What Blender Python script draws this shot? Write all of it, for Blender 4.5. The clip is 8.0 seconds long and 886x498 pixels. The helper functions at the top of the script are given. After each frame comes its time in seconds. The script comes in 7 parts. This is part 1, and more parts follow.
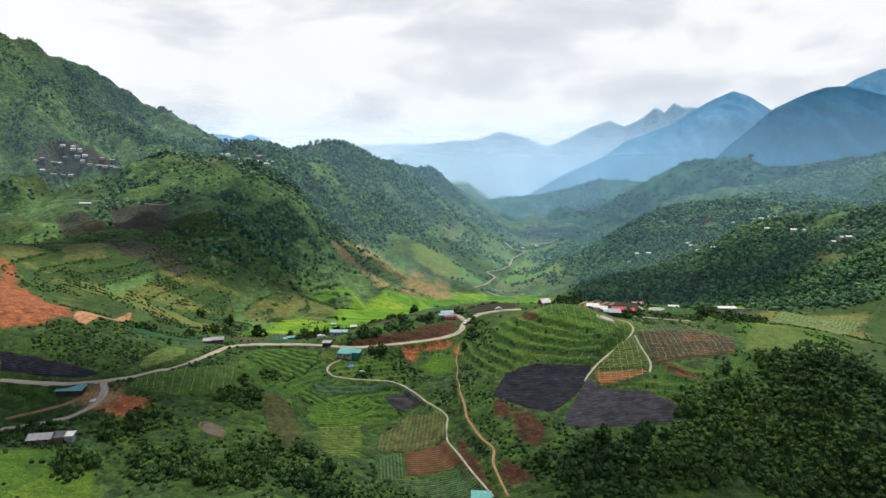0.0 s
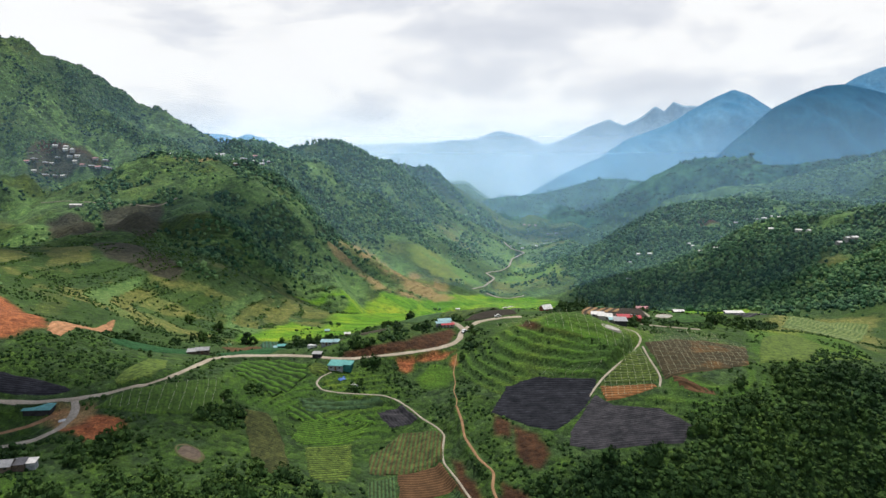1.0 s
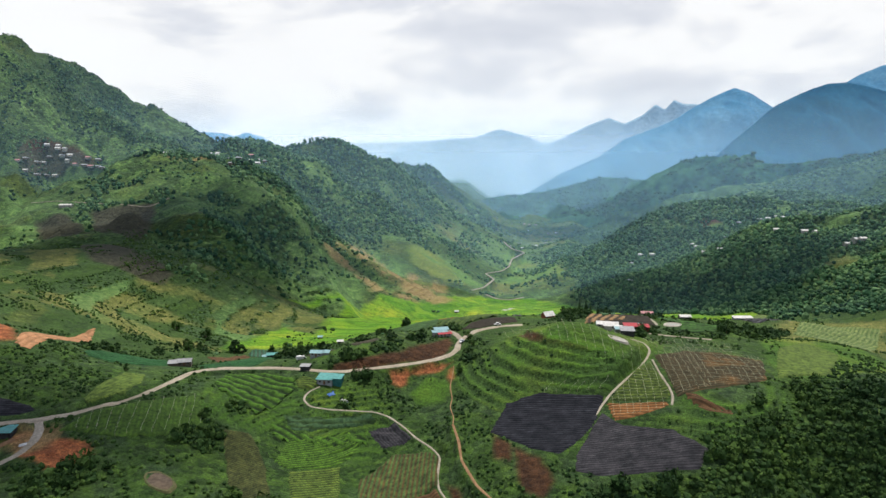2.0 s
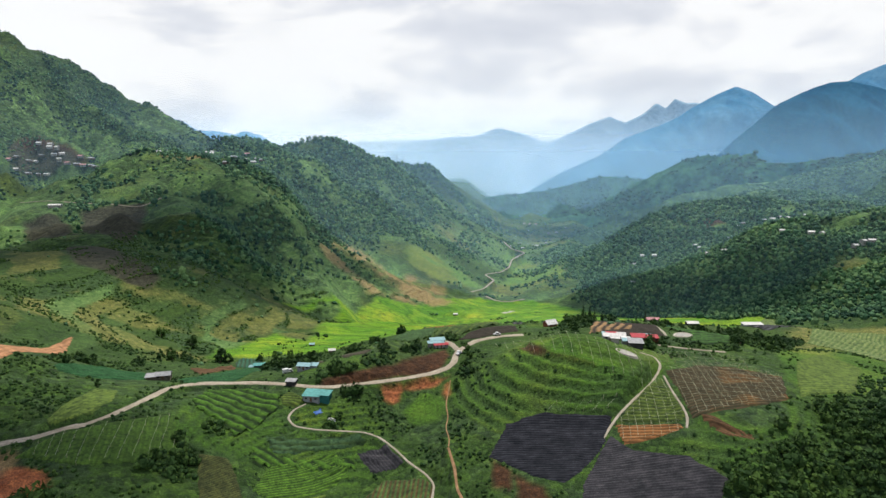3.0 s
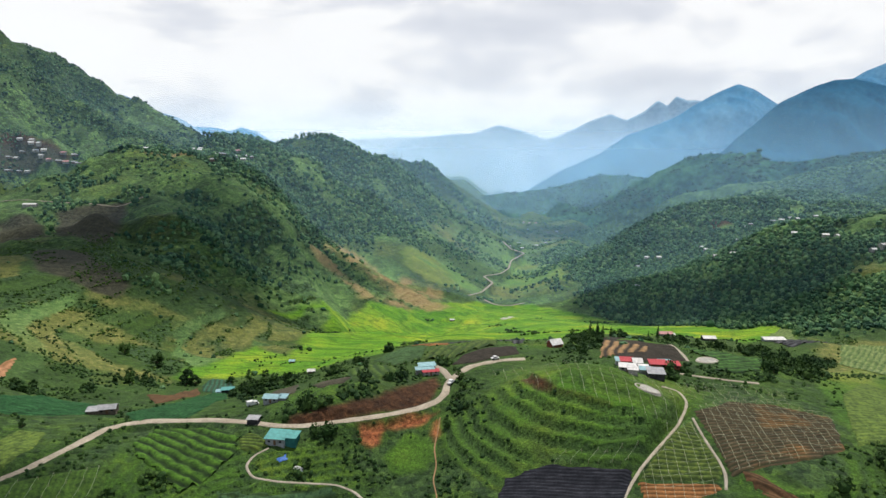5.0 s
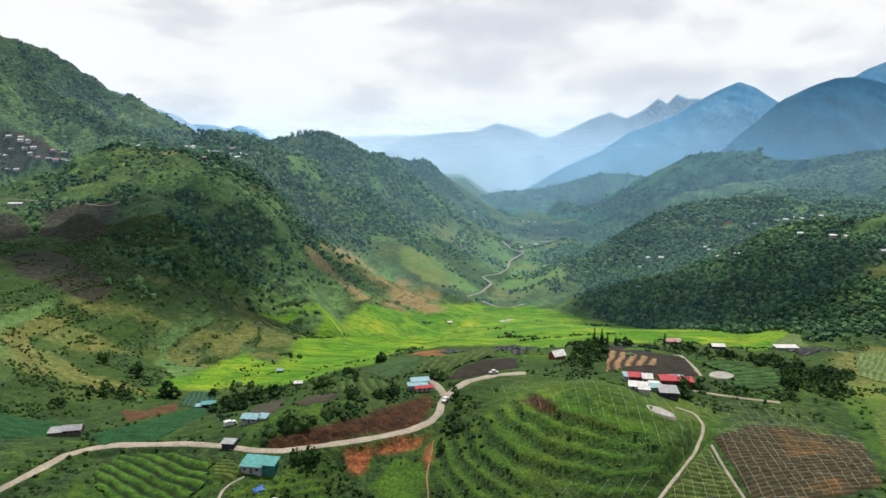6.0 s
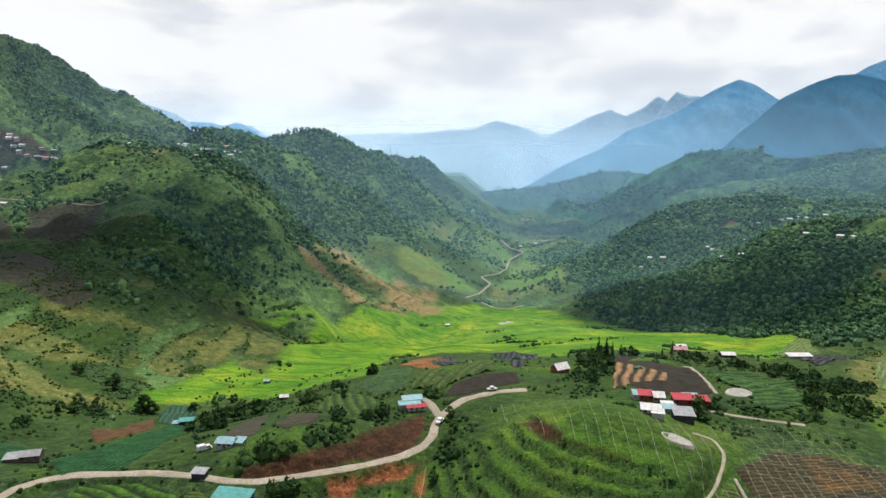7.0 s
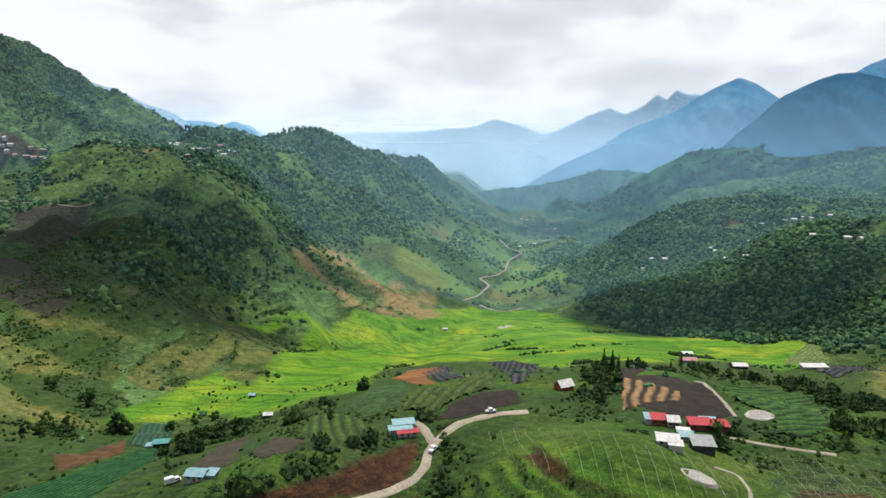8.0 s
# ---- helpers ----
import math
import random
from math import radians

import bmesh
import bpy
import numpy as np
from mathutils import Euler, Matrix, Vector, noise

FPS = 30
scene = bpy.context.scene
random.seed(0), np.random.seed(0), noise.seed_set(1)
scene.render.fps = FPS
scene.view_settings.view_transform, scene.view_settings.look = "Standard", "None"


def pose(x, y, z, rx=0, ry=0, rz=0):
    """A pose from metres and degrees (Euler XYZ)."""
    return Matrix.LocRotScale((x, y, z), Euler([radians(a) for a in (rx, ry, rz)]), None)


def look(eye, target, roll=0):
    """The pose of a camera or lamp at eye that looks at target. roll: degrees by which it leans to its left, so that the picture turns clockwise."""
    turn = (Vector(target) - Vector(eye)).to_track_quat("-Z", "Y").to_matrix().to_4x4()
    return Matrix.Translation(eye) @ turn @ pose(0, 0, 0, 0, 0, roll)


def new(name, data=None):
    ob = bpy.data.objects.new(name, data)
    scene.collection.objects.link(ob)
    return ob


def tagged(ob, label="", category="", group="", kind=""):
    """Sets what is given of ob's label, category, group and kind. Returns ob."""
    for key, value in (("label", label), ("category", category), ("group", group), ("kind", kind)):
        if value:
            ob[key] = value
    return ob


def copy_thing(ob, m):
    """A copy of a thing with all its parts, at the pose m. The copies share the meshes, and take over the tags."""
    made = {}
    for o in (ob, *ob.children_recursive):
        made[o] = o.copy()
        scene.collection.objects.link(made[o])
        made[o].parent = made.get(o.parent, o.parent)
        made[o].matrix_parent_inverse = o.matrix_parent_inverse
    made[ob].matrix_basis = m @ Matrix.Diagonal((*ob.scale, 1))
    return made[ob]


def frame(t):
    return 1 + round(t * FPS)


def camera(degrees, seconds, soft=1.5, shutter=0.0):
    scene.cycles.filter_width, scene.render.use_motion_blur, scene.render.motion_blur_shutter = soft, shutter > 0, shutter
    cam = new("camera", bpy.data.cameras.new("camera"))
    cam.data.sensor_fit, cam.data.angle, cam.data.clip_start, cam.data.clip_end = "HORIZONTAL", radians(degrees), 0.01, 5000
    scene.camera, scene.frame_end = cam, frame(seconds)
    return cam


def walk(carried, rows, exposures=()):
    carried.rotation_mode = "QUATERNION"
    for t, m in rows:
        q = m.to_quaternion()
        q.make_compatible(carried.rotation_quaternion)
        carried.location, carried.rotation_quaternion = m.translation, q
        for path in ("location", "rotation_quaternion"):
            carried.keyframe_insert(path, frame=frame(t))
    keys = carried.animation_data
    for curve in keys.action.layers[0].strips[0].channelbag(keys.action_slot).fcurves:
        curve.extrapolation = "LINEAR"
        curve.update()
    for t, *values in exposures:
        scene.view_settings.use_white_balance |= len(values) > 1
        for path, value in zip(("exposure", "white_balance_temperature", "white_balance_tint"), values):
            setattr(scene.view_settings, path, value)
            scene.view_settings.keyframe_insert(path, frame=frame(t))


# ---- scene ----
cam = camera(73.0, 8.0)
PATH = [
    (0.0, (-0.02, -0.07, 129.92), (0.0, 989.0, -17.5), 0.01),
    (0.5, (0.68, 8.90, 130.30), (1.5, 997.9, -17.5), -0.06),
    (1.0, (1.50, 18.36, 130.70), (2.8, 1007.2, -18.0), -0.10),
    (1.5, (2.40, 28.21, 131.09), (4.0, 1016.9, -18.7), -0.11),
    (2.0, (3.37, 38.36, 131.46), (5.1, 1026.9, -19.5), -0.11),
    (2.5, (4.39, 48.74, 131.80), (6.2, 1037.1, -20.2), -0.09),
    (3.0, (5.44, 59.28, 132.12), (7.3, 1047.5, -20.9), -0.05),
    (3.5, (6.52, 69.93, 132.39), (8.6, 1058.0, -21.6), -0.01),
    (4.0, (7.61, 80.66, 132.64), (9.9, 1068.6, -22.4), 0.03),
    (4.5, (8.71, 91.43, 132.85), (11.4, 1079.2, -23.3), 0.08),
    (5.0, (9.80, 102.21, 133.04), (12.9, 1089.7, -24.5), 0.13),
    (5.5, (10.88, 113.00, 133.22), (14.7, 1100.3, -25.8), 0.17),
    (6.0, (11.95, 123.80, 133.41), (16.5, 1110.8, -27.4), 0.20),
    (6.5, (13.00, 134.61, 133.61), (18.4, 1121.3, -29.1), 0.22),
    (7.0, (14.04, 145.47, 133.87), (20.4, 1131.8, -30.6), 0.22),
    (7.5, (15.07, 156.39, 134.19), (22.4, 1142.5, -31.7), 0.21),
    (8.0, (16.08, 167.42, 134.62), (24.3, 1153.4, -31.9), 0.19),
]
walk(cam, [(t, look(eye, target, roll)) for t, eye, target, roll in PATH])

# world: hazy tropical sky with broken bright cloud, sun high ahead
SUN_EL, SUN_AZ = radians(70), radians(20)      # azimuth measured from the direction of flight, left negative
world = bpy.data.worlds.new("sky")
scene.world = world
world.use_nodes = True
wn, wl = world.node_tree.nodes, world.node_tree.links
wn.clear()
sky = wn.new("ShaderNodeTexSky")
sky.sky_type, sky.sun_disc, sky.sun_elevation, sky.sun_rotation = "NISHITA", False, SUN_EL, SUN_AZ
sky.air_density, sky.dust_density, sky.altitude = 1.0, 2.5, 900
gain = wn.new("ShaderNodeMix"); gain.data_type, gain.blend_type = "RGBA", "MULTIPLY"
gain.inputs[0].default_value = 1.0
gain.inputs[7].default_value = (0.12, 0.12, 0.12, 1)
wl.new(sky.outputs[0], gain.inputs[6])
coord = wn.new("ShaderNodeTexCoord")
stretch = wn.new("ShaderNodeMapping")
stretch.inputs["Scale"].default_value = (1.0, 1.0, 2.6)
wl.new(coord.outputs["Generated"], stretch.inputs[0])
puffs = wn.new("ShaderNodeTexNoise")
puffs.inputs["Scale"].default_value, puffs.inputs["Detail"].default_value, puffs.inputs["Roughness"].default_value = 4.2, 7, 0.55
puffs.inputs["Distortion"].default_value = 0.3
wl.new(stretch.outputs[0], puffs.inputs[0])
tone = wn.new("ShaderNodeValToRGB")
tone.color_ramp.elements[0].position, tone.color_ramp.elements[0].color = 0.30, (1.02, 1.03, 1.06, 1)
tone.color_ramp.elements[1].position, tone.color_ramp.elements[1].color = 0.74, (0.66, 0.69, 0.76, 1)
mid = tone.color_ramp.elements.new(0.47); mid.color = (1.0, 1.0, 1.0, 1)
mid = tone.color_ramp.elements.new(0.58); mid.color = (0.80, 0.82, 0.87, 1)
wl.new(puffs.outputs[0], tone.inputs[0])
cover = wn.new("ShaderNodeMix"); cover.data_type = "RGBA"
# cloud lies thick towards the horizon and breaks up overhead
height = wn.new("ShaderNodeSeparateXYZ")
wl.new(coord.outputs["Generated"], height.inputs[0])
thin = wn.new("ShaderNodeMapRange")
thin.interpolation_type = "SMOOTHSTEP"
for k, value in ((1, 0.22), (2, 0.62), (3, 0.95), (4, 0.14)):
    thin.inputs[k].default_value = value
wl.new(height.outputs[2], thin.inputs[0])
wl.new(thin.outputs[0], cover.inputs[0])
wl.new(gain.outputs[2], cover.inputs[6])
wl.new(tone.outputs[0], cover.inputs[7])
back = wn.new("ShaderNodeBackground")
back.inputs[1].default_value = 1.0
wl.new(cover.outputs[2], back.inputs[0])
wl.new(back.outputs[0], wn.new("ShaderNodeOutputWorld").inputs[0])

sun = new("sun", bpy.data.lights.new("sun", "SUN"))
sun.data.energy, sun.data.angle, sun.data.color = 4.25, radians(2.5), (1.0, 0.95, 0.84)
sun_dir = Vector((math.sin(SUN_AZ) * math.cos(SUN_EL), math.cos(SUN_AZ) * math.cos(SUN_EL), math.sin(SUN_EL)))
sun.matrix_world = Matrix.Translation((-300, 300, 900)) @ sun_dir.to_track_quat("Z", "Y").to_matrix().to_4x4()
scene.view_settings.exposure = 0.0
# added haze sheets: distance, strength, height and whiteness of each one
HAZE_SHEETS = [(820, 0.018, 380, 0.1), (1120, 0.054, 480, 0), (1480, 0.048, 480, 0), (2050, 0.075, 420, 0), (3060, 0.16, 520, 0), (3700, 0.21, 490, 0.3), (4150, 0.36, 470, 1.0)]

# ---- materials ----
def material(name, rough=0.9):
    m = bpy.data.materials.new(name)
    m.use_nodes = True
    b = m.node_tree.nodes["Principled BSDF"]
    b.inputs["Roughness"].default_value = rough
    b.inputs["Specular IOR Level"].default_value = 0.25
    return m, m.node_tree.nodes, m.node_tree.links, b


def ramp(nodes, stops):
    r = nodes.new("ShaderNodeValToRGB")
    e = r.color_ramp.elements
    while len(e) < len(stops):
        e.new(0.5)
    for el, (p, c) in zip(e, stops):
        el.position, el.color = p, (*c, 1)
    return r


def noise_node(nodes, links, scale, detail=4, rough=0.55, kind="Object"):
    c = nodes.new("ShaderNodeTexCoord")
    n = nodes.new("ShaderNodeTexNoise")
    n.inputs["Scale"].default_value, n.inputs["Detail"].default_value, n.inputs["Roughness"].default_value = scale, detail, rough
    links.new(c.outputs[kind], n.inputs[0])
    return n


def blend(nodes, links, mode, fac, a, b):
    x = nodes.new("ShaderNodeMix")
    x.data_type, x.blend_type = "RGBA", mode
    for value, socket in ((fac, x.inputs[0]), (a, x.inputs[6]), (b, x.inputs[7])):
        if isinstance(value, bpy.types.NodeSocket):
            links.new(value, socket)
        elif isinstance(value, tuple):
            socket.default_value = (*value, 1)
        else:
            socket.default_value = value
    return x.outputs[2]


def mottled(name, dark, light, scale=0.4, fine=4.0, rough=0.9, bump=0.3, depth=0.1, metal=0.0):
    """A surface of two tones, broken up at two scales, with fine relief; each piece differs a little."""
    m, n, l, b = material(name, rough)
    big, small = noise_node(n, l, scale, 5), noise_node(n, l, fine, 3)
    r = ramp(n, ((0.34, dark), (0.68, light)))
    l.new(big.outputs[0], r.inputs[0])
    s = ramp(n, ((0.3, (0.68, 0.68, 0.68)), (0.7, (1.25, 1.25, 1.25))))
    l.new(small.outputs[0], s.inputs[0])
    c = blend(n, l, "MULTIPLY", 1.0, r.outputs[0], s.outputs[0])
    o = n.new("ShaderNodeObjectInfo")
    v = ramp(n, ((0.0, (0.82, 0.82, 0.82)), (1.0, (1.16, 1.16, 1.16))))
    l.new(o.outputs["Random"], v.inputs[0])
    c = blend(n, l, "MULTIPLY", 1.0, c, v.outputs[0])
    l.new(c, b.inputs["Base Color"])
    b.inputs["Metallic"].default_value = metal
    if bump:
        k = n.new("ShaderNodeBump")
        k.inputs["Strength"].default_value, k.inputs["Distance"].default_value = bump, depth
        l.new(small.outputs[0], k.inputs["Height"])
        l.new(k.outputs[0], b.inputs["Normal"])
    return m

# ---- land form ----
def lattice(ix, iy, seed):
    n = (ix.astype(np.int64) * 374761393 + iy.astype(np.int64) * 668265263 + seed * 144665) & 0xFFFFFFFF
    n = ((n ^ (n >> 13)) * 1274126177) & 0xFFFFFFFF
    return ((n ^ (n >> 16)) & 0xFFFF) / 32767.5 - 1.0


def grain(x, y, seed=0):
    """Smooth noise from -1 to 1 with cells of one unit."""
    x, y = np.asarray(x, float), np.asarray(y, float)
    ix, iy = np.floor(x), np.floor(y)
    fx, fy = x - ix, y - iy
    fx, fy = fx * fx * (3 - 2 * fx), fy * fy * (3 - 2 * fy)
    a, b = lattice(ix, iy, seed), lattice(ix + 1, iy, seed)
    c, d = lattice(ix, iy + 1, seed), lattice(ix + 1, iy + 1, seed)
    return (a + (b - a) * fx) * (1 - fy) + (c + (d - c) * fx) * fy


def fbm(x, y, size, octaves=4, seed=0, gain=0.5):
    out, amp, tot = 0.0, 1.0, 0.0
    for k in range(octaves):
        out = out + amp * grain(x / size + 17.3 * k, y / size - 9.1 * k, seed + k)
        tot, amp, size = tot + amp, amp * gain, size * 0.5
    return out / tot


def ridged(x, y, size, octaves=4, seed=0):
    out, amp, tot = 0.0, 1.0, 0.0
    for k in range(octaves):
        out = out + amp * (1 - 2 * np.abs(grain(x / size + 5.7 * k, y / size + 3.3 * k, seed + k)))
        tot, amp, size = tot + amp, amp * 0.5, size * 0.5
    return out / tot


def smooth(a, b, v):
    s = np.clip((v - a) / (b - a), 0, 1)
    return s * s * (3 - 2 * s)


def along(x, y, line):
    """Distance to a broken line of (x, y, value), and the value at its nearest point."""
    best, val = np.full(np.shape(x), 1e9), np.zeros(np.shape(x))
    for (ax, ay, av), (bx, by, bv) in zip(line, line[1:]):
        dx, dy = bx - ax, by - ay
        s = np.clip(((x - ax) * dx + (y - ay) * dy) / (dx * dx + dy * dy), 0, 1)
        d = np.hypot(x - ax - s * dx, y - ay - s * dy)
        val = np.where(d < best, av + s * (bv - av), val)
        best = np.minimum(best, d)
    return best, val


def soft_max(a, b, k):
    h = np.clip(0.5 + 0.5 * (a - b) / k, 0, 1)
    return b + (a - b) * h + k * h * (1 - h)


# swells of the land: x, y, spread, height
BROAD = [(-2000, 1380, 900, 334.2), (90, 1052, 204, -94.2), (209, 338, 136, 44.4), (390, 1900, 300, -188.5), (-148, 695, 136, -23.8), (-862, 933, 204, 10.1), (1020, 1480, 300, 10.5), (-240, 1900, 300, 17.6), (90, 1409, 204, -214.9), (328, 695, 136, -28.8), (-1080, 2530, 450, 19.1), (810, 2530, 450, -75.0), (-386, 100, 136, 8.2), (-1290, 1480, 300, 70.0), (-267, 1290, 204, -52.2), (447, 1290, 204, 70.6), (-29, 338, 136, 22.2), (1020, 430, 300, 41.0), (-862, 457, 204, 56.4), (-240, 2530, 450, 117.2), (810, 1900, 300, 144.6), (-862, 1052, 204, -141.2), (-148, 933, 136, -53.7)]
HILLS = [(-29, 100, 136, -24.1), (-267, 457, 136, -23.8), (-505, 338, 136, 25.1), (-624, 695, 136, -43.2), (804, 814, 204, 113.6), (447, 1052, 204, -60.7), (-267, 814, 136, 16.7), (685, 100, 136, 1.9), (-1500, 1060, 300, 23.3), (-240, 1480, 300, 157.9), (-386, 219, 136, 87.9), (447, 338, 136, -40.8), (566, 219, 136, 32.6), (-29, 814, 136, -29.1), (-386, 1052, 204, 50.0), (-981, 576, 204, 65.2), (-1080, 1480, 300, 193.7), (-386, 576, 136, 27.0), (-660, -200, 300, 88.8), (-660, 1900, 300, -62.4), (810, -200, 300, 61.1), (685, 576, 136, -29.8), (600, 2530, 450, -162.3)]
KNOLLS = [(67, 325, 25, 23.4), (-33, 275, 25, -12.2), (-108, 275, 36, 11.1), (168, 225, 25, -26.8), (-108, 451, 36, -4.1), (410, 1210, 120, -54.2), (550, 1000, 90, 15.4), (-150, 1210, 90, -36.0), (-290, 1070, 90, 28.5), (-430, 930, 90, -25.1), (130, 1070, 90, 0.0), (-80, 860, 90, -53.3), (-236, 622, 48, 16.5), (-152, 580, 48, -5.4), (340, 930, 90, -19.8), (-320, 244, 48, -15.3), (193, 451, 36, -15.3), (-33, 351, 25, 10.5), (310, 538, 48, 14.4), (550, 1280, 120, 64.6), (17, 300, 25, -0.7)]
DELLS = [(-260, 426, 36, 10.2), (-500, 1140, 90, 31.5), (-68, 160, 48, 19.0), (-209, 325, 36, 14.0), (-184, 225, 25, -15.0), (-26, 664, 48, 13.8), (-290, 860, 90, 21.7), (550, 790, 90, -8.4), (-8, 225, 25, -12.0), (130, 1280, 120, 28.4), (60, 930, 90, 19.0), (340, 1140, 90, 36.4), (-430, 650, 90, -8.4), (-80, 1000, 90, 29.4), (-184, 376, 36, -5.5), (480, 160, 120, 26.3), (218, 351, 36, -6.6), (-8, 325, 25, -8.8), (270, 720, 90, 6.5), (67, 300, 25, -9.9), (117, 275, 25, 5.8)]
HUMPS = [(-83, 426, 36, -7.9), (17, 426, 36, 4.9), (-290, 1210, 90, 21.1), (58, 580, 48, -10.8), (-194, 538, 48, -9.2), (-430, 160, 90, -18.9), (550, 1210, 120, -56.4), (-500, 1280, 120, -25.9), (-194, 160, 48, 15.4), (-320, 580, 48, 7.9), (117, 351, 36, -2.8), (142, 580, 48, 6.4), (550, 1070, 90, 46.6), (480, 580, 90, -12.1), (-80, 1210, 90, -29.7), (-320, 160, 72, -29.8), (550, 440, 90, 17.3), (-83, 275, 25, -7.1), (16, 160, 48, 6.0), (-68, 580, 48, -4.7), (143, 200, 25, -8.4), (168, 426, 36, 4.9)]
# crest lines: points (x, y, z), steepness of the sides, softness of the join
CRESTS = []


def crest_line(line, steep, soft):
    CRESTS.append((line, steep, soft))


crest_line([(-1192, 1500, 300), (-1022, 1540, 400), (-954, 1580, 371), (-920, 1600, 357), (-879, 1620, 330), (-803, 1640, 269), (-700, 1640, 221), (-637, 1640, 194), (-595, 1680, 177)], 0.62, 12)
crest_line([(-558, 1720, 151), (-512, 1740, 148), (-426, 1740, 160), (-370, 1700, 170), (-320, 1674, 174), (-271, 1690, 169), (-234, 1740, 145), (-198, 1900, 118), (-182, 2300, 105), (-90, 2600, 90), (16, 2785, 79)], 0.42, 12)
crest_line([(16, 2785, 79), (53, 2760, 60), (102, 2720, 2), (161, 2650, -64), (210, 2560, -111)], 0.60, 10)
crest_line([(-320, 1674, 174), (-198, 1640, 96), (-115, 1680, 28), (-26, 1740, -38), (85, 1760, -113)], 0.50, 14)
crest_line([(332, 1560, -141), (384, 1500, -80), (431, 1480, -45), (489, 1460, -8), (545, 1440, 19), (606, 1435, 28), (668, 1430, 34), (738, 1420, 37), (762, 1330, 27)], 0.50, 14)
crest_line([(-497, 1083, 136), (-432, 1060, 118), (-297, 980, 86), (-247, 950, 63), (-203, 930, 16), (-169, 950, -36)], 0.45, 14)


VALLEYS = [
    ([(-140, 470, -3), (-70, 570, -22), (0, 700, -46), (60, 900, -92), (120, 1150, -128), (200, 1500, -145), (270, 1813, -153),
      (335, 2200, -165), (330, 2700, -172), (420, 3500, -182), (500, 5000, -190)], 0.34, 14),
    ([(330, 2050, -160), (430, 2350, -170), (520, 2800, -178), (640, 3300, -184), (700, 4900, -190)], 0.12, 14),
]


# tracks cut into the slopes: width and line (x, y, z)
ROADS = {}


def track(name, wide, line):
    ROADS[name] = (wide, line)


track("main_road", 3.4, [(-194.7, 252.0, 34.0), (-180.2, 252.0, 32.7), (-166.4, 253.7, 31.5), (-156.1, 259.7, 30.5), (-145.4, 266.1, 29.8), (-135.3, 278.4, 29.4), (-134.9, 276.6, 29.0), (-128.9, 289.3, 28.3), (-124.0, 307.2, 27.4), (-121.4, 322.2, 26.3), (-117.4, 328.8, 25.3), (-109.4, 333.8, 24.5), (-96.1, 335.3, 23.9), (-84.6, 336.6, 23.6), (-69.6, 334.9, 23.5), (-56.4, 331.4, 23.5), (-46.3, 331.0, 23.6), (-34.9, 333.8, 23.9), (-23.3, 336.7, 24.2), (-11.4, 340.1, 24.6), (0.8, 345.2, 25.1), (8.1, 350.9, 25.7), (11.8, 358.3, 26.3), (12.7, 367.2, 27.0), (14.7, 372.0, 27.7), (19.4, 379.8, 28.3), (24.3, 385.9, 28.8), (30.6, 389.0, 29.2), (39.9, 392.7, 29.6), (52.5, 393.9, 30.0)])
track("house_track", 3.2, [(14.3, 372.4, 27.8), (12.1, 379.5, 27.8), (9.5, 387.0, 27.8), (7.2, 389.1, 27.7)])
track("lower_road", 3.0, [(-176.6, 225.7, 23.5), (-164.5, 227.7, 24.5), (-153.2, 231.6, 25.6), (-148.3, 239.2, 26.7), (-148.1, 247.4, 27.8), (-150.1, 253.7, 28.9), (-154.4, 259.8, 30.0)])
track("field_track", 2.6, [(-179.9, 233.2, 24.4), (-171.0, 237.3, 25.5), (-161.7, 241.5, 26.7), (-156.1, 248.4, 27.9)])
track("concrete_path", 0.9, [(-56.6, 318.8, 20.4), (-61.7, 315.4, 19.0), (-63.2, 310.4, 17.5), (-58.9, 304.8, 16.1), (-49.2, 304.4, 14.7), (-28.3, 304.8, 13.3), (-21.5, 302.5, 12.0), (-14.3, 294.6, 10.8), (-8.2, 285.6, 9.7), (-1.1, 278.3, 8.7), (2.4, 272.4, 7.8), (1.3, 258.1, 6.9), (2.0, 250.3, 6.1), (6.8, 239.8, 5.4), (11.7, 227.0, 4.7), (16.3, 216.6, 4.1), (19.3, 210.3, 3.6)])
track("crest_path", 1.0, [(100.3, 335.6, 38.9), (106.9, 334.0, 37.4), (107.6, 327.0, 35.8), (104.9, 322.3, 34.1), (99.0, 313.8, 32.2), (86.3, 299.9, 29.9), (78.6, 292.4, 27.3), (73.5, 286.8, 24.6), (65.9, 276.2, 21.6), (59.0, 267.9, 18.6)])
track("bed_path", 0.9, [(102.9, 310.7, 36.6), (102.0, 298.7, 34.7), (101.8, 286.0, 32.8), (101.7, 280.9, 31.0), (99.0, 274.8, 29.2)])
track("gully_track", 1.0, [(7.9, 283.7, 17.0), (10.2, 271.7, 14.8), (10.9, 260.5, 12.6), (16.2, 244.9, 10.7), (21.8, 238.2, 8.9), (20.3, 229.2, 7.3), (22.4, 218.6, 5.8), (24.7, 209.0, 4.4)])
track("gully_path", 0.45, [(9.5, 340, 23.2), (8.5, 331, 21.0), (7.2, 322, 18.7), (8.2, 312, 17.2), (7.0, 303, 16.2), (8.5, 293, 15.9), (8.0, 285, 16.6)])
track("farm_track", 1.8, [(131.4, 385.0, 32.0), (139.1, 407.2, 27.1), (145.0, 430.0, 22.4), (150.4, 453.5, 18.0), (152.1, 465.7, 13.9)])
track("yard_track", 1.7, [(120.7, 367.4, 32.3), (128.4, 362.8, 32.5), (138.0, 358.6, 32.6), (150.7, 354.2, 32.7)])
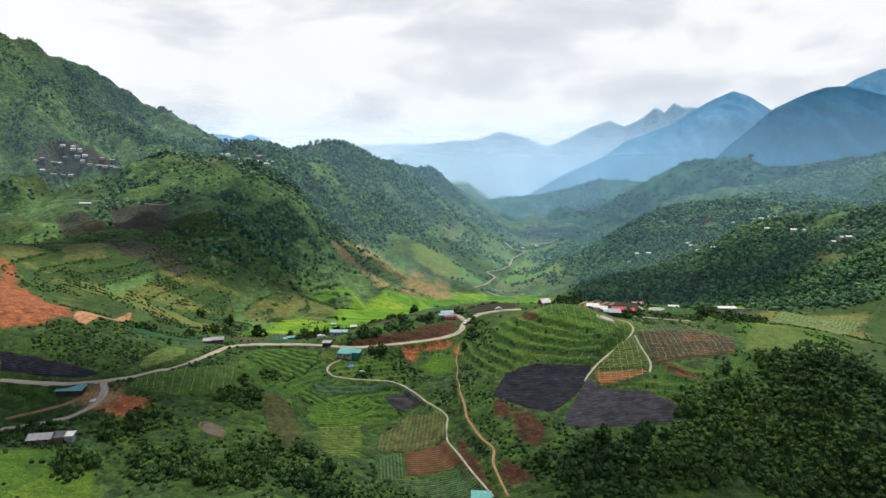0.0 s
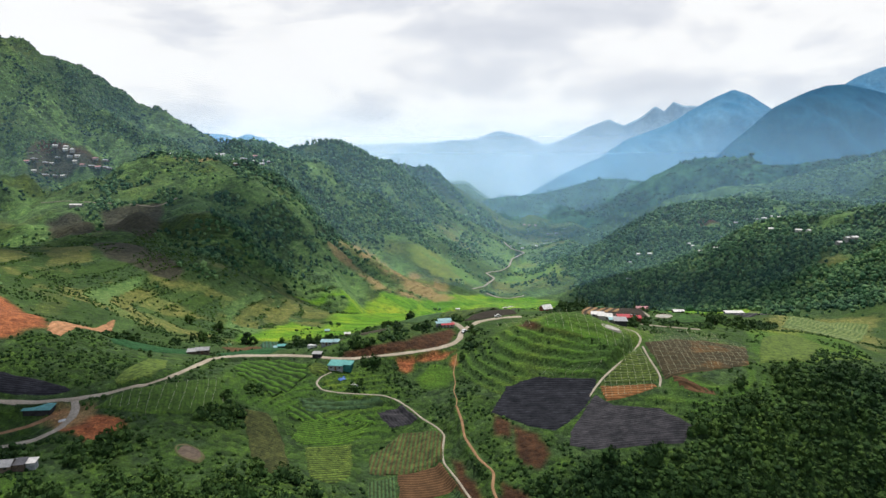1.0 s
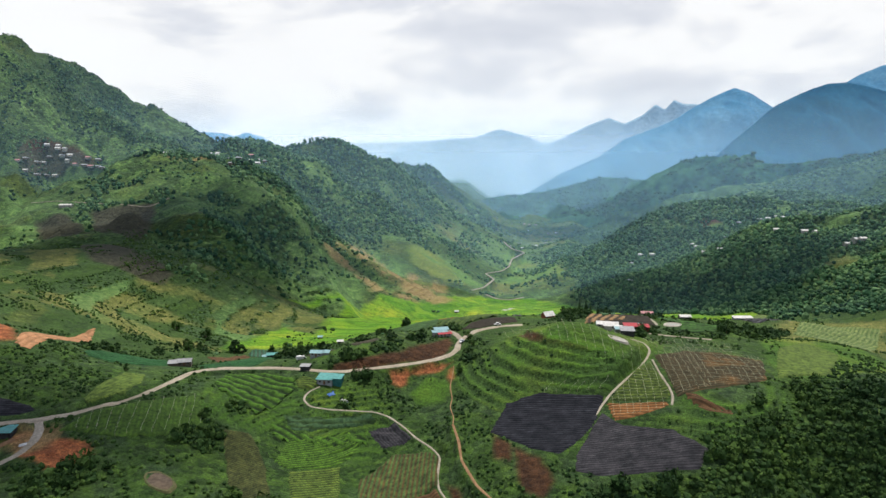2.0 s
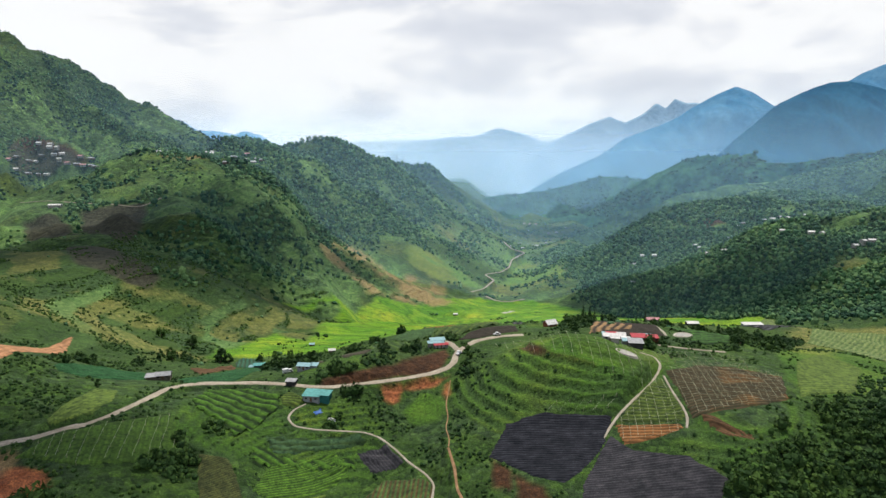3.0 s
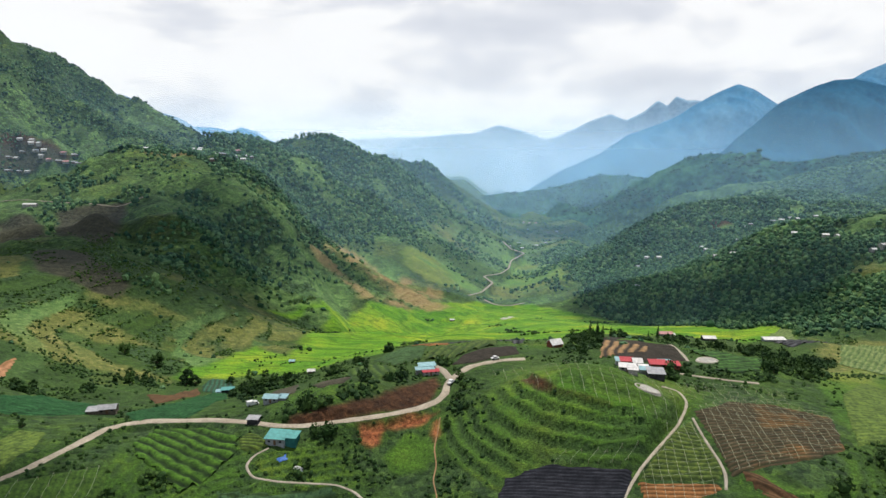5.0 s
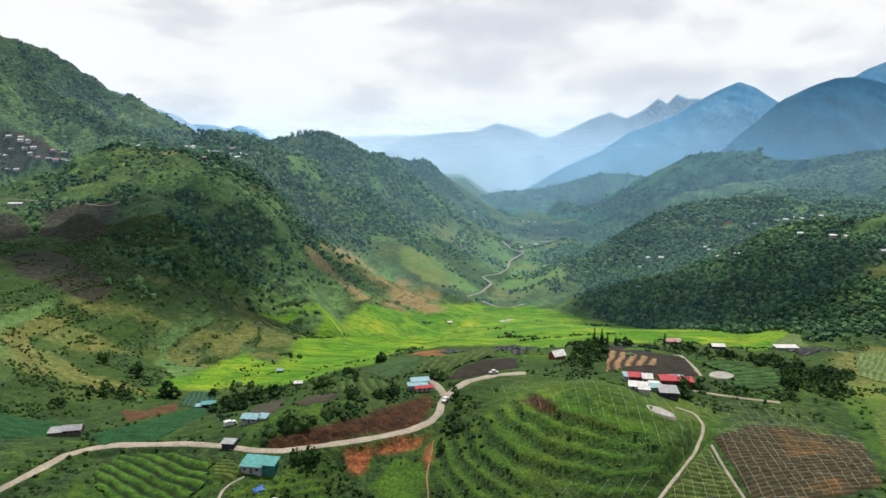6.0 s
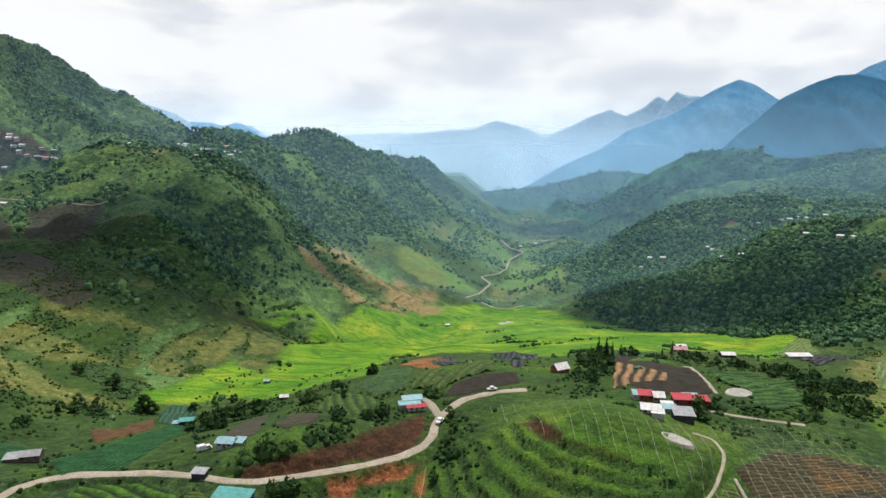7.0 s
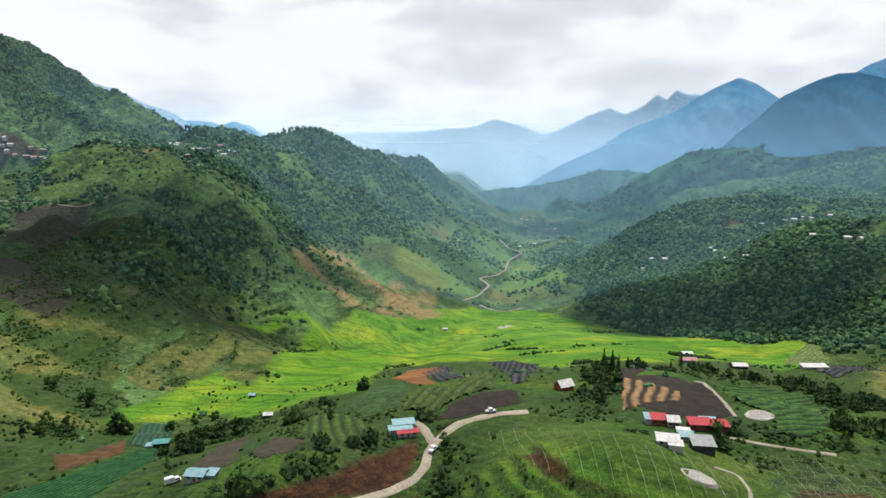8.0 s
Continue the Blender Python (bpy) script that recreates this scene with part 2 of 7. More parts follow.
track("hill_track", 3.0, [(-621, 951, 64.1), (-570, 935, 67.9), (-510, 914, 66.3), (-458, 905, 65.0), (-420, 903, 60.6), (-401, 929, 72.5)])
track("valley_road", 3.6, [(57.4, 1115.7, -110.5), (83.3, 1157.9, -114.4), (111.7, 1255.0, -118.1), (98.1, 1334.3, -121.5), (138.3, 1375.6, -124.4), (163.5, 1444.2, -126.5), (182.8, 1557.8, -127.9), (231.7, 1668.9, -128.3), (203.4, 1735.4, -128.0), (195.1, 1875.8, -127.1)])
track("valley_track", 2.8, [(86.5, 1133.2, -122.7), (102.3, 1099.4, -123.1), (124.1, 1091.2, -123.4), (154.6, 1115.8, -123.7)])
# stepped ground: x, y, radius, height of a step, line behind which it is smooth
TERRACED = [(-84, 302, 30, 1.5), (-47, 352, 17, 1.3), (-140, 850, 95, 3.2), (355, 690, 75, 2.6), (285, 500, 70, 2.2), (-155, 575, 48, 2.0),
            (60, 480, 70, 2.0), (180, 420, 60, 2.0), (-40, 300, 26, 1.5), (-60, 1010, 110, 3.5), (150, 960, 150, 2.6), (-40, 720, 110, 2.0), (130, 1330, 170, 4.0), (230, 1720, 210, 5.0), (380, 2300, 260, 6.0)]
# old hill fields in long uneven benches: x, y, radius
BENCHED = [(-250, 600, 250), (-120, 760, 120), (330, 620, 110), (-40, 980, 120)]


# banks of the hilltop terraces: line (x, y) with the lower side on its right, height, reach
LEDGES = []


def ledge(tall, reach, line):
    LEDGES.append((tall, reach, line))


ledge(1.9, 4.0, [(47.5, 354), (49.3, 330), (56, 319.6), (65, 314.9), (73.4, 311), (88, 310.5)])
ledge(1.9, 3.4, [(40, 352), (43.3, 329.7), (51, 317.5), (62, 310.9), (76, 307), (90, 308)])
ledge(1.9, 3.4, [(33.6, 352), (37.6, 330.6), (45.7, 315.0), (54.3, 308.4), (69.4, 303.6), (88, 304)])
ledge(2.0, 3.4, [(27, 350), (31.4, 327), (38.7, 313), (49.6, 304.6), (64.7, 299.9), (80, 298.4), (87, 300)])
ledge(2.0, 3.4, [(22, 346.5), (25, 325), (32.5, 310.5), (40.2, 302), (46, 298)])
ledge(1.8, 3.2, [(17, 342), (20, 324), (27, 309), (35.5, 297.5), (41, 293.5)])
ledge(1.6, 3.0, [(11.5, 343), (15, 322.7), (21.5, 306.5), (30, 294), (35, 290)])
ledge(1.5, 3.0, [(106, 283), (109, 274), (115.7, 269.3), (124, 267), (134, 271)])
ledge(1.6, 3.0, [(98.7, 274), (109, 266.4), (122.5, 263), (134.6, 267), (144.5, 278), (151.5, 293.6)])
ledge(1.7, 3.0, [(89, 271), (101.5, 261.5), (117.4, 258), (132, 261), (145, 272), (154, 286)])
ledge(1.7, 3.0, [(92, 263), (106, 256.4), (119.5, 252.8), (132, 255), (146, 265)])


def ledges(x, y):
    """Rise and fall of the ground at the banks, how much of a bank it is, and where the treads are."""
    dz, bank, tread = np.zeros(np.shape(x)), np.zeros(np.shape(x)), np.zeros(np.shape(x))
    for tall, reach, line in LEDGES:
        px, py = [p[0] for p in line], [p[1] for p in line]
        m = (x > min(px) - 12) & (x < max(px) + 12) & (y > min(py) - 12) & (y < max(py) + 12)
        if not m.any():
            continue
        xs, ys = x[m], y[m]
        best, side, gone = np.full(xs.shape, 1e9), np.zeros(xs.shape), np.zeros(xs.shape)
        length = sum(math.dist(a, b) for a, b in zip(line, line[1:]))
        walked = 0.0
        for (ax, ay), (bx, by) in zip(line, line[1:]):
            dx, dy = bx - ax, by - ay
            n = math.hypot(dx, dy)
            s = np.clip(((xs - ax) * dx + (ys - ay) * dy) / (n * n), 0, 1)
            d = np.hypot(xs - ax - s * dx, ys - ay - s * dy)
            near = d < best
            side = np.where(near, np.sign(dy * (xs - ax) - dx * (ys - ay)) * d, side)
            gone = np.where(near, walked + s * n, gone)
            best = np.minimum(best, d)
            walked += n
        ends = smooth(0, 9, gone) * smooth(0, 9, length - gone) * (1 - smooth(reach + 1, reach + 4, best))
        side = side + 0.5 * fbm(xs, ys, 9, 2, 37)
        wave = np.where(side < 0, 0.5 * np.clip(1 + side / reach, 0, 1), np.where(side < 1.3, 0.5 - side / 1.3, -0.5 * np.clip(1 - (side - 1.3) / reach, 0, 1)))
        dz[m] += tall * ends * wave
        bank[m] = np.maximum(bank[m], ends * smooth(-0.7, 0.2, side) * (1 - smooth(1.6, 2.8, side)))
        tread[m] = np.maximum(tread[m], ends * (1 - smooth(reach, reach + 2, best)))
    return dz, bank, tread


def steps(x, y, z):
    """How far the ground is stepped here, the stepped height, and how much of a riser it is."""
    amount, riser, out = 0.0 * z, 0.0 * z, z
    for cx, cy, r, h, *top in TERRACED:
        m = 1 - smooth(0.72 * r, r, np.hypot(x - cx, y - cy) + 0.16 * r * fbm(x, y, 0.6 * r, 2, 31))
        if top:
            m = m * (1 - smooth(-3, 4, y + 0.75 * (x - 40) - top[0] + 5 * fbm(x, y, 30, 2, 35)))
        q = (z + 0.15 * h * fbm(x, y, 0.5 * r, 2, 33)) / h
        f = q - np.floor(q)
        rise = smooth(0.66, 0.98, f)
        out = out + m * h * 0.85 * (rise - f)
        riser = np.maximum(riser, m * smooth(0.16, 0.26, f) * (1 - smooth(0.95, 1.0, f)))
        amount = np.maximum(amount, m)
    dz, bank, tread = ledges(x, y)
    return np.maximum(amount, tread), out + dz, np.maximum(riser, bank)


def benches(x, y, z):
    """Where old benches lie, how far up each one a place is, and a number from -1 to 1 for each plot on them."""
    m = 0.0 * z
    for cx, cy, r in BENCHED:
        m = np.maximum(m, 1 - smooth(0.7 * r, r, np.hypot(x - cx, y - cy) + 0.25 * r * fbm(x, y, 0.5 * r, 2, 201)))
    q = (z + 9 * fbm(x, y, 130, 3, 203) + 0.03 * x) / 6.0
    i = np.floor(q)
    cell = np.floor((x + 0.5 * y + 14 * fbm(x, y, 40, 2, 205)) / (60 + 25 * lattice(i, 0 * i, 206)))
    return m, q - i, lattice(i, cell, 207)


def gullies(x, y):
    """Ravines that run down the long slopes: 1 in their beds, below 0 on the spurs between."""
    fall, across = 0.87 * x - 0.5 * y, 0.5 * x + 0.87 * y + 40 * fbm(x, y, 160, 3, 221)
    return ridged(across, 0.28 * fall, 150, 5, 222)


def land(x, y):
    x, y = np.broadcast_arrays(np.asarray(x, float), np.asarray(y, float))
    z = np.full(x.shape, -20.0)
    for cx, cy, s, a in BROAD + HILLS + KNOLLS + DELLS + HUMPS:
        z = z + a * np.exp(-((x - cx) ** 2 + (y - cy) ** 2) / (2 * s * s))
    from_crest = 0 * z + 1e6
    for line, steep, k in CRESTS:
        d, top = along(x, y, line)
        from_crest = np.minimum(from_crest, d)
        z = soft_max(z, top - steep * np.maximum(np.sqrt(d * d + 400) - 20, 0), k)
    for line, steep, k in VALLEYS:
        d, low = along(x, y, line)
        z = -soft_max(-z, -(low + steep * np.maximum(d - 25, 0) + 0.001 * d * d), k)
    far = smooth(520, 1100, np.hypot(x + 40, y))
    rough = smooth(15, 130, z) * far
    crag = 1 + 1.1 * smooth(-520, -760, x)
    z = z + rough * crag * (16 * ridged(x, y, 190, 5, 3) - 3 + 5 * ridged(x + 0.6 * y, y, 60, 3, 8))
    z = z + (0.9 * fbm(x, y, 34, 3, 21) + 0.25 * fbm(x, y, 7, 2, 25)) * smooth(0, 60, np.hypot(x - 30, y - 330))
    hollow = ridged(x + 0.35 * y + 30 * fbm(x, y, 90, 2, 211), y * 0.8, 125, 3, 212)
    z = z - 15 * smooth(0.05, 0.75, hollow) * smooth(-60, 30, z) * smooth(640, 900, np.hypot(x + 40, y)) * (1 - smooth(2400, 2600, y)) * smooth(5, 90, from_crest)
    gully = gullies(x, y)
    z = z - 22 * smooth(-0.05, 0.85, gully) * smooth(-90, 10, z) * smooth(620, 900, np.hypot(x + 40, y)) * (1 - smooth(2300, 2600, y)) * smooth(5, 110, from_crest) * smooth(330, 200, x - 0.05 * y)
    z = z + 7 * smooth(-480, -620, x) * smooth(40, 120, z) * far * (ridged(x, y + 0.3 * x, 48, 3, 215) - 0.2)
    near = (y < 2600) & (y > 180)
    if near.any():
        x1, y1, z1 = x[near], y[near], z[near]
        m, f, tone = benches(x1, y1, z1)
        z1 = z1 + 1.8 * m * (smooth(0.72, 1.0, f) - f)
        z[near] = steps(x1, y1, z1)[1]
    for wide, line in ROADS.values():
        px, py = [p[0] for p in line], [p[1] for p in line]
        near = (x > min(px) - 12) & (x < max(px) + 12) & (y > min(py) - 12) & (y < max(py) + 12)
        if near.any():
            d, level = along(x[near], y[near], line)
            z[near] += (level - z[near]) * (1 - smooth(wide * 0.5 + 0.4, wide * 0.5 + 3.2, d))
    return z

# ---- ground sheet ----
def grid_mesh(name, gx, gy, gz):
    nr, nc = gx.shape
    i = np.arange(nr * nc).reshape(nr, nc)
    quads = np.stack([i[:-1, :-1], i[:-1, 1:], i[1:, 1:], i[1:, :-1]], -1).reshape(-1, 4)
    return raw_mesh(name, np.stack([gx, gy, gz], -1).reshape(-1, 3), quads, True)


def raw_mesh(name, verts, faces, soft=False):
    """A mesh from arrays of corners and of faces that all have the same number of corners."""
    me = bpy.data.meshes.new(name)
    n, k = faces.shape
    me.vertices.add(len(verts))
    me.vertices.foreach_set("co", np.ascontiguousarray(verts, np.float32).ravel())
    me.loops.add(n * k)
    me.loops.foreach_set("vertex_index", np.ascontiguousarray(faces, np.int32).ravel())
    me.polygons.add(n)
    me.polygons.foreach_set("loop_start", np.arange(0, n * k, k, dtype=np.int32))
    me.polygons.foreach_set("use_smooth", np.full(n, soft))
    me.update()
    me.validate()
    return me


def spaced(a, b, first, grow):
    out, step = [a], first
    while out[-1] < b:
        out.append(out[-1] + step)
        step *= grow
    return np.array(out)


def inside(x, y, poly):
    """Signed distance to an outline: negative inside."""
    d, odd = np.full(np.shape(x), 1e9), np.zeros(np.shape(x), bool)
    for (ax, ay), (bx, by) in zip(poly, poly[1:] + poly[:1]):
        dx, dy = bx - ax, by - ay
        s = np.clip(((x - ax) * dx + (y - ay) * dy) / (dx * dx + dy * dy + 1e-9), 0, 1)
        d = np.minimum(d, np.hypot(x - ax - s * dx, y - ay - s * dy))
        if dy:
            odd ^= ((ay > y) != (by > y)) & (x < dx * (y - ay) / dy + ax)
    return np.where(odd, -d, d)


PATCHES = []


def patch(kind, outline):
    PATCHES.append((kind, outline))


patch("earth_dark", [(-51, 334), (-39, 339), (-29.5, 345.5), (-17, 351.5), (-4, 366.5), (7, 374), (10, 366), (7.5, 351), (-3.4, 345.6), (-18.6, 339.6), (-38, 334)])
patch("earth_red", [(-25, 333.2), (-13, 336.2), (2, 341.6), (11, 348), (10.6, 343), (2, 337.6), (-13, 333)])
patch("earth_red", [(-23, 333), (-14, 334.5), (-13.5, 326), (-17.5, 323), (-22, 326)])
patch("earth_red", [(5.5, 338), (10.5, 344), (9.6, 330), (7, 325), (5.8, 330)])
patch("earth_dark", [(45.6, 342), (49, 333.4), (55, 322), (64, 317), (74, 313), (73, 311.6), (65, 314.6), (56, 319), (48, 327.6)])
patch("lawn", [(189, 1702), (232, 1668), (282, 1468), (250, 1252), (209, 1237), (144, 1287)])
patch("lawn", [(-73, 1197), (-29, 1251), (55, 1251), (76, 1199), (17, 1116), (-48, 1150)])
patch("straw_and_sun", [(189, 1702), (232, 1668), (282, 1468), (250, 1252), (209, 1237), (144, 1287)])
patch("straw_and_sun", [(-6, 1538), (58, 1698), (143, 1740), (159, 1646), (95, 1501), (22, 1470)])
patch("straw_and_sun", [(-73, 1197), (-29, 1251), (55, 1251), (76, 1199), (17, 1116), (-48, 1150)])
patch("straw_and_sun", [(-285, 528), (-268, 538), (-236, 541), (-191, 534), (-219, 518), (-252, 516)])
patch("straw_and_sun", [(-273, 578), (-220, 589), (-184, 597), (-146, 590), (-154, 578), (-193, 580), (-232, 572)])
patch("lawn", [(-14.5, 320), (-2.9, 333), (5.9, 330), (7.2, 322), (4.9, 311), (-6.6, 309)])
patch("lawn", [(-160, 197), (-141, 204), (-122, 196), (-112, 180), (-135, 165), (-175, 170)])
# terraced pasture, coloured brighter to look sunlit
patch("lawn", [(178, 357), (230, 420), (267, 454), (266, 402), (239, 337), (186, 302), (163, 300), (162, 318)])
# sunlit spur: the sunlight is painted as a pale patch
patch("straw_and_sun", [(-303, 492), (-289, 504), (-250, 492), (-199, 465), (-162, 462), (-157, 450), (-183, 440), (-227, 452), (-268, 470), (-277, 456)])
# pale terraces, with sunlight painted into their tone
patch("straw_and_sun", [(252, 463), (405, 656), (460, 633), (264, 370), (266, 403)])
patch("earth_dark", [(31.8, 265), (42.5, 257.4), (44.5, 244), (39.5, 237), (33, 241), (31.5, 254)])
patch("earth_dark", [(23.7, 278), (32, 267), (30, 258.6), (25, 261.6)])
patch("earth_dark", [(25, 233), (33, 224), (35, 217), (26.5, 216), (24, 224)])
patch("earth_pale", [(-158.5, 255), (-149, 258), (-142.6, 253.5), (-141.8, 247), (-146.4, 241), (-154.4, 245.5)])
patch("earth_dark", [(-799, 1239), (-777, 1241), (-726, 1230), (-679, 1224), (-716, 1210), (-747, 1204), (-791, 1190)])
patch("earth_red", [(-371, 495), (-340, 470), (-278, 384), (-261, 374), (-198, 314), (-205, 291), (-214, 281)])
patch("earth_red", [(-144, 247), (-137, 248), (-128, 247), (-122, 239), (-122, 235), (-131, 230), (-141, 238)])
patch("earth_red", [(-159, 250), (-154, 253), (-143, 247), (-141, 238), (-147, 239)])
patch("earth_dark", [(4, 255), (9, 250), (15, 230), (21, 211), (18, 212), (10, 232)])
patch("earth_pale", [(-166, 1072), (-122, 1034), (-63, 976), (-11, 963), (11, 981), (-39, 1016), (-115, 1133), (-171, 1185)])
patch("earth_pale", [(-171, 1015), (-121, 975), (-84, 930), (-43, 978), (-47, 929), (-97, 916), (-137, 961), (-174, 995)])
patch("earth_pale", [(-52, 1109), (3, 1084), (16, 993), (-12, 986), (-55, 1025)])
patch("earth_black", [(-392, 686), (-353, 689), (-250, 595), (-253, 571), (-295, 580), (-318, 580)])
# sunlit ridge, its light painted as a pale strip
patch("straw_and_sun", [(-298, 485), (-243, 469), (-213, 468), (-174, 457), (-171, 443), (-205, 441), (-229, 436), (-264, 439)])
patch("straw_and_sun", [(276, 506), (402, 649), (438, 640), (286, 440), (229, 393), (201, 379)])
patch("straw_and_sun", [(332, 2428), (482, 2523), (511, 2251), (327, 1685), (308, 2053)])
patch("straw_and_sun", [(-170, 650), (-117, 609), (-120, 598), (-166, 628)])
# second strip of painted sunlight on the spur
patch("straw_and_sun", [(-263, 569), (-206, 592), (-157, 615), (-149, 581), (-182, 592), (-238, 565)])
patch("earth_black", [(-494, 884), (-422, 914), (-370, 797), (-360, 734), (-398, 734)])
patch("earth_black", [(-558, 865), (-510, 871), (-407, 731), (-466, 743)])
patch("earth_pale", [(-453, 1075), (-437, 1173), (-394, 1079), (-441, 1060)])
patch("earth_dark", [(551, 1298), (591, 1301), (586, 1274), (557, 1283)])
patch("earth_black", [(-804, 1205), (-767, 1223), (-702, 1218), (-693, 1214), (-741, 1193), (-776, 1160)])
patch("rice", [(236, 597), (309, 731), (368, 738), (379, 710), (272, 554), (241, 541)])
patch("straw_and_sun", [(533, 853), (573, 831), (531, 772), (521, 812)])
patch("rice", [(-184, 716), (-151, 793), (-125, 783), (-116, 658), (-117, 609), (-102, 532), (-143, 575), (-143, 528), (-152, 489), (-153, 461), (-124, 461), (-106, 477), (-72, 457), (-51, 481), (-24, 468), (-24, 590), (1, 593), (54, 618), (97, 531), (121, 538), (151, 531), (182, 560), (246, 609), (328, 736), (309, 793), (288, 926), (234, 1007), (167, 1107), (75, 1095), (-41, 941), (-105, 877)])
patch("straw_and_sun", [(61, 1121), (105, 1223), (176, 1501), (233, 1665), (271, 1395), (206, 1234), (133, 1175)])
WOODS = [
    (-272, 833, 41), (-274, 734, 27), (-243, 600, 19), (-239, 836, 34), (-238, 914, 41), (-208, 1026, 46), (-275, 1231, 44),
    (-217, 1397, 63), (-146, 1318, 59), (-86, 1295, 52), (-295, 1549, 56), (-213, 1542, 55), (-110, 1624, 58), (-55, 1691, 61),
    (21, 1806, 65), (137, 2073, 66), (-40, 1283, 40), (31, 1422, 38), (-473, 1032, 40), (-491, 996, 29), (-505, 1439, 32),
    (-847, 1557, 88), (-728, 1453, 66), (-883, 1436, 77), (-647, 1438, 56), (-788, 1210, 52),
]
# open grass and fields among the woods: x, y, radius
CLEARINGS = [
    (-500, 1027, 34), (-468, 1045, 34), (-419, 1037, 34), (-367, 1028, 34), (-383, 991, 34), (-435, 991, 34), (-467, 950, 34), (-321, 986, 34),
    (-378, 994, 46), (-296, 976, 35), (-374, 906, 34), (-404, 829, 40), (-373, 684, 40), (-324, 559, 33), (-286, 608, 23),
    (-268, 532, 30), (-234, 424, 20), (-384, 1052, 29), (-729, 1172, 74), (-662, 1198, 49), (-618, 1237, 37), (-732, 1346, 55),
    (-821, 1329, 56), (-152, 831, 29), (-112, 959, 34), (-211, 894, 14), (-84, 1127, 30), (-4, 1198, 26), (86, 1499, 29),
    (178, 1905, 31), (573, 1275, 15), (565, 1062, 14), (547, 830, 17), (430, 1245, 9), (524, 1106, 8),
]


def painted(kind, x, y):
    out = np.zeros(np.shape(x))
    for k, poly in PATCHES:
        if k == kind:
            px, py = [p[0] for p in poly], [p[1] for p in poly]
            m = (x > min(px) - 30) & (x < max(px) + 30) & (y > min(py) - 30) & (y < max(py) + 30)
            soft = 0.6 + 0.006 * np.mean(py)
            loose = 2.2 if kind in ("earth_pale", "straw_and_sun") else 1.7 if kind == "rice" else 1.0
            d = inside(x[m], y[m], poly) + 1.8 * soft * loose * fbm(x[m], y[m], 9 * soft, 4, 61, 0.65)
            out[m] = np.maximum(out[m], (1 - smooth(-0.5 * soft * loose, 0.9 * soft * loose, d)) * ((0.2 + 0.6 * smooth(-0.25, 0.2, fbm(x[m], y[m], 26, 4, 63))) if kind == "earth_pale" else 0.9 if loose > 2 else 1.0))
    return out


def wooded(x, y, z):
    """How densely trees stand."""
    out = np.zeros(np.shape(x))
    for cx, cy, r in WOODS:
        out = np.maximum(out, 1 - smooth(0.55 * r, 1.35 * r, np.hypot(x - cx, y - cy)))
    hollow = ridged(x + 0.35 * y + 30 * fbm(x, y, 90, 2, 211), y * 0.8, 125, 3, 212)
    gully = gullies(x, y)
    spread = 0.6 * fbm(x, y, 120, 4, 40) + 0.2 * (hollow - 0.15) + 0.55 * (gully - 0.16)
    out = out * smooth(-0.6, -0.05, 0.6 * fbm(x, y, 70, 3, 42) + 0.2 * hollow + 0.6 * (gully - 0.1))
    out = np.maximum(out, 0.95 * smooth(-0.12, 0.16, spread + 0.1) * smooth(700, 1000, y) * smooth(-60, 0, z) * smooth(-620, -480, x))
    edge = 195 + 0.16 * (y - 700) - 0.00022 * (y - 700) * np.maximum(y - 1200, 0) + 40 * fbm(x, y, 90, 3, 44)
    out = np.maximum(out, smooth(-12, 18, x - np.where(y < 860, edge + 0.75 * (860 - y), edge)) * smooth(690, 720, y + 0.25 * (x - 300)))
    out = out * smooth(-0.55, 0.1, fbm(x, y, 60, 3, 46) + 0.25)
    for cx, cy, r in CLEARINGS:
        out = out * smooth(0.7 * r, 1.25 * r, np.hypot(x - cx, y - cy) + 0.35 * r * fbm(x, y, 0.5 * r, 3, 48))
    out = out * (1 - smooth(1500, 1800, y) * (1 - smooth(-135, -95, z)))
    return np.clip(out, 0, 1) * (1 - painted("rice", x, y)) * (1 - painted("earth_pale", x, y)) * (1 - painted("earth_black", x, y))


ys = np.concatenate([np.arange(-420, 160, 14.0), np.arange(160, 205, 2.5), np.arange(205, 420, 1.15), spaced(420, 4930, 1.25, 1.0068)])
cols = np.linspace(-1, 1, 540)
cols = np.sign(cols) * np.abs(cols) ** 1.5
gy = np.repeat(ys[:, None], len(cols), 1)
gx = cols[None, :] * (300 + 0.86 * np.maximum(gy, 0))
gz = land(gx, gy)
ground_mesh = grid_mesh("ground", gx, gy, gz)
flat, riser = steps(gx, gy, gz)[0], steps(gx, gy, gz)[2]
lush = np.clip(painted("rice", gx, gy) + 0.28 * painted("lawn", gx, gy) + 0.22 * flat * (1 - riser) * (1 - smooth(420, 480, gy)) + 0.22 * (1 - smooth(30, 48, np.hypot((gx - 75) / 1.1, gy - 342))), 0, 1)
riser = riser * (1 - 0.55 * smooth(420, 480, gy))
scrub = smooth(0.0, 0.5, ridged(gx + 0.8 * gy, gy, 95, 4, 66)) * smooth(-480, -640, gx) * smooth(60, 200, gz) * 0.4
scrub = np.maximum(scrub, 0.7 * smooth(0.05, 0.4, fbm(gx, gy, 28, 4, 68)) * smooth(430, 620, gy) * (1 - painted("rice", gx, gy)))
open_grass = np.clip(np.maximum(painted("straw_and_sun", gx, gy) * (1 - smooth(900, 1000, gy)), painted("lawn", gx, gy)), 0, 1)
wood_amount = np.maximum(np.maximum(wooded(gx, gy, gz), scrub * (1 - open_grass)), 0.5 * riser * (1 - 0.6 * painted("rice", gx, gy)))
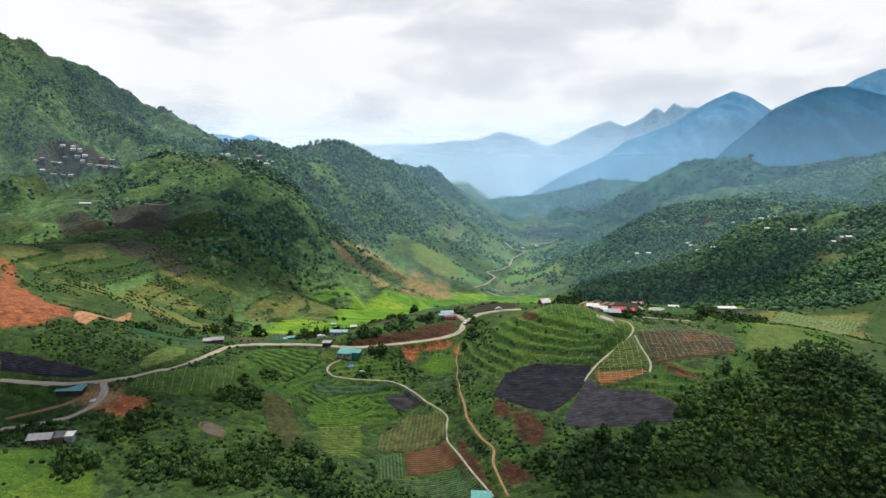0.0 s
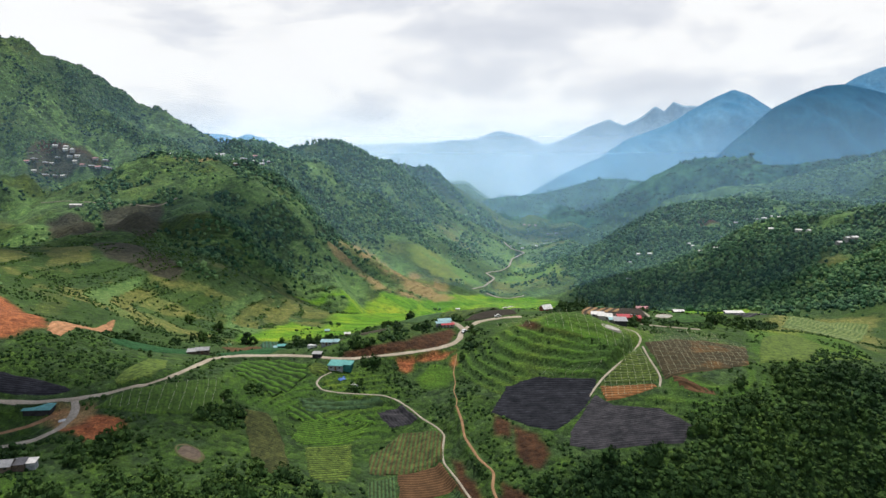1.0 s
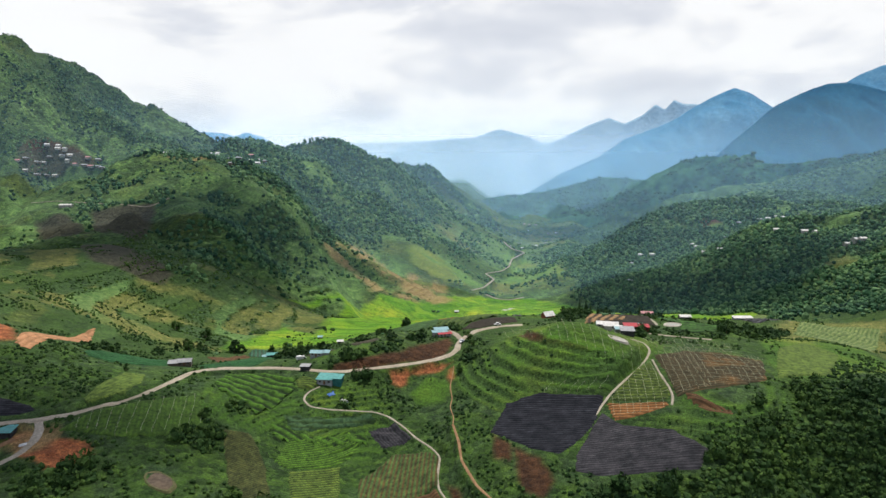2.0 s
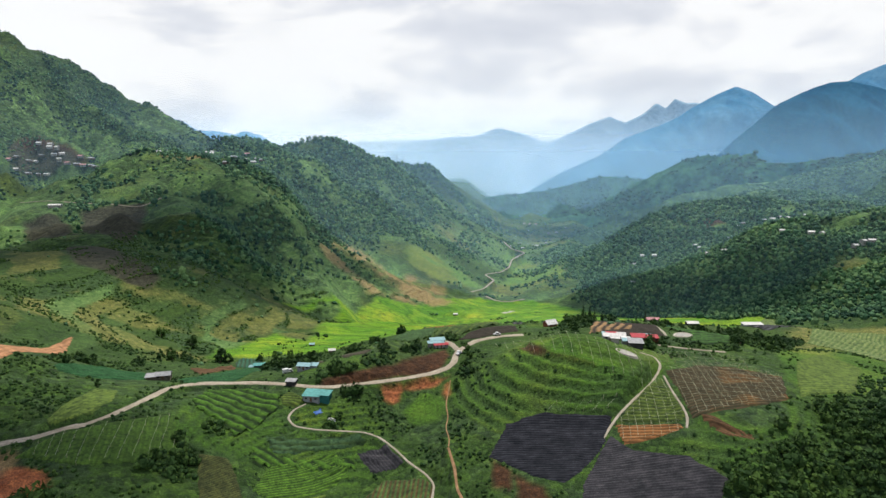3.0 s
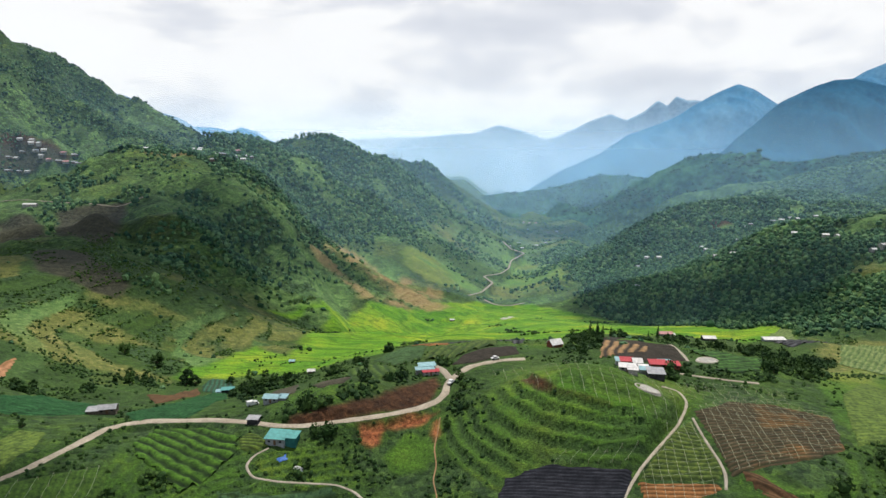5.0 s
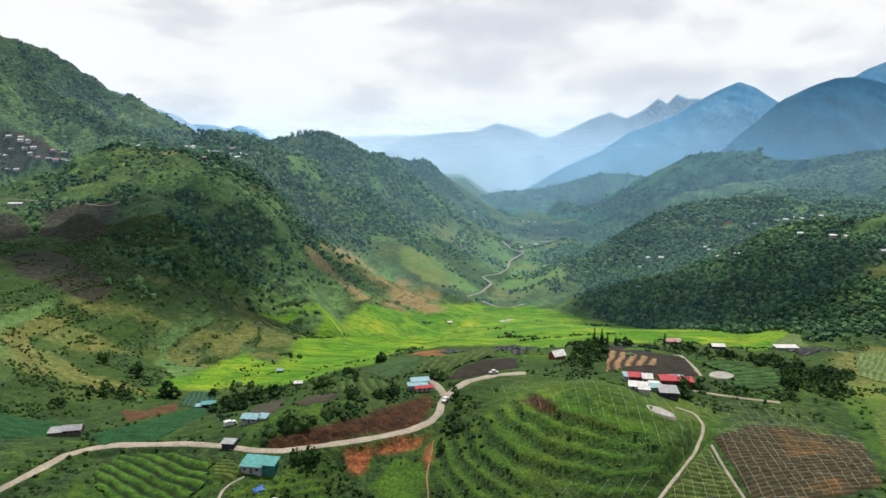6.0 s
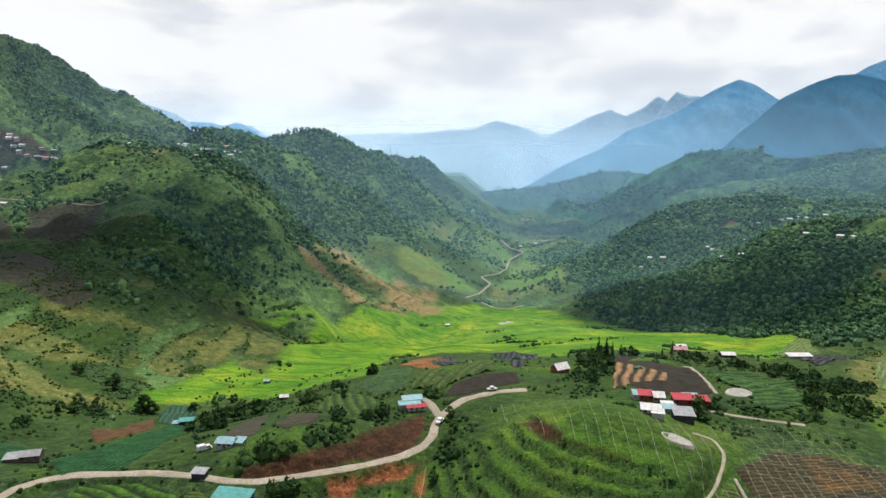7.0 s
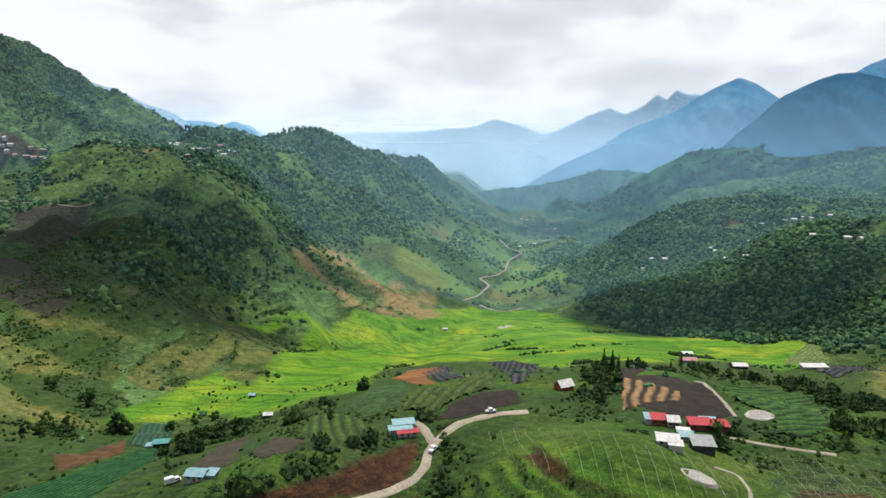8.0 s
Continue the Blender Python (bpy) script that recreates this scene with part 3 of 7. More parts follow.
straw_and_sun_amount = np.maximum(painted("straw_and_sun", gx, gy), smooth(-0.12, 0.42, fbm(gx, gy, 85, 4, 55)) * smooth(420, 800, gy) * 0.42)
bench, up, plot = benches(gx, gy, gz)
bench = bench * (1 - painted("rice", gx, gy)) * (0.35 + 0.65 * smooth(430, 500, gy))
straw_and_sun_amount = np.maximum(np.maximum(straw_and_sun_amount * (1 - bench), painted("straw_and_sun", gx, gy) * (1 - smooth(900, 1000, gy))), 0.8 * bench * smooth(0.05, 0.3, plot + 0.5 * fbm(gx, gy, 14, 3, 209)))
wood_amount = np.maximum(wood_amount, bench * (1 - open_grass) * smooth(0.70, 0.84, up) * smooth(-0.6, -0.1, fbm(gx, gy, 30, 3, 208)) * 0.9)
wood_amount = np.maximum(wood_amount, 0.75 * bench * (1 - open_grass) * smooth(-0.55, -0.8, plot))
open_scrub = (1 - 0.8 * open_grass) * np.clip(smooth(480, 700, gy) * (1 - painted("rice", gx, gy)) * (0.55 + 0.45 * smooth(60, 160, gz)) + 0.8 * (1 - flat) * (1 - smooth(300, 480, gy)) * (1 - painted("lawn", gx, gy)), 0, 1)
band = smooth(-0.35, -0.2, plot) * (1 - smooth(-0.1, 0.05, plot))
# pale grass; on the far slopes its lighter colour stands in for sunlight
lit_meadow = np.maximum(0.9 * bench * band, smooth(-0.38, 0.12, fbm(gx, gy, 75, 4, 57)) * smooth(640, 820, gy) * (1 - smooth(1900, 2200, gy)) * (1 - 0.2 * smooth(-620, -800, gx)))
ash = painted("earth_black", gx, gy)
canopy = smooth(560, 760, gy) * np.maximum(wood_amount, 0.45 * open_scrub)
for layer, channels in (("canopy", (canopy, 0 * canopy, 0 * canopy)), ("scrub", (open_scrub, ash, lit_meadow)), ("cover", (wood_amount, lush, straw_and_sun_amount)),
                        ("earth", (painted("earth_red", gx, gy), painted("earth_dark", gx, gy), painted("earth_pale", gx, gy)))):
    a = ground_mesh.color_attributes.new(layer, "FLOAT_COLOR", "POINT")
    a.data.foreach_set("color", np.stack([*channels, np.ones_like(gx)], -1).astype(np.float32).ravel())


def hillside_material():
    m, n, l, b = material("hillside", 0.95)

    def layer(name):
        a = n.new("ShaderNodeVertexColor")
        a.layer_name = name
        s = n.new("ShaderNodeSeparateColor")
        l.new(a.outputs[0], s.inputs[0])
        return s.outputs
    cover, earth = layer("cover"), layer("earth")
    far, near, fine = noise_node(n, l, 0.028, 7, 0.6), noise_node(n, l, 0.22, 5, 0.6), noise_node(n, l, 0.75, 5, 0.68)
    grass = ramp(n, ((0.32, (0.016, 0.040, 0.007)), (0.5, (0.032, 0.074, 0.011)), (0.68, (0.066, 0.110, 0.019))))
    l.new(far.outputs[0], grass.inputs[0])
    tuft = ramp(n, ((0.38, (0.013, 0.032, 0.007)), (0.62, (0.052, 0.104, 0.016))))
    l.new(near.outputs[0], tuft.inputs[0])
    c = blend(n, l, "MIX", 0.5, grass.outputs[0], tuft.outputs[0])
    # dry grass tone, which also paints the sunlit strips
    straw_and_sun = ramp(n, ((0.33, (0.075, 0.095, 0.026)), (0.52, (0.135, 0.145, 0.034)), (0.68, (0.24, 0.215, 0.080))))
    l.new(near.outputs[0], straw_and_sun.inputs[0])
    c = blend(n, l, "MIX", cover[2], c, straw_and_sun.outputs[0])
    scrub_layer = layer("scrub")
    lit_meadow = ramp(n, ((0.34, (0.056, 0.120, 0.034)), (0.52, (0.098, 0.185, 0.052)), (0.68, (0.160, 0.240, 0.082))))
    l.new(near.outputs[0], lit_meadow.inputs[0])
    c = blend(n, l, "MIX", scrub_layer[2], c, lit_meadow.outputs[0])
    clump = noise_node(n, l, 0.055, 8, 0.66)
    thick = ramp(n, ((0.50, (0, 0, 0)), (0.57, (1, 1, 1))))
    l.new(clump.outputs[0], thick.inputs[0])
    shade = ramp(n, ((0.35, (0.018, 0.042, 0.016)), (0.7, (0.050, 0.092, 0.028))))
    l.new(near.outputs[0], shade.inputs[0])
    c = blend(n, l, "MIX", blend(n, l, "MULTIPLY", 1.0, thick.outputs[0], scrub_layer[0]), c, shade.outputs[0])
    ragged = noise_node(n, l, 0.5, 3)
    place = n.new("ShaderNodeTexCoord")
    apart = n.new("ShaderNodeMix"); apart.data_type, apart.blend_type = "RGBA", "ADD"
    apart.inputs[0].default_value = 1.6
    l.new(place.outputs["Object"], apart.inputs[6]); l.new(ragged.outputs[1], apart.inputs[7])
    bush = n.new("ShaderNodeTexVoronoi")
    bush.inputs["Scale"].default_value = 0.34
    l.new(apart.outputs[2], bush.inputs[0])
    own = n.new("ShaderNodeSeparateColor")
    l.new(bush.outputs["Color"], own.inputs[0])
    kind = ramp(n, ((0.0, (0.45, 0.50, 0.55)), (0.5, (0.85, 0.9, 0.9)), (1.0, (1.6, 1.5, 1.3))))
    l.new(own.outputs[0], kind.inputs[0])
    c = blend(n, l, "MULTIPLY", scrub_layer[0], c, kind.outputs[0])
    canopy = layer("canopy")
    crowns = n.new("ShaderNodeTexVoronoi")
    crowns.inputs["Scale"].default_value = 0.135
    l.new(apart.outputs[2], crowns.inputs[0])
    each_crown = n.new("ShaderNodeSeparateColor")
    l.new(crowns.outputs["Color"], each_crown.inputs[0])
    leaf_tone = ramp(n, ((0.0, (0.5, 0.55, 0.62)), (0.55, (0.95, 1.0, 1.0)), (1.0, (1.7, 1.6, 1.4))))
    l.new(each_crown.outputs[0], leaf_tone.inputs[0])
    rice = ramp(n, ((0.3, (0.075, 0.19, 0.008)), (0.5, (0.12, 0.26, 0.012)), (0.72, (0.25, 0.34, 0.02))))
    l.new(far.outputs[0], rice.inputs[0])
    paddies = n.new("ShaderNodeTexVoronoi")
    paddies.inputs["Scale"].default_value = 1.0
    flow = n.new("ShaderNodeMapping")
    flow.inputs["Scale"].default_value = (0.016, 0.034, 0.0)
    flow.inputs["Rotation"].default_value = (0, 0, 0.25)
    bend = n.new("ShaderNodeTexCoord")
    l.new(bend.outputs["Object"], flow.inputs[0])
    l.new(flow.outputs[0], paddies.inputs[0])
    each = n.new("ShaderNodeSeparateColor")
    l.new(paddies.outputs["Color"], each.inputs[0])
    ripe = ramp(n, ((0.0, (0.62, 0.80, 0.7)), (0.6, (1.0, 1.0, 1.0)), (1.0, (1.45, 1.12, 1.2))))
    l.new(each.outputs[0], ripe.inputs[0])
    fields = blend(n, l, "MULTIPLY", 1.0, rice.outputs[0], ripe.outputs[0])
    edges = n.new("ShaderNodeTexVoronoi")
    edges.feature = "DISTANCE_TO_EDGE"
    edges.inputs["Scale"].default_value = 1.0
    warp = noise_node(n, l, 0.03, 3)
    moved = n.new("ShaderNodeMix"); moved.data_type, moved.blend_type = "RGBA", "ADD"
    moved.inputs[0].default_value = 0.5
    l.new(flow.outputs[0], moved.inputs[6]); l.new(warp.outputs[1], moved.inputs[7])
    fine_flow = n.new("ShaderNodeMapping")
    fine_flow.inputs["Scale"].default_value = (1.5, 2.6, 0.0)
    l.new(moved.outputs[2], fine_flow.inputs[0])
    l.new(fine_flow.outputs[0], edges.inputs[0])
    bund = ramp(n, ((0.0, (0.50, 0.56, 0.6)), (0.05, (0.75, 0.8, 0.8)), (0.10, (1.0, 1.0, 1.0))))
    l.new(edges.outputs["Distance"], bund.inputs[0])
    fields = blend(n, l, "MULTIPLY", 1.0, fields, bund.outputs[0])
    c = blend(n, l, "MIX", cover[1], c, fields)
    wood = ramp(n, ((0.35, (0.016, 0.040, 0.014)), (0.68, (0.050, 0.100, 0.030))))
    l.new(near.outputs[0], wood.inputs[0])
    c = blend(n, l, "MIX", cover[0], c, wood.outputs[0])
    c = blend(n, l, "MULTIPLY", canopy[0], c, leaf_tone.outputs[0])
    for k, (dark, light) in enumerate((((0.15, 0.045, 0.018), (0.37, 0.130, 0.052)), ((0.028, 0.013, 0.006), (0.074, 0.033, 0.014)), ((0.21, 0.14, 0.06), (0.36, 0.25, 0.12)))):
        r = ramp(n, ((0.35, dark), (0.65, light)))
        l.new(near.outputs[0], r.inputs[0])
        c = blend(n, l, "MIX", earth[k], c, r.outputs[0])
    tilled = ramp(n, ((0.35, (0.024, 0.028, 0.016)), (0.65, (0.062, 0.060, 0.038))))
    l.new(near.outputs[0], tilled.inputs[0])
    c = blend(n, l, "MIX", scrub_layer[1], c, tilled.outputs[0])
    s = ramp(n, ((0.28, (0.48, 0.50, 0.52)), (0.5, (0.95, 0.95, 0.95)), (0.72, (1.5, 1.45, 1.35))))
    l.new(fine.outputs[0], s.inputs[0])
    c = blend(n, l, "MULTIPLY", 1.0, c, s.outputs[0])
    blades = noise_node(n, l, 2.4, 3, 0.6)
    s = ramp(n, ((0.34, (0.50, 0.52, 0.54)), (0.66, (1.52, 1.5, 1.42))))
    l.new(blades.outputs[0], s.inputs[0])
    c = blend(n, l, "MULTIPLY", 1.0, c, s.outputs[0])
    l.new(c, b.inputs["Base Color"])
    leafy = n.new("ShaderNodeMath"); leafy.operation = "MAXIMUM"
    l.new(scrub_layer[0], leafy.inputs[0]); l.new(cover[0], leafy.inputs[1])
    dome = n.new("ShaderNodeMath"); dome.operation = "MULTIPLY"
    l.new(leafy.outputs[0], dome.inputs[0]); l.new(bush.outputs["Distance"], dome.inputs[1])
    relief = n.new("ShaderNodeMath"); relief.operation = "MULTIPLY_ADD"
    relief.inputs[1].default_value = -1.6
    l.new(dome.outputs[0], relief.inputs[0]); l.new(fine.outputs[0], relief.inputs[2])
    rounded = n.new("ShaderNodeMath"); rounded.operation = "MULTIPLY"
    l.new(canopy[0], rounded.inputs[0]); l.new(crowns.outputs["Distance"], rounded.inputs[1])
    swell = n.new("ShaderNodeMath"); swell.operation = "MULTIPLY_ADD"
    swell.inputs[1].default_value = -5.0
    l.new(rounded.outputs[0], swell.inputs[0]); l.new(relief.outputs[0], swell.inputs[2])
    k = n.new("ShaderNodeBump")
    k.inputs["Strength"].default_value, k.inputs["Distance"].default_value = 0.85, 1.0
    l.new(swell.outputs[0], k.inputs["Height"])
    l.new(k.outputs[0], b.inputs["Normal"])
    return m


ground_mesh.materials.append(hillside_material())
tagged(new("ground", ground_mesh), "green terraced hillsides and bright rice valley floor", "ground", kind="structure")


# ---- distant ranges ----
RANGE_SHAPES = []


def mountain_range(name, crest, steep, seed, mat, label, base=-190.0, rough=1.0, step=20.0):
    """A ridge through the crest points (x, y, z), falling to both sides with spurs."""
    (ax, ay, az), (bx, by, bz) = crest[0], crest[-1]
    pts = [Vector(p) for p in [(ax - 450, ay, base - 30)] + crest + [(bx + 450, by, base - 30)]]
    acc = [0.0]
    for a, b in zip(pts, pts[1:]):
        acc.append(acc[-1] + (b - a).length)
    s = np.arange(0, acc[-1], step)
    cx, cy, cz = (np.interp(s, acc, [p[k] for p in pts]) for k in range(3))
    cz = cz + 9 * rough * fbm(s, 0 * s, 170, 6, seed, 0.62)
    off = np.concatenate([-np.geomspace(1000, 8, 44), [0], np.geomspace(8, 500, 5)])
    gx = cx[:, None] + 0 * off[None]
    gy = cy[:, None] + off[None]
    d = np.abs(off)[None] * np.ones_like(gx)
    spur = (ridged(gx + 0.4 * gy, gy * 0.3, 260, 5, seed + 3) - 0.2) * np.minimum(d * (0.42 + 0.35 * min(steep, 1.3)), 170) * rough
    spur = spur + ridged(gx + 0.8 * gy, gy * 0.6, 95, 3, seed + 5) * np.minimum(d * 0.16, 26) * rough
    gz = cz[:, None] - steep * d ** 0.97 + spur
    gz = np.maximum(gz, base + 6 * fbm(gx, gy, 120, 3, seed + 9))
    RANGE_SHAPES.append((gx, gy, gz))
    me = grid_mesh(name, gx, gy, gz)
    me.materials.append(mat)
    return tagged(new(name, me), label, "mountain", kind="structure")


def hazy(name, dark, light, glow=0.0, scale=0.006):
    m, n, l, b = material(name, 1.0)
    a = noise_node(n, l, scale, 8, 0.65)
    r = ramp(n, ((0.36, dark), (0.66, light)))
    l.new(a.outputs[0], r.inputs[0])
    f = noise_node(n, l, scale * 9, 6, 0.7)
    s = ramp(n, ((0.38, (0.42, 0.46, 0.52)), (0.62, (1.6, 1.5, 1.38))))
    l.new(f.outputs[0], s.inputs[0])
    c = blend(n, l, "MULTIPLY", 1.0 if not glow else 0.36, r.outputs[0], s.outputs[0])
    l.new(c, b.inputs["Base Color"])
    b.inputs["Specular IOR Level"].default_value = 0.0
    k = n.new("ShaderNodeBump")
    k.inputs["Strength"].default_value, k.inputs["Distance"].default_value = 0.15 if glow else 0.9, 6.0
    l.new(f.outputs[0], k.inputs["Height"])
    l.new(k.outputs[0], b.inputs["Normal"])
    # this glow stands in for lit haze; the slopes themselves give no light
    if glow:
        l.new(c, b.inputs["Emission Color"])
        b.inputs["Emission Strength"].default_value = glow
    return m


# all but green have distance haze mixed into the slope colour
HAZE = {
    "pale": hazy("pale_haze_slopes", (0.42, 0.50, 0.56), (0.45, 0.52, 0.57), 0.42),
    "sky_blue": hazy("blue_haze_slopes", (0.16, 0.26, 0.36), (0.24, 0.33, 0.42), 0.3),
    "blue": hazy("blue_haze_mountain_slopes", (0.04, 0.15, 0.28), (0.09, 0.21, 0.33), 0.2),
    "steel": hazy("dark_haze_mountain_slopes", (0.006, 0.058, 0.125), (0.016, 0.085, 0.155), 0.14),
    # sunlit and shaded patches are painted into this forest colour as well
    "teal": hazy("haze_and_shade_forest_slopes", (0.006, 0.034, 0.038), (0.050, 0.125, 0.070), 0.0, 0.007),
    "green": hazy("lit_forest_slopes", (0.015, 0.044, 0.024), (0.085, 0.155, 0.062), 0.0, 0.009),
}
far_ranges = []


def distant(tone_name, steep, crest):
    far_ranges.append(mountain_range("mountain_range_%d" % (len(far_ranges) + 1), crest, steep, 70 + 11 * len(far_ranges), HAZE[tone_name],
                                     "green forested mountain slope" if tone_name == "green" else "forested mountain range, blue haze put into its colour"))


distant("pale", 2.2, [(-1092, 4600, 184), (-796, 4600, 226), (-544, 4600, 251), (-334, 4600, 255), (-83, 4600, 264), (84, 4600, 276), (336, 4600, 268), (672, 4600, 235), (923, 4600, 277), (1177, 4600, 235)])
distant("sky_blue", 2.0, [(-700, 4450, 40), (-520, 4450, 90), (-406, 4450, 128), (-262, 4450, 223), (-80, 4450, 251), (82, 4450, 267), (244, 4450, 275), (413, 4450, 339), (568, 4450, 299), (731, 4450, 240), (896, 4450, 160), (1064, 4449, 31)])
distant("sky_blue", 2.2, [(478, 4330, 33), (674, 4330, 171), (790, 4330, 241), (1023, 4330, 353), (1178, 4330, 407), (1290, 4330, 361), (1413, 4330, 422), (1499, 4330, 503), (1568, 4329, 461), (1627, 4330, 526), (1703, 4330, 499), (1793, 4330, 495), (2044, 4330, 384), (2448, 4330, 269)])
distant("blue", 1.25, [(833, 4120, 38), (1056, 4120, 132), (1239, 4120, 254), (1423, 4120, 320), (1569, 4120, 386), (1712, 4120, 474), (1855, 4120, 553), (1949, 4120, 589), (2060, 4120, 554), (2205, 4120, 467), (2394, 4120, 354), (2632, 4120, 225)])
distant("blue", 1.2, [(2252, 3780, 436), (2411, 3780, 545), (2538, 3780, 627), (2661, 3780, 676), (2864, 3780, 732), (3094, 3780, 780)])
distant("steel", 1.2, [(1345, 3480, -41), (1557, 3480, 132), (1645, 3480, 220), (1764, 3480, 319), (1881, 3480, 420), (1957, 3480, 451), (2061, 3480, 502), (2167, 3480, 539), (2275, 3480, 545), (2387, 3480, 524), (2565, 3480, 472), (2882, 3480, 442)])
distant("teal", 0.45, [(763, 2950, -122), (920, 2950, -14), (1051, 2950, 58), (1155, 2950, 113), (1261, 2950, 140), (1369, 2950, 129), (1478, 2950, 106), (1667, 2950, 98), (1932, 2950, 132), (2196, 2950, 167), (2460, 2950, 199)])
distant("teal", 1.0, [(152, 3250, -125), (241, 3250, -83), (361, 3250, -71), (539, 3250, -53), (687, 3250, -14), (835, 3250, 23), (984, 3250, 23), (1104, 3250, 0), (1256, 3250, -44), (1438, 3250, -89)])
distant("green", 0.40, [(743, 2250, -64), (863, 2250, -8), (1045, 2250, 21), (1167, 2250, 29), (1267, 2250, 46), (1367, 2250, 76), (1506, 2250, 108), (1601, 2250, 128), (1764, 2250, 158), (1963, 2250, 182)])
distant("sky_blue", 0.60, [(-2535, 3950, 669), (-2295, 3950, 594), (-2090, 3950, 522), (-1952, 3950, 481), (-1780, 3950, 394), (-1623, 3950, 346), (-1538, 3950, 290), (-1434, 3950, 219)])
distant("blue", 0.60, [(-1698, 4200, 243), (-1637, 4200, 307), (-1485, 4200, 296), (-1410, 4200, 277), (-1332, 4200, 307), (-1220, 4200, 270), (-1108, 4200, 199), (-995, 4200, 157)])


# ---- valley haze: added translucent sheets for moist air, lit by the same sun and sky ----
def haze_sheet(y, thick, top, white):
    m, n, l, b = material("haze_sheet_air", 1.0)
    n.remove(b)
    scatter_front, scatter_through, clear = n.new("ShaderNodeBsdfDiffuse"), n.new("ShaderNodeBsdfTranslucent"), n.new("ShaderNodeBsdfTransparent")
    for s in (scatter_front, scatter_through):
        s.inputs[0].default_value = (0.44 + 0.44 * white, 0.73 + 0.20 * white, 1.0, 1)
    air = n.new("ShaderNodeAddShader")
    l.new(scatter_front.outputs[0], air.inputs[0])
    l.new(scatter_through.outputs[0], air.inputs[1])
    place = n.new("ShaderNodeTexCoord")
    up = n.new("ShaderNodeSeparateXYZ")
    l.new(place.outputs["Object"], up.inputs[0])
    fade = n.new("ShaderNodeMapRange")
    fade.interpolation_type = "SMOOTHSTEP"
    for k, value in ((1, top * 0.1), (2, top), (3, thick), (4, 0.0)):
        fade.inputs[k].default_value = value
    l.new(up.outputs[2], fade.inputs[0])
    mix = n.new("ShaderNodeMixShader")
    l.new(fade.outputs[0], mix.inputs[0])
    l.new(clear.outputs[0], mix.inputs[1])
    l.new(air.outputs[0], mix.inputs[2])
    l.new(mix.outputs[0], n["Material Output"].inputs[0])
    s = np.linspace(-1, 1, 33)
    gx = np.repeat((s * (0.9 * y + 200))[None], 9, 0)
    gz = np.repeat(np.linspace(-260, top, 9)[:, None], 33, 1)
    gy = y + 40 * grain(gx / 500, gz * 0, int(y)) + 0 * gz
    me = grid_mesh("haze", gx, gy, gz)
    me.materials.append(m)
    return tagged(new("haze", me), "thin bluish sheet standing in for valley haze", "haze", kind="structure")


for y, thick, top, white in HAZE_SHEETS:
    haze_sheet(y, thick, top, white)


# ---- unseen clouds overhead, placed so that their shadows darken the slopes ----
VAPOUR = mottled("shade_cloud_vapour", (0.86, 0.87, 0.9), (0.93, 0.93, 0.94), 0.004, 0.03, 1.0, 0)
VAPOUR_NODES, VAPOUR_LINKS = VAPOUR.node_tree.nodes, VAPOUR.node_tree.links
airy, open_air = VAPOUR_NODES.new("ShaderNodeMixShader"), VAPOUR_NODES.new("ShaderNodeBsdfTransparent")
# part clear, which sets how dark the shadows are
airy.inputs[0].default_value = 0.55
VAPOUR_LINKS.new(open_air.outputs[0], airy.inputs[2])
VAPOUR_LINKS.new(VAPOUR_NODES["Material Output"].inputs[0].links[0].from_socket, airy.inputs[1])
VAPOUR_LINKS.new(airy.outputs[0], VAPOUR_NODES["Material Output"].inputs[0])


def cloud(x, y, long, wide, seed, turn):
    """A flat-bottomed heap of ragged puffs out of view, there for its shadow."""
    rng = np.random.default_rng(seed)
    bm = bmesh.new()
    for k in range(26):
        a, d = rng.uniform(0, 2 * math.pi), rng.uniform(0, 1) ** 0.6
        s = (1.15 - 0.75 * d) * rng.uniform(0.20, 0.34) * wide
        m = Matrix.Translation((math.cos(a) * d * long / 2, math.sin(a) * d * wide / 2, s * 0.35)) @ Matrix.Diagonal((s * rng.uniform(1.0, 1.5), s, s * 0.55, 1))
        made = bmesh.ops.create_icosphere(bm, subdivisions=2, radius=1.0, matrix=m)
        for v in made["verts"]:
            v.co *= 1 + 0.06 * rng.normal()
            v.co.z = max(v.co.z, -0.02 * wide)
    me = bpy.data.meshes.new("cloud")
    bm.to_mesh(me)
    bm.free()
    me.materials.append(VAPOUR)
    ob = tagged(new("cloud", me), "unseen white cloud placed to shade the slopes", "cloud", "clouds over the valley", "structure")
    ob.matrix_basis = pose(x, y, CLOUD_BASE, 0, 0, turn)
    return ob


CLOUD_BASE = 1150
# each place is worked back along the sun's direction from its shadow
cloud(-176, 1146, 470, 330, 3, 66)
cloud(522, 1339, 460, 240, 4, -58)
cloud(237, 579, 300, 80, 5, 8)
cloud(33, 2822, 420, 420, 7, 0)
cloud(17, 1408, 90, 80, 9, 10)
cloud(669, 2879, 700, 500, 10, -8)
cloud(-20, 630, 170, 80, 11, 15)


# ---- tracks ----
def part(name, bm, mat, parent, label=""):
    me = bpy.data.meshes.new(name)
    bm.to_mesh(me)
    bm.free()
    me.materials.append(mat)
    ob = new(name, me)
    ob.parent = parent
    if label:
        ob["label"] = label
    return ob


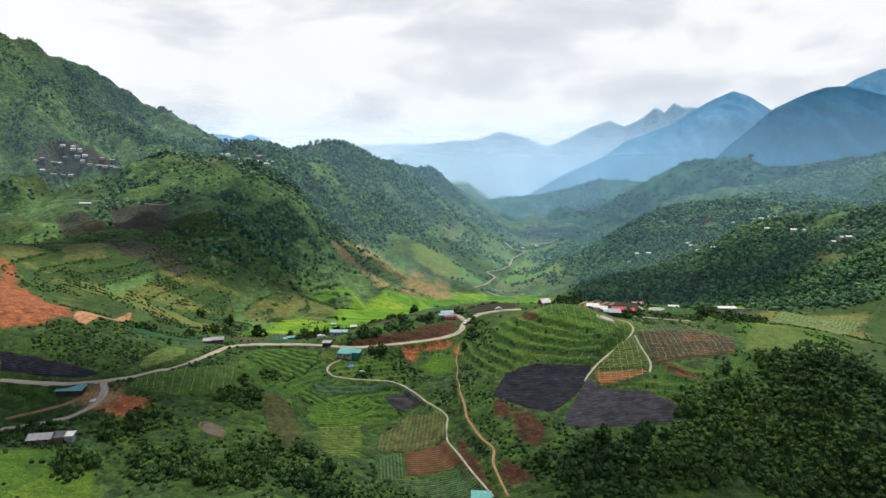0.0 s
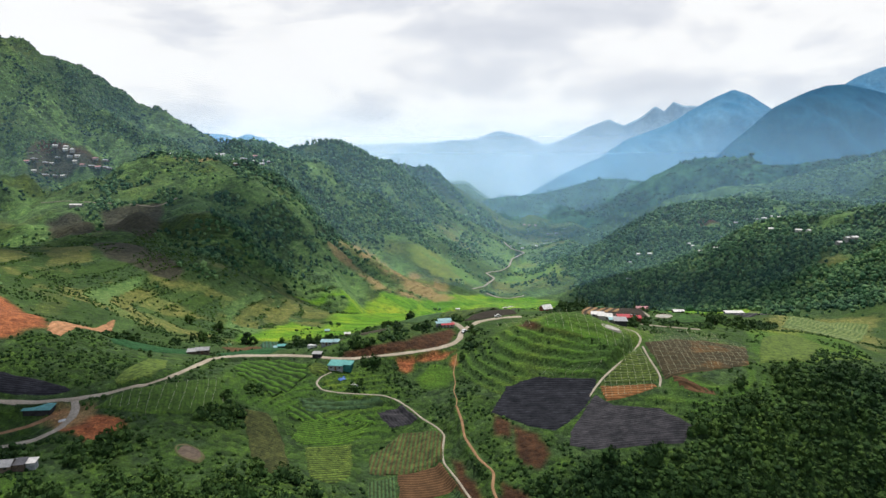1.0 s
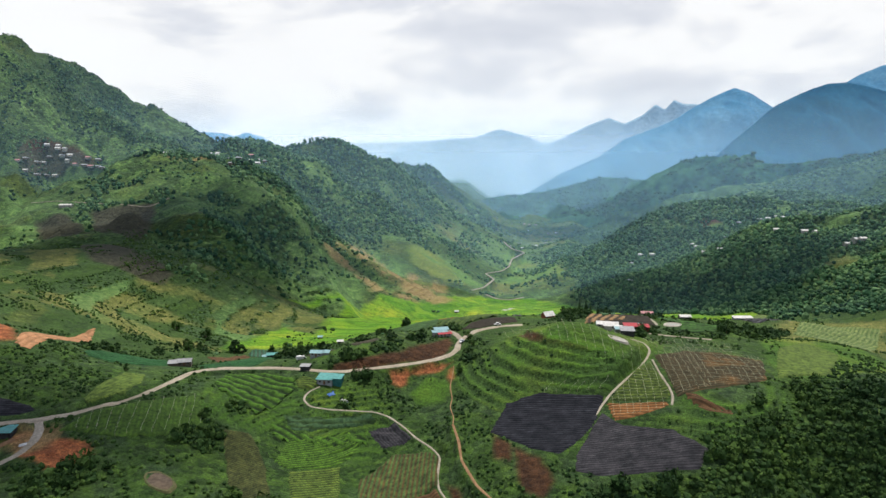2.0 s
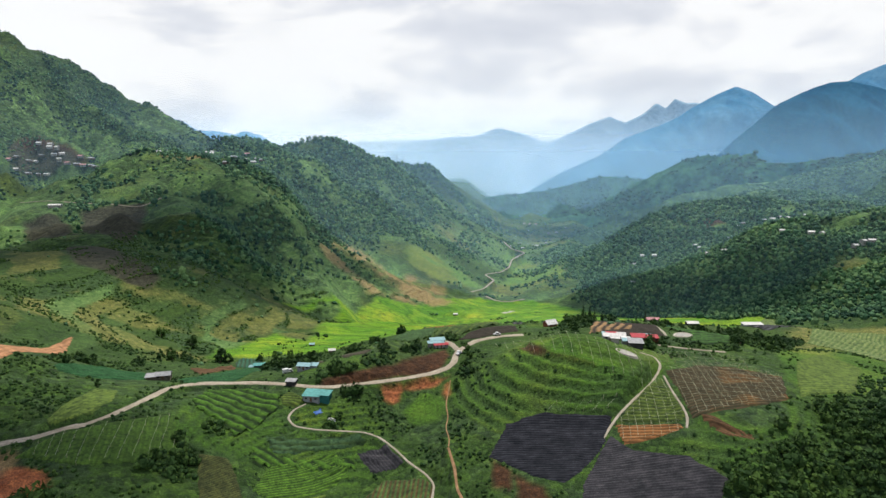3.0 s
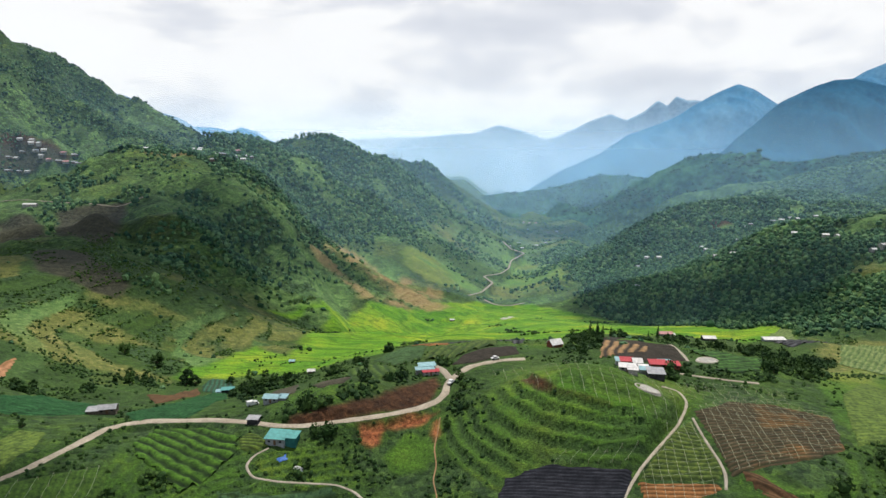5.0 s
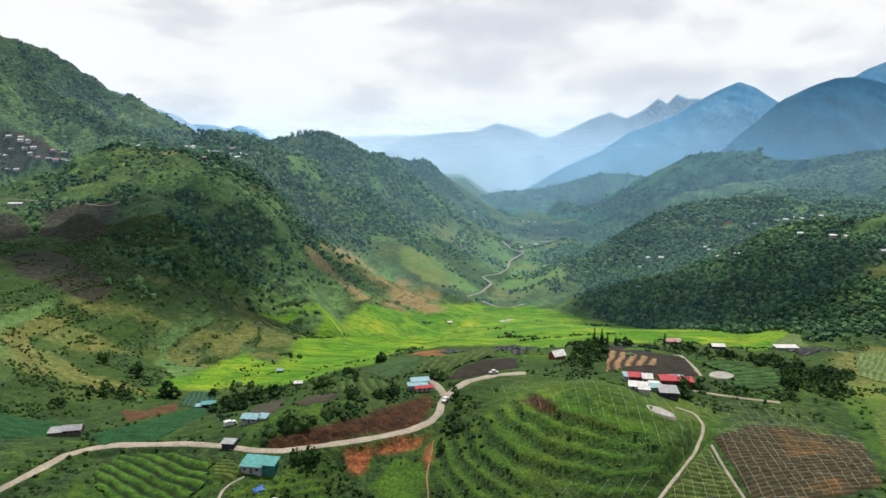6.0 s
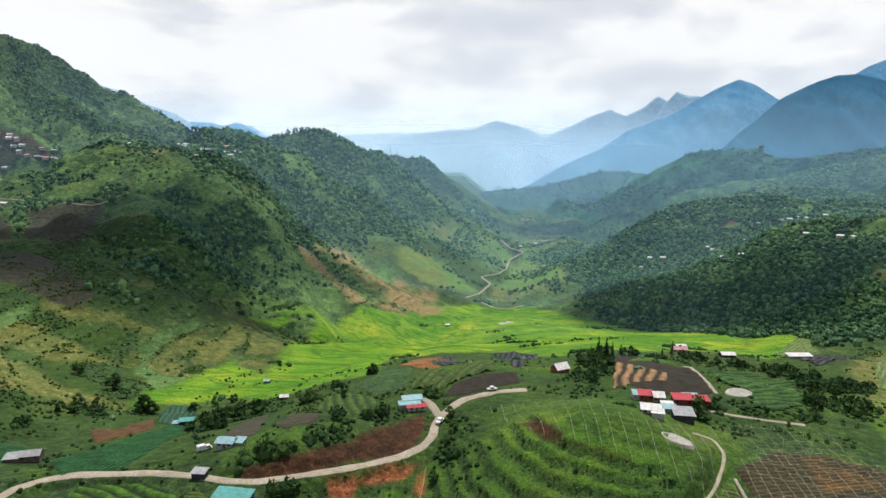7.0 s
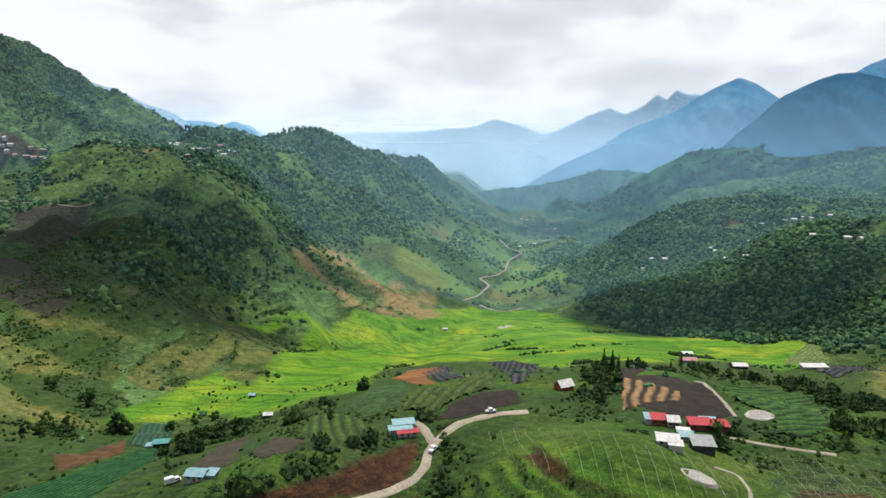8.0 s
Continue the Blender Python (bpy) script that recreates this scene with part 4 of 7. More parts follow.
def resample(line, step):
    acc = [0.0]
    for a, b in zip(line, line[1:]):
        acc.append(acc[-1] + math.dist(a[:2], b[:2]))
    s = np.arange(0, acc[-1] + step, step)
    q = np.stack([np.interp(s, acc, [p[k] for p in line]) for k in range(len(line[0]))], -1)
    for _ in range(3):
        q[1:-1] = (q[:-2] + 2 * q[1:-1] + q[2:]) / 4
    return q


def ribbon(line, wide, lift, step=1.2, seed=0):
    """Corners and quads of a road bed with shoulders that dip into the ground."""
    q = resample(line, step)
    t = np.gradient(q[:, :2], axis=0)
    t /= np.linalg.norm(t, axis=1)[:, None] + 1e-9
    side = np.stack([t[:, 1], -t[:, 0]], -1)
    half = wide / 2 * (1 + 0.16 * grain(np.arange(len(q)) * 0.23, np.zeros(len(q)), seed))
    rows = []
    for f, dz in ((-1.25, -0.5), (-1.0, 0.0), (-0.45, 0.05), (0.0, 0.09), (0.45, 0.05), (1.0, 0.0), (1.25, -0.5)):
        p = q[:, :2] + side * (half * f)[:, None]
        z = np.maximum(land(p[:, 0], p[:, 1]), q[:, 2] - 0.3) * 0.5 + q[:, 2] * 0.5
        rows.append(np.concatenate([p, (z + lift + dz)[:, None]], 1))
    v = np.stack(rows, 1)
    i = np.arange(v.shape[0] * 7).reshape(-1, 7)
    quads = np.stack([i[:-1, :-1], i[1:, :-1], i[1:, 1:], i[:-1, 1:]], -1).reshape(-1, 4)
    return v.reshape(-1, 3), quads


DUST = mottled("pale_dirt", (0.25, 0.21, 0.16), (0.35, 0.305, 0.24), 0.15, 1.4, 0.95, 0.4)
CONCRETE = mottled("worn_concrete", (0.30, 0.26, 0.20), (0.42, 0.37, 0.30), 0.2, 1.5, 0.9, 0.3)
EARTH = mottled("trodden_earth", (0.22, 0.12, 0.06), (0.36, 0.22, 0.12), 0.2, 2.0, 0.95, 0.4)
TRACK_LOOK = {"main_road": (DUST, "pale dusty unpaved mountain road"), "house_track": (DUST, "short dirt drive to the blue roofed house"),
              "lower_road": (CONCRETE, "pale concrete lane below the junction"), "field_track": (EARTH, "brown earth field track"),
              "concrete_path": (CONCRETE, "narrow pale concrete footpath"), "crest_path": (CONCRETE, "narrow pale path between black nets"),
              "bed_path": (CONCRETE, "thin pale path across planted beds"), "gully_track": (EARTH, "worn earth track down the gully"), "gully_path": (EARTH, "narrow trodden path up to the road"),
              "farm_track": (CONCRETE, "narrow pale path beside the dark plot"), "yard_track": (DUST, "dirt track past the farmyard"),
              "hill_track": (DUST, "pale dirt track across the dark hill fields"), "valley_road": (DUST, "winding pale road along the valley"), "valley_track": (DUST, "pale lane at the edge of the rice fields")}
for i, (track, (wide, line)) in enumerate(ROADS.items()):
    v, f = ribbon(line, wide, 0.16 if line[0][1] < 900 else 0.8, 1.2 if line[0][1] < 900 else 6.0, i)
    me = raw_mesh(track, v, f, True)
    me.materials.append(TRACK_LOOK[track][0])
    tagged(new(track, me), TRACK_LOOK[track][1], "road" if wide > 2.2 else "path", kind="structure")


# ---- fields ----
def rows_material(name, low, high, rough=0.9, scale=0.25, sheen=0.25):
    """Planted rows: a furrow colour, mostly the darker one, and a crest colour, told apart by a layer that follows the
    geometry.
    """
    m, n, l, b = material(name, rough)
    a = n.new("ShaderNodeVertexColor")
    a.layer_name = "row"
    big, small = noise_node(n, l, scale, 5), noise_node(n, l, 2.2, 3)
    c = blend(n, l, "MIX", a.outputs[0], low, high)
    t = ramp(n, ((0.3, (0.6, 0.62, 0.6)), (0.7, (1.3, 1.25, 1.2))))
    l.new(big.outputs[0], t.inputs[0])
    c = blend(n, l, "MULTIPLY", 1.0, c, t.outputs[0])
    # nets: light and dark of the folds are put into the colour as streaks
    if name.startswith("net"):
        at, fold = n.new("ShaderNodeTexCoord"), n.new("ShaderNodeMapping")
        fold.inputs["Scale"].default_value = (0.10, 0.9, 0.9)
        crease_shade = n.new("ShaderNodeTexNoise")
        crease_shade.inputs["Scale"].default_value, crease_shade.inputs["Detail"].default_value, crease_shade.inputs["Roughness"].default_value = 1.0, 6, 0.7
        l.new(at.outputs["Object"], fold.inputs[0])
        l.new(fold.outputs[0], crease_shade.inputs[0])
        w = ramp(n, ((0.34, (0.62, 0.62, 0.64)), (0.55, (1.0, 1.0, 1.0)), (0.68, (1.75, 1.72, 1.66))))
        l.new(crease_shade.outputs[0], w.inputs[0])
        c = blend(n, l, "MULTIPLY", 1.0, c, w.outputs[0])
    if name.startswith("veg"):
        weed, gap_tone = noise_node(n, l, 0.6, 4, 0.65), ramp(n, ((0.36, (0.45, 0.50, 0.5)), (0.5, (1.0, 1.0, 1.0)), (0.66, (1.35, 1.22, 1.0))))
        l.new(weed.outputs[0], gap_tone.inputs[0])
        c = blend(n, l, "MULTIPLY", 1.0, c, gap_tone.outputs[0])
    if name == "soil_rows":
        clay, red = noise_node(n, l, 0.035, 3), ramp(n, ((0.56, (1, 1, 1)), (0.64, (2.6, 1.75, 1.2))))
        l.new(clay.outputs[0], red.inputs[0])
        c = blend(n, l, "MULTIPLY", 1.0, c, red.outputs[0])
    s = ramp(n, ((0.3, (0.65, 0.65, 0.65)), (0.7, (1.25, 1.25, 1.25))))
    l.new(small.outputs[0], s.inputs[0])
    c = blend(n, l, "MULTIPLY", 1.0, c, s.outputs[0])
    l.new(c, b.inputs["Base Color"])
    b.inputs["Specular IOR Level"].default_value = sheen
    return m


# style: furrow colour, crest colour, row spacing, row height, roughness, label, category
STYLES = {}


def crop(name, *look):
    STYLES[name] = look


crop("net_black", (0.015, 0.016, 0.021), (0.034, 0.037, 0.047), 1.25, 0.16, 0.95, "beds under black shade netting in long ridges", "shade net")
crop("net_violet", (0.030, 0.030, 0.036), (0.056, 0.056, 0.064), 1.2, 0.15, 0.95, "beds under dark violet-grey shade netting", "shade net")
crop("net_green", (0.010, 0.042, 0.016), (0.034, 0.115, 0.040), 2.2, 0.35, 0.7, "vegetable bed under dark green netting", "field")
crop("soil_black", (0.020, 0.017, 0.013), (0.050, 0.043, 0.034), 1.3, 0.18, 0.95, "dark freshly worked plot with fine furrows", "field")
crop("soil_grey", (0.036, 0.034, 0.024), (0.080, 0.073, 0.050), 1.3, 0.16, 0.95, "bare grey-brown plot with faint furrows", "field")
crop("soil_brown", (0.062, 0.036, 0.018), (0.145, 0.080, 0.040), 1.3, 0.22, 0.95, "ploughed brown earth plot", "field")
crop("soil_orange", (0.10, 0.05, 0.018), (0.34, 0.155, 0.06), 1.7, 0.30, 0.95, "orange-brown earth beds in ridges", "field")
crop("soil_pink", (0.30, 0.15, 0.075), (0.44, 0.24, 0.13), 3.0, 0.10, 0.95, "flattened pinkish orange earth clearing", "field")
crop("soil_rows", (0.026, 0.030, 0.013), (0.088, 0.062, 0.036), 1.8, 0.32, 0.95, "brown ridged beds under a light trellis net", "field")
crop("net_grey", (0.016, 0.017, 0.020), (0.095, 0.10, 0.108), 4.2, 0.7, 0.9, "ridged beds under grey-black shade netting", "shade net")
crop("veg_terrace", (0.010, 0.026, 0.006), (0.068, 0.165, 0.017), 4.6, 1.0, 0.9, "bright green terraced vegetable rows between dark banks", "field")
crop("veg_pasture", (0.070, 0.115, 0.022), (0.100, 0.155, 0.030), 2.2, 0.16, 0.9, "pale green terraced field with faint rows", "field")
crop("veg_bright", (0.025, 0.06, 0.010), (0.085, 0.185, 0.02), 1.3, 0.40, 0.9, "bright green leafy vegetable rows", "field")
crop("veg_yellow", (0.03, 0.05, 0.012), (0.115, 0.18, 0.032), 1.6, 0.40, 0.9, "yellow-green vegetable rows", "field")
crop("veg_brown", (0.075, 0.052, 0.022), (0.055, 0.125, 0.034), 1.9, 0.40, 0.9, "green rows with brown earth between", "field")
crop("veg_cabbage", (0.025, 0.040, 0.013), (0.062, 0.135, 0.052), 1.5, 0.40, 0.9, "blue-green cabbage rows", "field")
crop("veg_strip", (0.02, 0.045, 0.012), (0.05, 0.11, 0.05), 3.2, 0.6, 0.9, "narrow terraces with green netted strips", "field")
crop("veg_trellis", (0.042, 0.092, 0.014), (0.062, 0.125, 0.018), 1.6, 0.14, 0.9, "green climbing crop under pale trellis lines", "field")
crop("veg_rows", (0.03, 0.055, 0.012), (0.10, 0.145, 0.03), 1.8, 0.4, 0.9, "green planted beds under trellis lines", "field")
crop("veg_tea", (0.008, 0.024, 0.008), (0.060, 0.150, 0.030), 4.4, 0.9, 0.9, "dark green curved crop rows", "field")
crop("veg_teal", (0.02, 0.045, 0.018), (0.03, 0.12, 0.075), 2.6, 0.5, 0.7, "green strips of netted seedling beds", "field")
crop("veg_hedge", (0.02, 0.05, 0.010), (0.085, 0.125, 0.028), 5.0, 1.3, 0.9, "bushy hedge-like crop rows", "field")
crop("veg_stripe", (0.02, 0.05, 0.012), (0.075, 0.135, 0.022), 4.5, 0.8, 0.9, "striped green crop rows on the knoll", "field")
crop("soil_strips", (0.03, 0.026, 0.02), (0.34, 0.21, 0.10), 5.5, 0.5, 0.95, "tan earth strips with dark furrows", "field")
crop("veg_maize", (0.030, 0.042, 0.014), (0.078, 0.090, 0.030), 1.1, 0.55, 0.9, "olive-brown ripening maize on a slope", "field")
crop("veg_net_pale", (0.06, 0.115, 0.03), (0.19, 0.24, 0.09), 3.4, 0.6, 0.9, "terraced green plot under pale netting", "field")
ROW_LOOK = {k: rows_material(k, s[0], s[1], s[4], sheen=0.06 if k.startswith("net") else 0.2) for k, s in STYLES.items()}


PLOTS = []


def field(name, style, outline, turn):
    """A plot laid over the ground: ridged rows that follow one direction, sinking in at the edges."""
    low, high, gap, tall, rough, label, category = STYLES[style]
    PLOTS.append(outline)
    c, s = math.cos(radians(turn)), math.sin(radians(turn))
    pts = np.array(outline)
    u, v = pts @ (c, s), pts @ (-s, c)
    size = max(np.ptp(u), np.ptp(v))
    fine = gap / 5 if size < 110 else gap / 3
    gu, gv = np.meshgrid(np.arange(u.min() - 1, u.max() + 1, max(fine * 2.2, 0.9)), np.arange(v.min() - 1, v.max() + 1, fine), indexing="ij")
    x, y = gu * c - gv * s, gu * s + gv * c
    sway = 0.5 * gap * fbm(gu, gv, 26, 2, 5)
    d = inside(x, y, [tuple(p) for p in outline]) + 0.7 * fbm(x, y, 5, 2, 7)
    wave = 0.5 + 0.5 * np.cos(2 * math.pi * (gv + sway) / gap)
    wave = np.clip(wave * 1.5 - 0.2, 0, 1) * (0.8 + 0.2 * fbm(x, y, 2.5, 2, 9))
    z = land(x, y) + 0.34 * smooth(0.4, -0.9, d) - 0.25 * smooth(0.0, 0.6, d) + tall * wave * smooth(0.2, -0.8, d)
    keep = d < 0.5
    i = np.arange(x.size).reshape(x.shape)
    quads = np.stack([i[:-1, :-1], i[1:, :-1], i[1:, 1:], i[:-1, 1:]], -1)
    quads = quads[keep[:-1, :-1] & keep[1:, :-1] & keep[1:, 1:] & keep[:-1, 1:]]
    used, inv = np.unique(quads, return_inverse=True)
    me = raw_mesh(name, np.stack([x, y, z], -1).reshape(-1, 3)[used], inv.reshape(quads.shape), True)
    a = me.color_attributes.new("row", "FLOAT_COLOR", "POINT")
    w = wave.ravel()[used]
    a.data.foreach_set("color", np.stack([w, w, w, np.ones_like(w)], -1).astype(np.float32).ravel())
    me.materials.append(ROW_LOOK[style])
    return tagged(new(name, me), label, category, kind="structure")


field("shade_net", "net_black", [(32.2, 294.0), (46.8, 295.9), (74.6, 290.7), (68.9, 277.8), (56.3, 262.5), (49.0, 258.1), (38.2, 263.6), (23.6, 276.7)], -10)
field("shade_net", "net_violet", [(71.5, 281.0), (77.6, 269.6), (94.7, 261.3), (103.0, 249.9), (97.7, 241.2), (83.5, 241.6), (62.1, 242.8), (52.8, 247.1), (56.7, 257.7), (64.3, 269.5)], -4)
field("shade_net", "net_violet", [(-30.3, 296.4), (-18.3, 297.8), (-9.6, 285.6), (-22.3, 284.1)], -57)
field("shade_net", "net_black", [(-204.2, 266.3), (-191.3, 269.4), (-174.8, 272.0), (-164.2, 269.6), (-160.7, 266.5), (-164.5, 263.2), (-178.1, 260.2), (-189.9, 259.1), (-197.7, 256.6)], 10)
field("shade_net", "net_grey", [(53.6, 613.3), (76.0, 615.7), (89.2, 577.1), (77.0, 518.0), (57.2, 442.0), (51.1, 437.7), (62.8, 576.2)], -99)
field("dark_plot", "soil_black", [(121.5, 499.1), (150.5, 501.2), (148.7, 452.9), (131.9, 386.0), (121.1, 381.8), (109.7, 385.8), (101.5, 393.7), (96.3, 413.9)], -65)
field("shade_net", "net_grey", [(258.2, 538.6), (379.5, 631.7), (394.9, 605.3), (259.2, 512.7)], 37)
field("dark_plot", "soil_black", [(15.0, 389.6), (22.1, 406.0), (34.8, 416.6), (51.9, 423.3), (50.4, 403.1), (38.2, 399.0), (26.2, 390.5)], 34)
field("dark_plot", "soil_grey", [(-82.1, 416.8), (-71.3, 426.6), (-67.8, 410.0), (-56.8, 361.5), (-62.9, 359.2), (-74.8, 370.6)], 89)
field("dark_plot", "soil_grey", [(-55.0, 377.0), (-52.9, 407.9), (-32.7, 373.3), (-34.4, 363.2), (-46.0, 362.0)], -32)
field("netted_bed", "net_green", [(-179.3, 332.4), (-181.7, 346.3), (-182.9, 376.6), (-149.2, 368.7), (-142.4, 352.4), (-156.7, 334.8), (-164.3, 327.8), (-172.7, 326.3)], 44)
field("netted_bed", "net_green", [(-131.0, 353.8), (-122.9, 372.3), (-114.1, 431.0), (-99.6, 394.1), (-99.8, 350.0), (-112.9, 332.4)], 74)
field("striped_greenhouse_bed", "veg_teal", [(-134.3, 447.1), (-134.6, 460.5), (-121.4, 461.0), (-113.3, 438.3), (-117.4, 423.2), (-125.7, 425.4)], -73)
field("ploughed_plot", "soil_brown", [(-144.7, 401.4), (-134.8, 410.4), (-132.1, 435.3), (-122.7, 415.2), (-123.2, 398.8), (-130.7, 381.6)], 76)
field("ploughed_plot", "soil_pink", [(-203.8, 323.8), (-225.6, 423.9), (-206.7, 382.4), (-189.7, 307.5), (-196.9, 308.9)], 103)
field("vegetable_plot", "veg_bright", [(-63.8, 262.3), (-62.4, 280.9), (-39.2, 294.9), (-32.2, 289.9), (-39.4, 274.1), (-58.2, 260.2)], 42)
field("vegetable_plot", "veg_yellow", [(-57.3, 258.2), (-39.3, 273.1), (-35.5, 244.9), (-40.7, 232.3), (-49.5, 232.4)], 42)
field("vegetable_plot", "veg_brown", [(-25.3, 268.9), (-17.8, 279.9), (1.6, 272.9), (1.5, 253.4), (-12.3, 249.4), (-28.0, 249.1), (-30.8, 265.1)], -93)
field("ploughed_plot", "soil_brown", [(-17.0, 249.0), (0.3, 251.7), (7.4, 235.4), (-15.1, 233.5)], -3)
field("vegetable_plot", "veg_cabbage", [(-19.6, 230.0), (7.3, 233.6), (14.6, 217.4), (11.7, 212.6), (-9.7, 217.3)], 5)
field("vegetable_plot", "veg_cabbage", [(-28.4, 242.7), (-18.5, 248.6), (-16.4, 232.1), (-26.3, 224.1)], -84)
field("netted_terrace", "veg_strip", [(-68.9, 295.9), (-31.2, 303.8), (-25.0, 301.1), (-42.3, 296.4), (-63.7, 286.9)], 14)
field("trellis_field", "veg_trellis", [(-142.2, 252.6), (-135.7, 268.0), (-105.8, 295.7), (-95.0, 271.2), (-103.6, 258.8), (-120.2, 250.8)], -72)
field("vegetable_plot", "veg_yellow", [(-69.7, 322.9), (-66.5, 327.1), (-60.9, 324.7), (-57.6, 320.7), (-61.5, 317.5), (-67.1, 317.3)], -4)
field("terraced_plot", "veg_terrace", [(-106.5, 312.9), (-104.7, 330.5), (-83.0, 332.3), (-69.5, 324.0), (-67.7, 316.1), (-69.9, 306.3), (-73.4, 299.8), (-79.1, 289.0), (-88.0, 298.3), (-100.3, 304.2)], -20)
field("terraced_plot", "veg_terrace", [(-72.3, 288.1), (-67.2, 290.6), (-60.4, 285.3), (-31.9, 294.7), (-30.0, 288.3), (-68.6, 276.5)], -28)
field("pasture_plot", "veg_pasture", [(-147.3, 278.1), (-149.2, 298.3), (-149.7, 316.0), (-141.0, 316.8), (-135.2, 301.7), (-135.1, 286.3), (-144.3, 273.9)], 81)
field("pasture_plot", "veg_pasture", [(185.3, 350.3), (220.8, 385.3), (228.1, 363.5), (184.4, 305.6), (155.5, 297.7), (168.1, 321.2)], 14)
field("ploughed_plot", "soil_rows", [(105.4, 315.0), (127.0, 332.5), (143.2, 329.9), (160.2, 318.9), (148.0, 293.4), (130.9, 285.8), (109.9, 280.3), (103.2, 279.6), (105.1, 297.0)], 13)
field("trellis_plot", "veg_rows", [(85.9, 298.5), (101.3, 308.2), (101.4, 282.6), (98.5, 279.2), (76.0, 286.9)], -20)
field("ploughed_plot", "soil_orange", [(75.3, 286.0), (97.8, 277.6), (98.3, 274.9), (87.6, 273.6), (75.1, 274.1)], -18)
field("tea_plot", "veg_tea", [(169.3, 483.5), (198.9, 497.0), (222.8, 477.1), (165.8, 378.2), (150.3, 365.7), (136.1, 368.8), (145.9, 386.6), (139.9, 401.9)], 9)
field("vegetable_plot", "veg_bright", [(146.9, 432.4), (193.9, 487.5), (211.8, 479.3), (144.4, 415.7)], 37)
field("vegetable_plot", "veg_bright", [(116.3, 458.9), (137.6, 497.9), (153.1, 499.1), (156.4, 487.1)], 44)
field("vegetable_plot", "veg_cabbage", [(-30.1, 439.2), (-12.2, 467.6), (1.0, 454.6), (-0.7, 408.1), (-14.3, 400.4)], 21)
field("ploughed_plot", "soil_orange", [(-11.0, 496.0), (-4.8, 566.2), (16.1, 587.2), (22.2, 572.5), (8.1, 491.2), (16.1, 442.5), (6.3, 449.7)], 66)
field("net_tunnel", "net_grey", [(5.0, 540.7), (16.1, 587.2), (26.6, 590.2), (30.3, 470.9), (16.1, 447.6)], -85)
field("hedge_rows", "veg_hedge", [(-1.3, 406.2), (7.4, 433.7), (22.6, 427.7), (37.9, 494.9), (60.2, 571.3), (40.9, 423.2), (22.2, 408.0), (12.7, 393.7)], 72)
field("striped_plot", "veg_stripe", [(-42.4, 404.7), (-40.9, 432.3), (-24.7, 414.2), (-12.8, 394.1), (-11.7, 371.1), (-27.3, 367.4)], -78)
field("strip_plot", "soil_strips", [(109.8, 460.4), (113.9, 447.8), (123.0, 415.8), (118.6, 402.2), (104.1, 401.2), (90.4, 393.1)], -110)
field("netted_field", "veg_net_pale", [(310.3, 653.0), (378.4, 727.4), (378.6, 710.4), (356.4, 660.1), (282.6, 583.0)], 41)
field("maize_plot", "veg_maize", [(-88, 274), (-78, 277), (-68, 262), (-57, 233), (-62, 226), (-73, 237)], 62)
field("netted_field", "veg_net_pale", [(256, 455), (300, 520), (400, 640), (438, 612), (330, 470), (268, 392)], 50)
field("ploughed_plot", "soil_brown", [(106.4, 281.2), (111.0, 278.1), (115.4, 269.4), (121.4, 266.3), (119.9, 265.2), (111.3, 267.0), (106.7, 275.3)], -48)


# ---- pools, pads and water ----
def pad(name, label, x, y, long, wide, turn, rim, fill, rim_tall=0.3, category="pool"):
    """A rounded basin: a raised uneven rim with a filled floor, parts of one thing."""
    root = tagged(new(name), label, category)
    root.matrix_basis = pose(x, y, height_at(x, y) + 0.1, 0, 0, turn)
    n = 40
    ring = []
    for k in range(n):
        a = 2 * math.pi * k / n
        wob = 1 + 0.10 * float(grain(math.cos(a) * 1.7 + x, math.sin(a) * 1.7 + y, 4))
        ring.append((math.cos(a) * long / 2 * wob, math.sin(a) * wide / 2 * wob))
    bm = bmesh.new()
    loops = []
    ca, sa = math.cos(radians(turn)), math.sin(radians(turn))

    def lie(px, py, share):
        return share * (land(x + px * ca - py * sa, y + px * sa + py * ca) - height_at(x, y))
    edge = np.array(ring)
    for s, z, share in ((1.28, -0.45, 1.0), (1.10, rim_tall, 0.75), (0.97, rim_tall, 0.7), (0.90, 0.1, 0.7)):
        loops.append([bm.verts.new((px * s, py * s, z + dz)) for (px, py), dz in zip(ring, lie(edge[:, 0] * s, edge[:, 1] * s, share))])
    for a, b in zip(loops, loops[1:]):
        for k in range(n):
            bm.faces.new((a[k], a[(k + 1) % n], b[(k + 1) % n], b[k]))
    part("rim", bm, rim, root)
    bm = bmesh.new()
    c = bm.verts.new((0, 0, 0.2))
    e = [bm.verts.new((px * 0.95, py * 0.95, 0.15 + dz)) for (px, py), dz in zip(ring, lie(edge[:, 0] * 0.95, edge[:, 1] * 0.95, 0.7))]
    for k in range(n):
        bm.faces.new((c, e[k], e[(k + 1) % n]))
    part("floor", bm, fill, root)
    return root


def height_at(x, y):
    return float(land(np.array([float(x)]), np.array([float(y)]))[0])


PALE_STONE = mottled("pale_stone", (0.32, 0.29, 0.24), (0.48, 0.44, 0.38), 0.5, 3.0, 0.9, 0.3)
SILT = mottled("grey_silt", (0.26, 0.25, 0.22), (0.38, 0.36, 0.32), 0.4, 2.0, 0.5, 0.1)
MUD_BANK = mottled("mud_bank", (0.05, 0.06, 0.02), (0.10, 0.09, 0.04), 0.4, 2.0, 0.9, 0.2)
MUD_WATER = mottled("muddy_water", (0.085, 0.060, 0.035), (0.11, 0.08, 0.05), 0.1, 0.6, 0.12, 0)
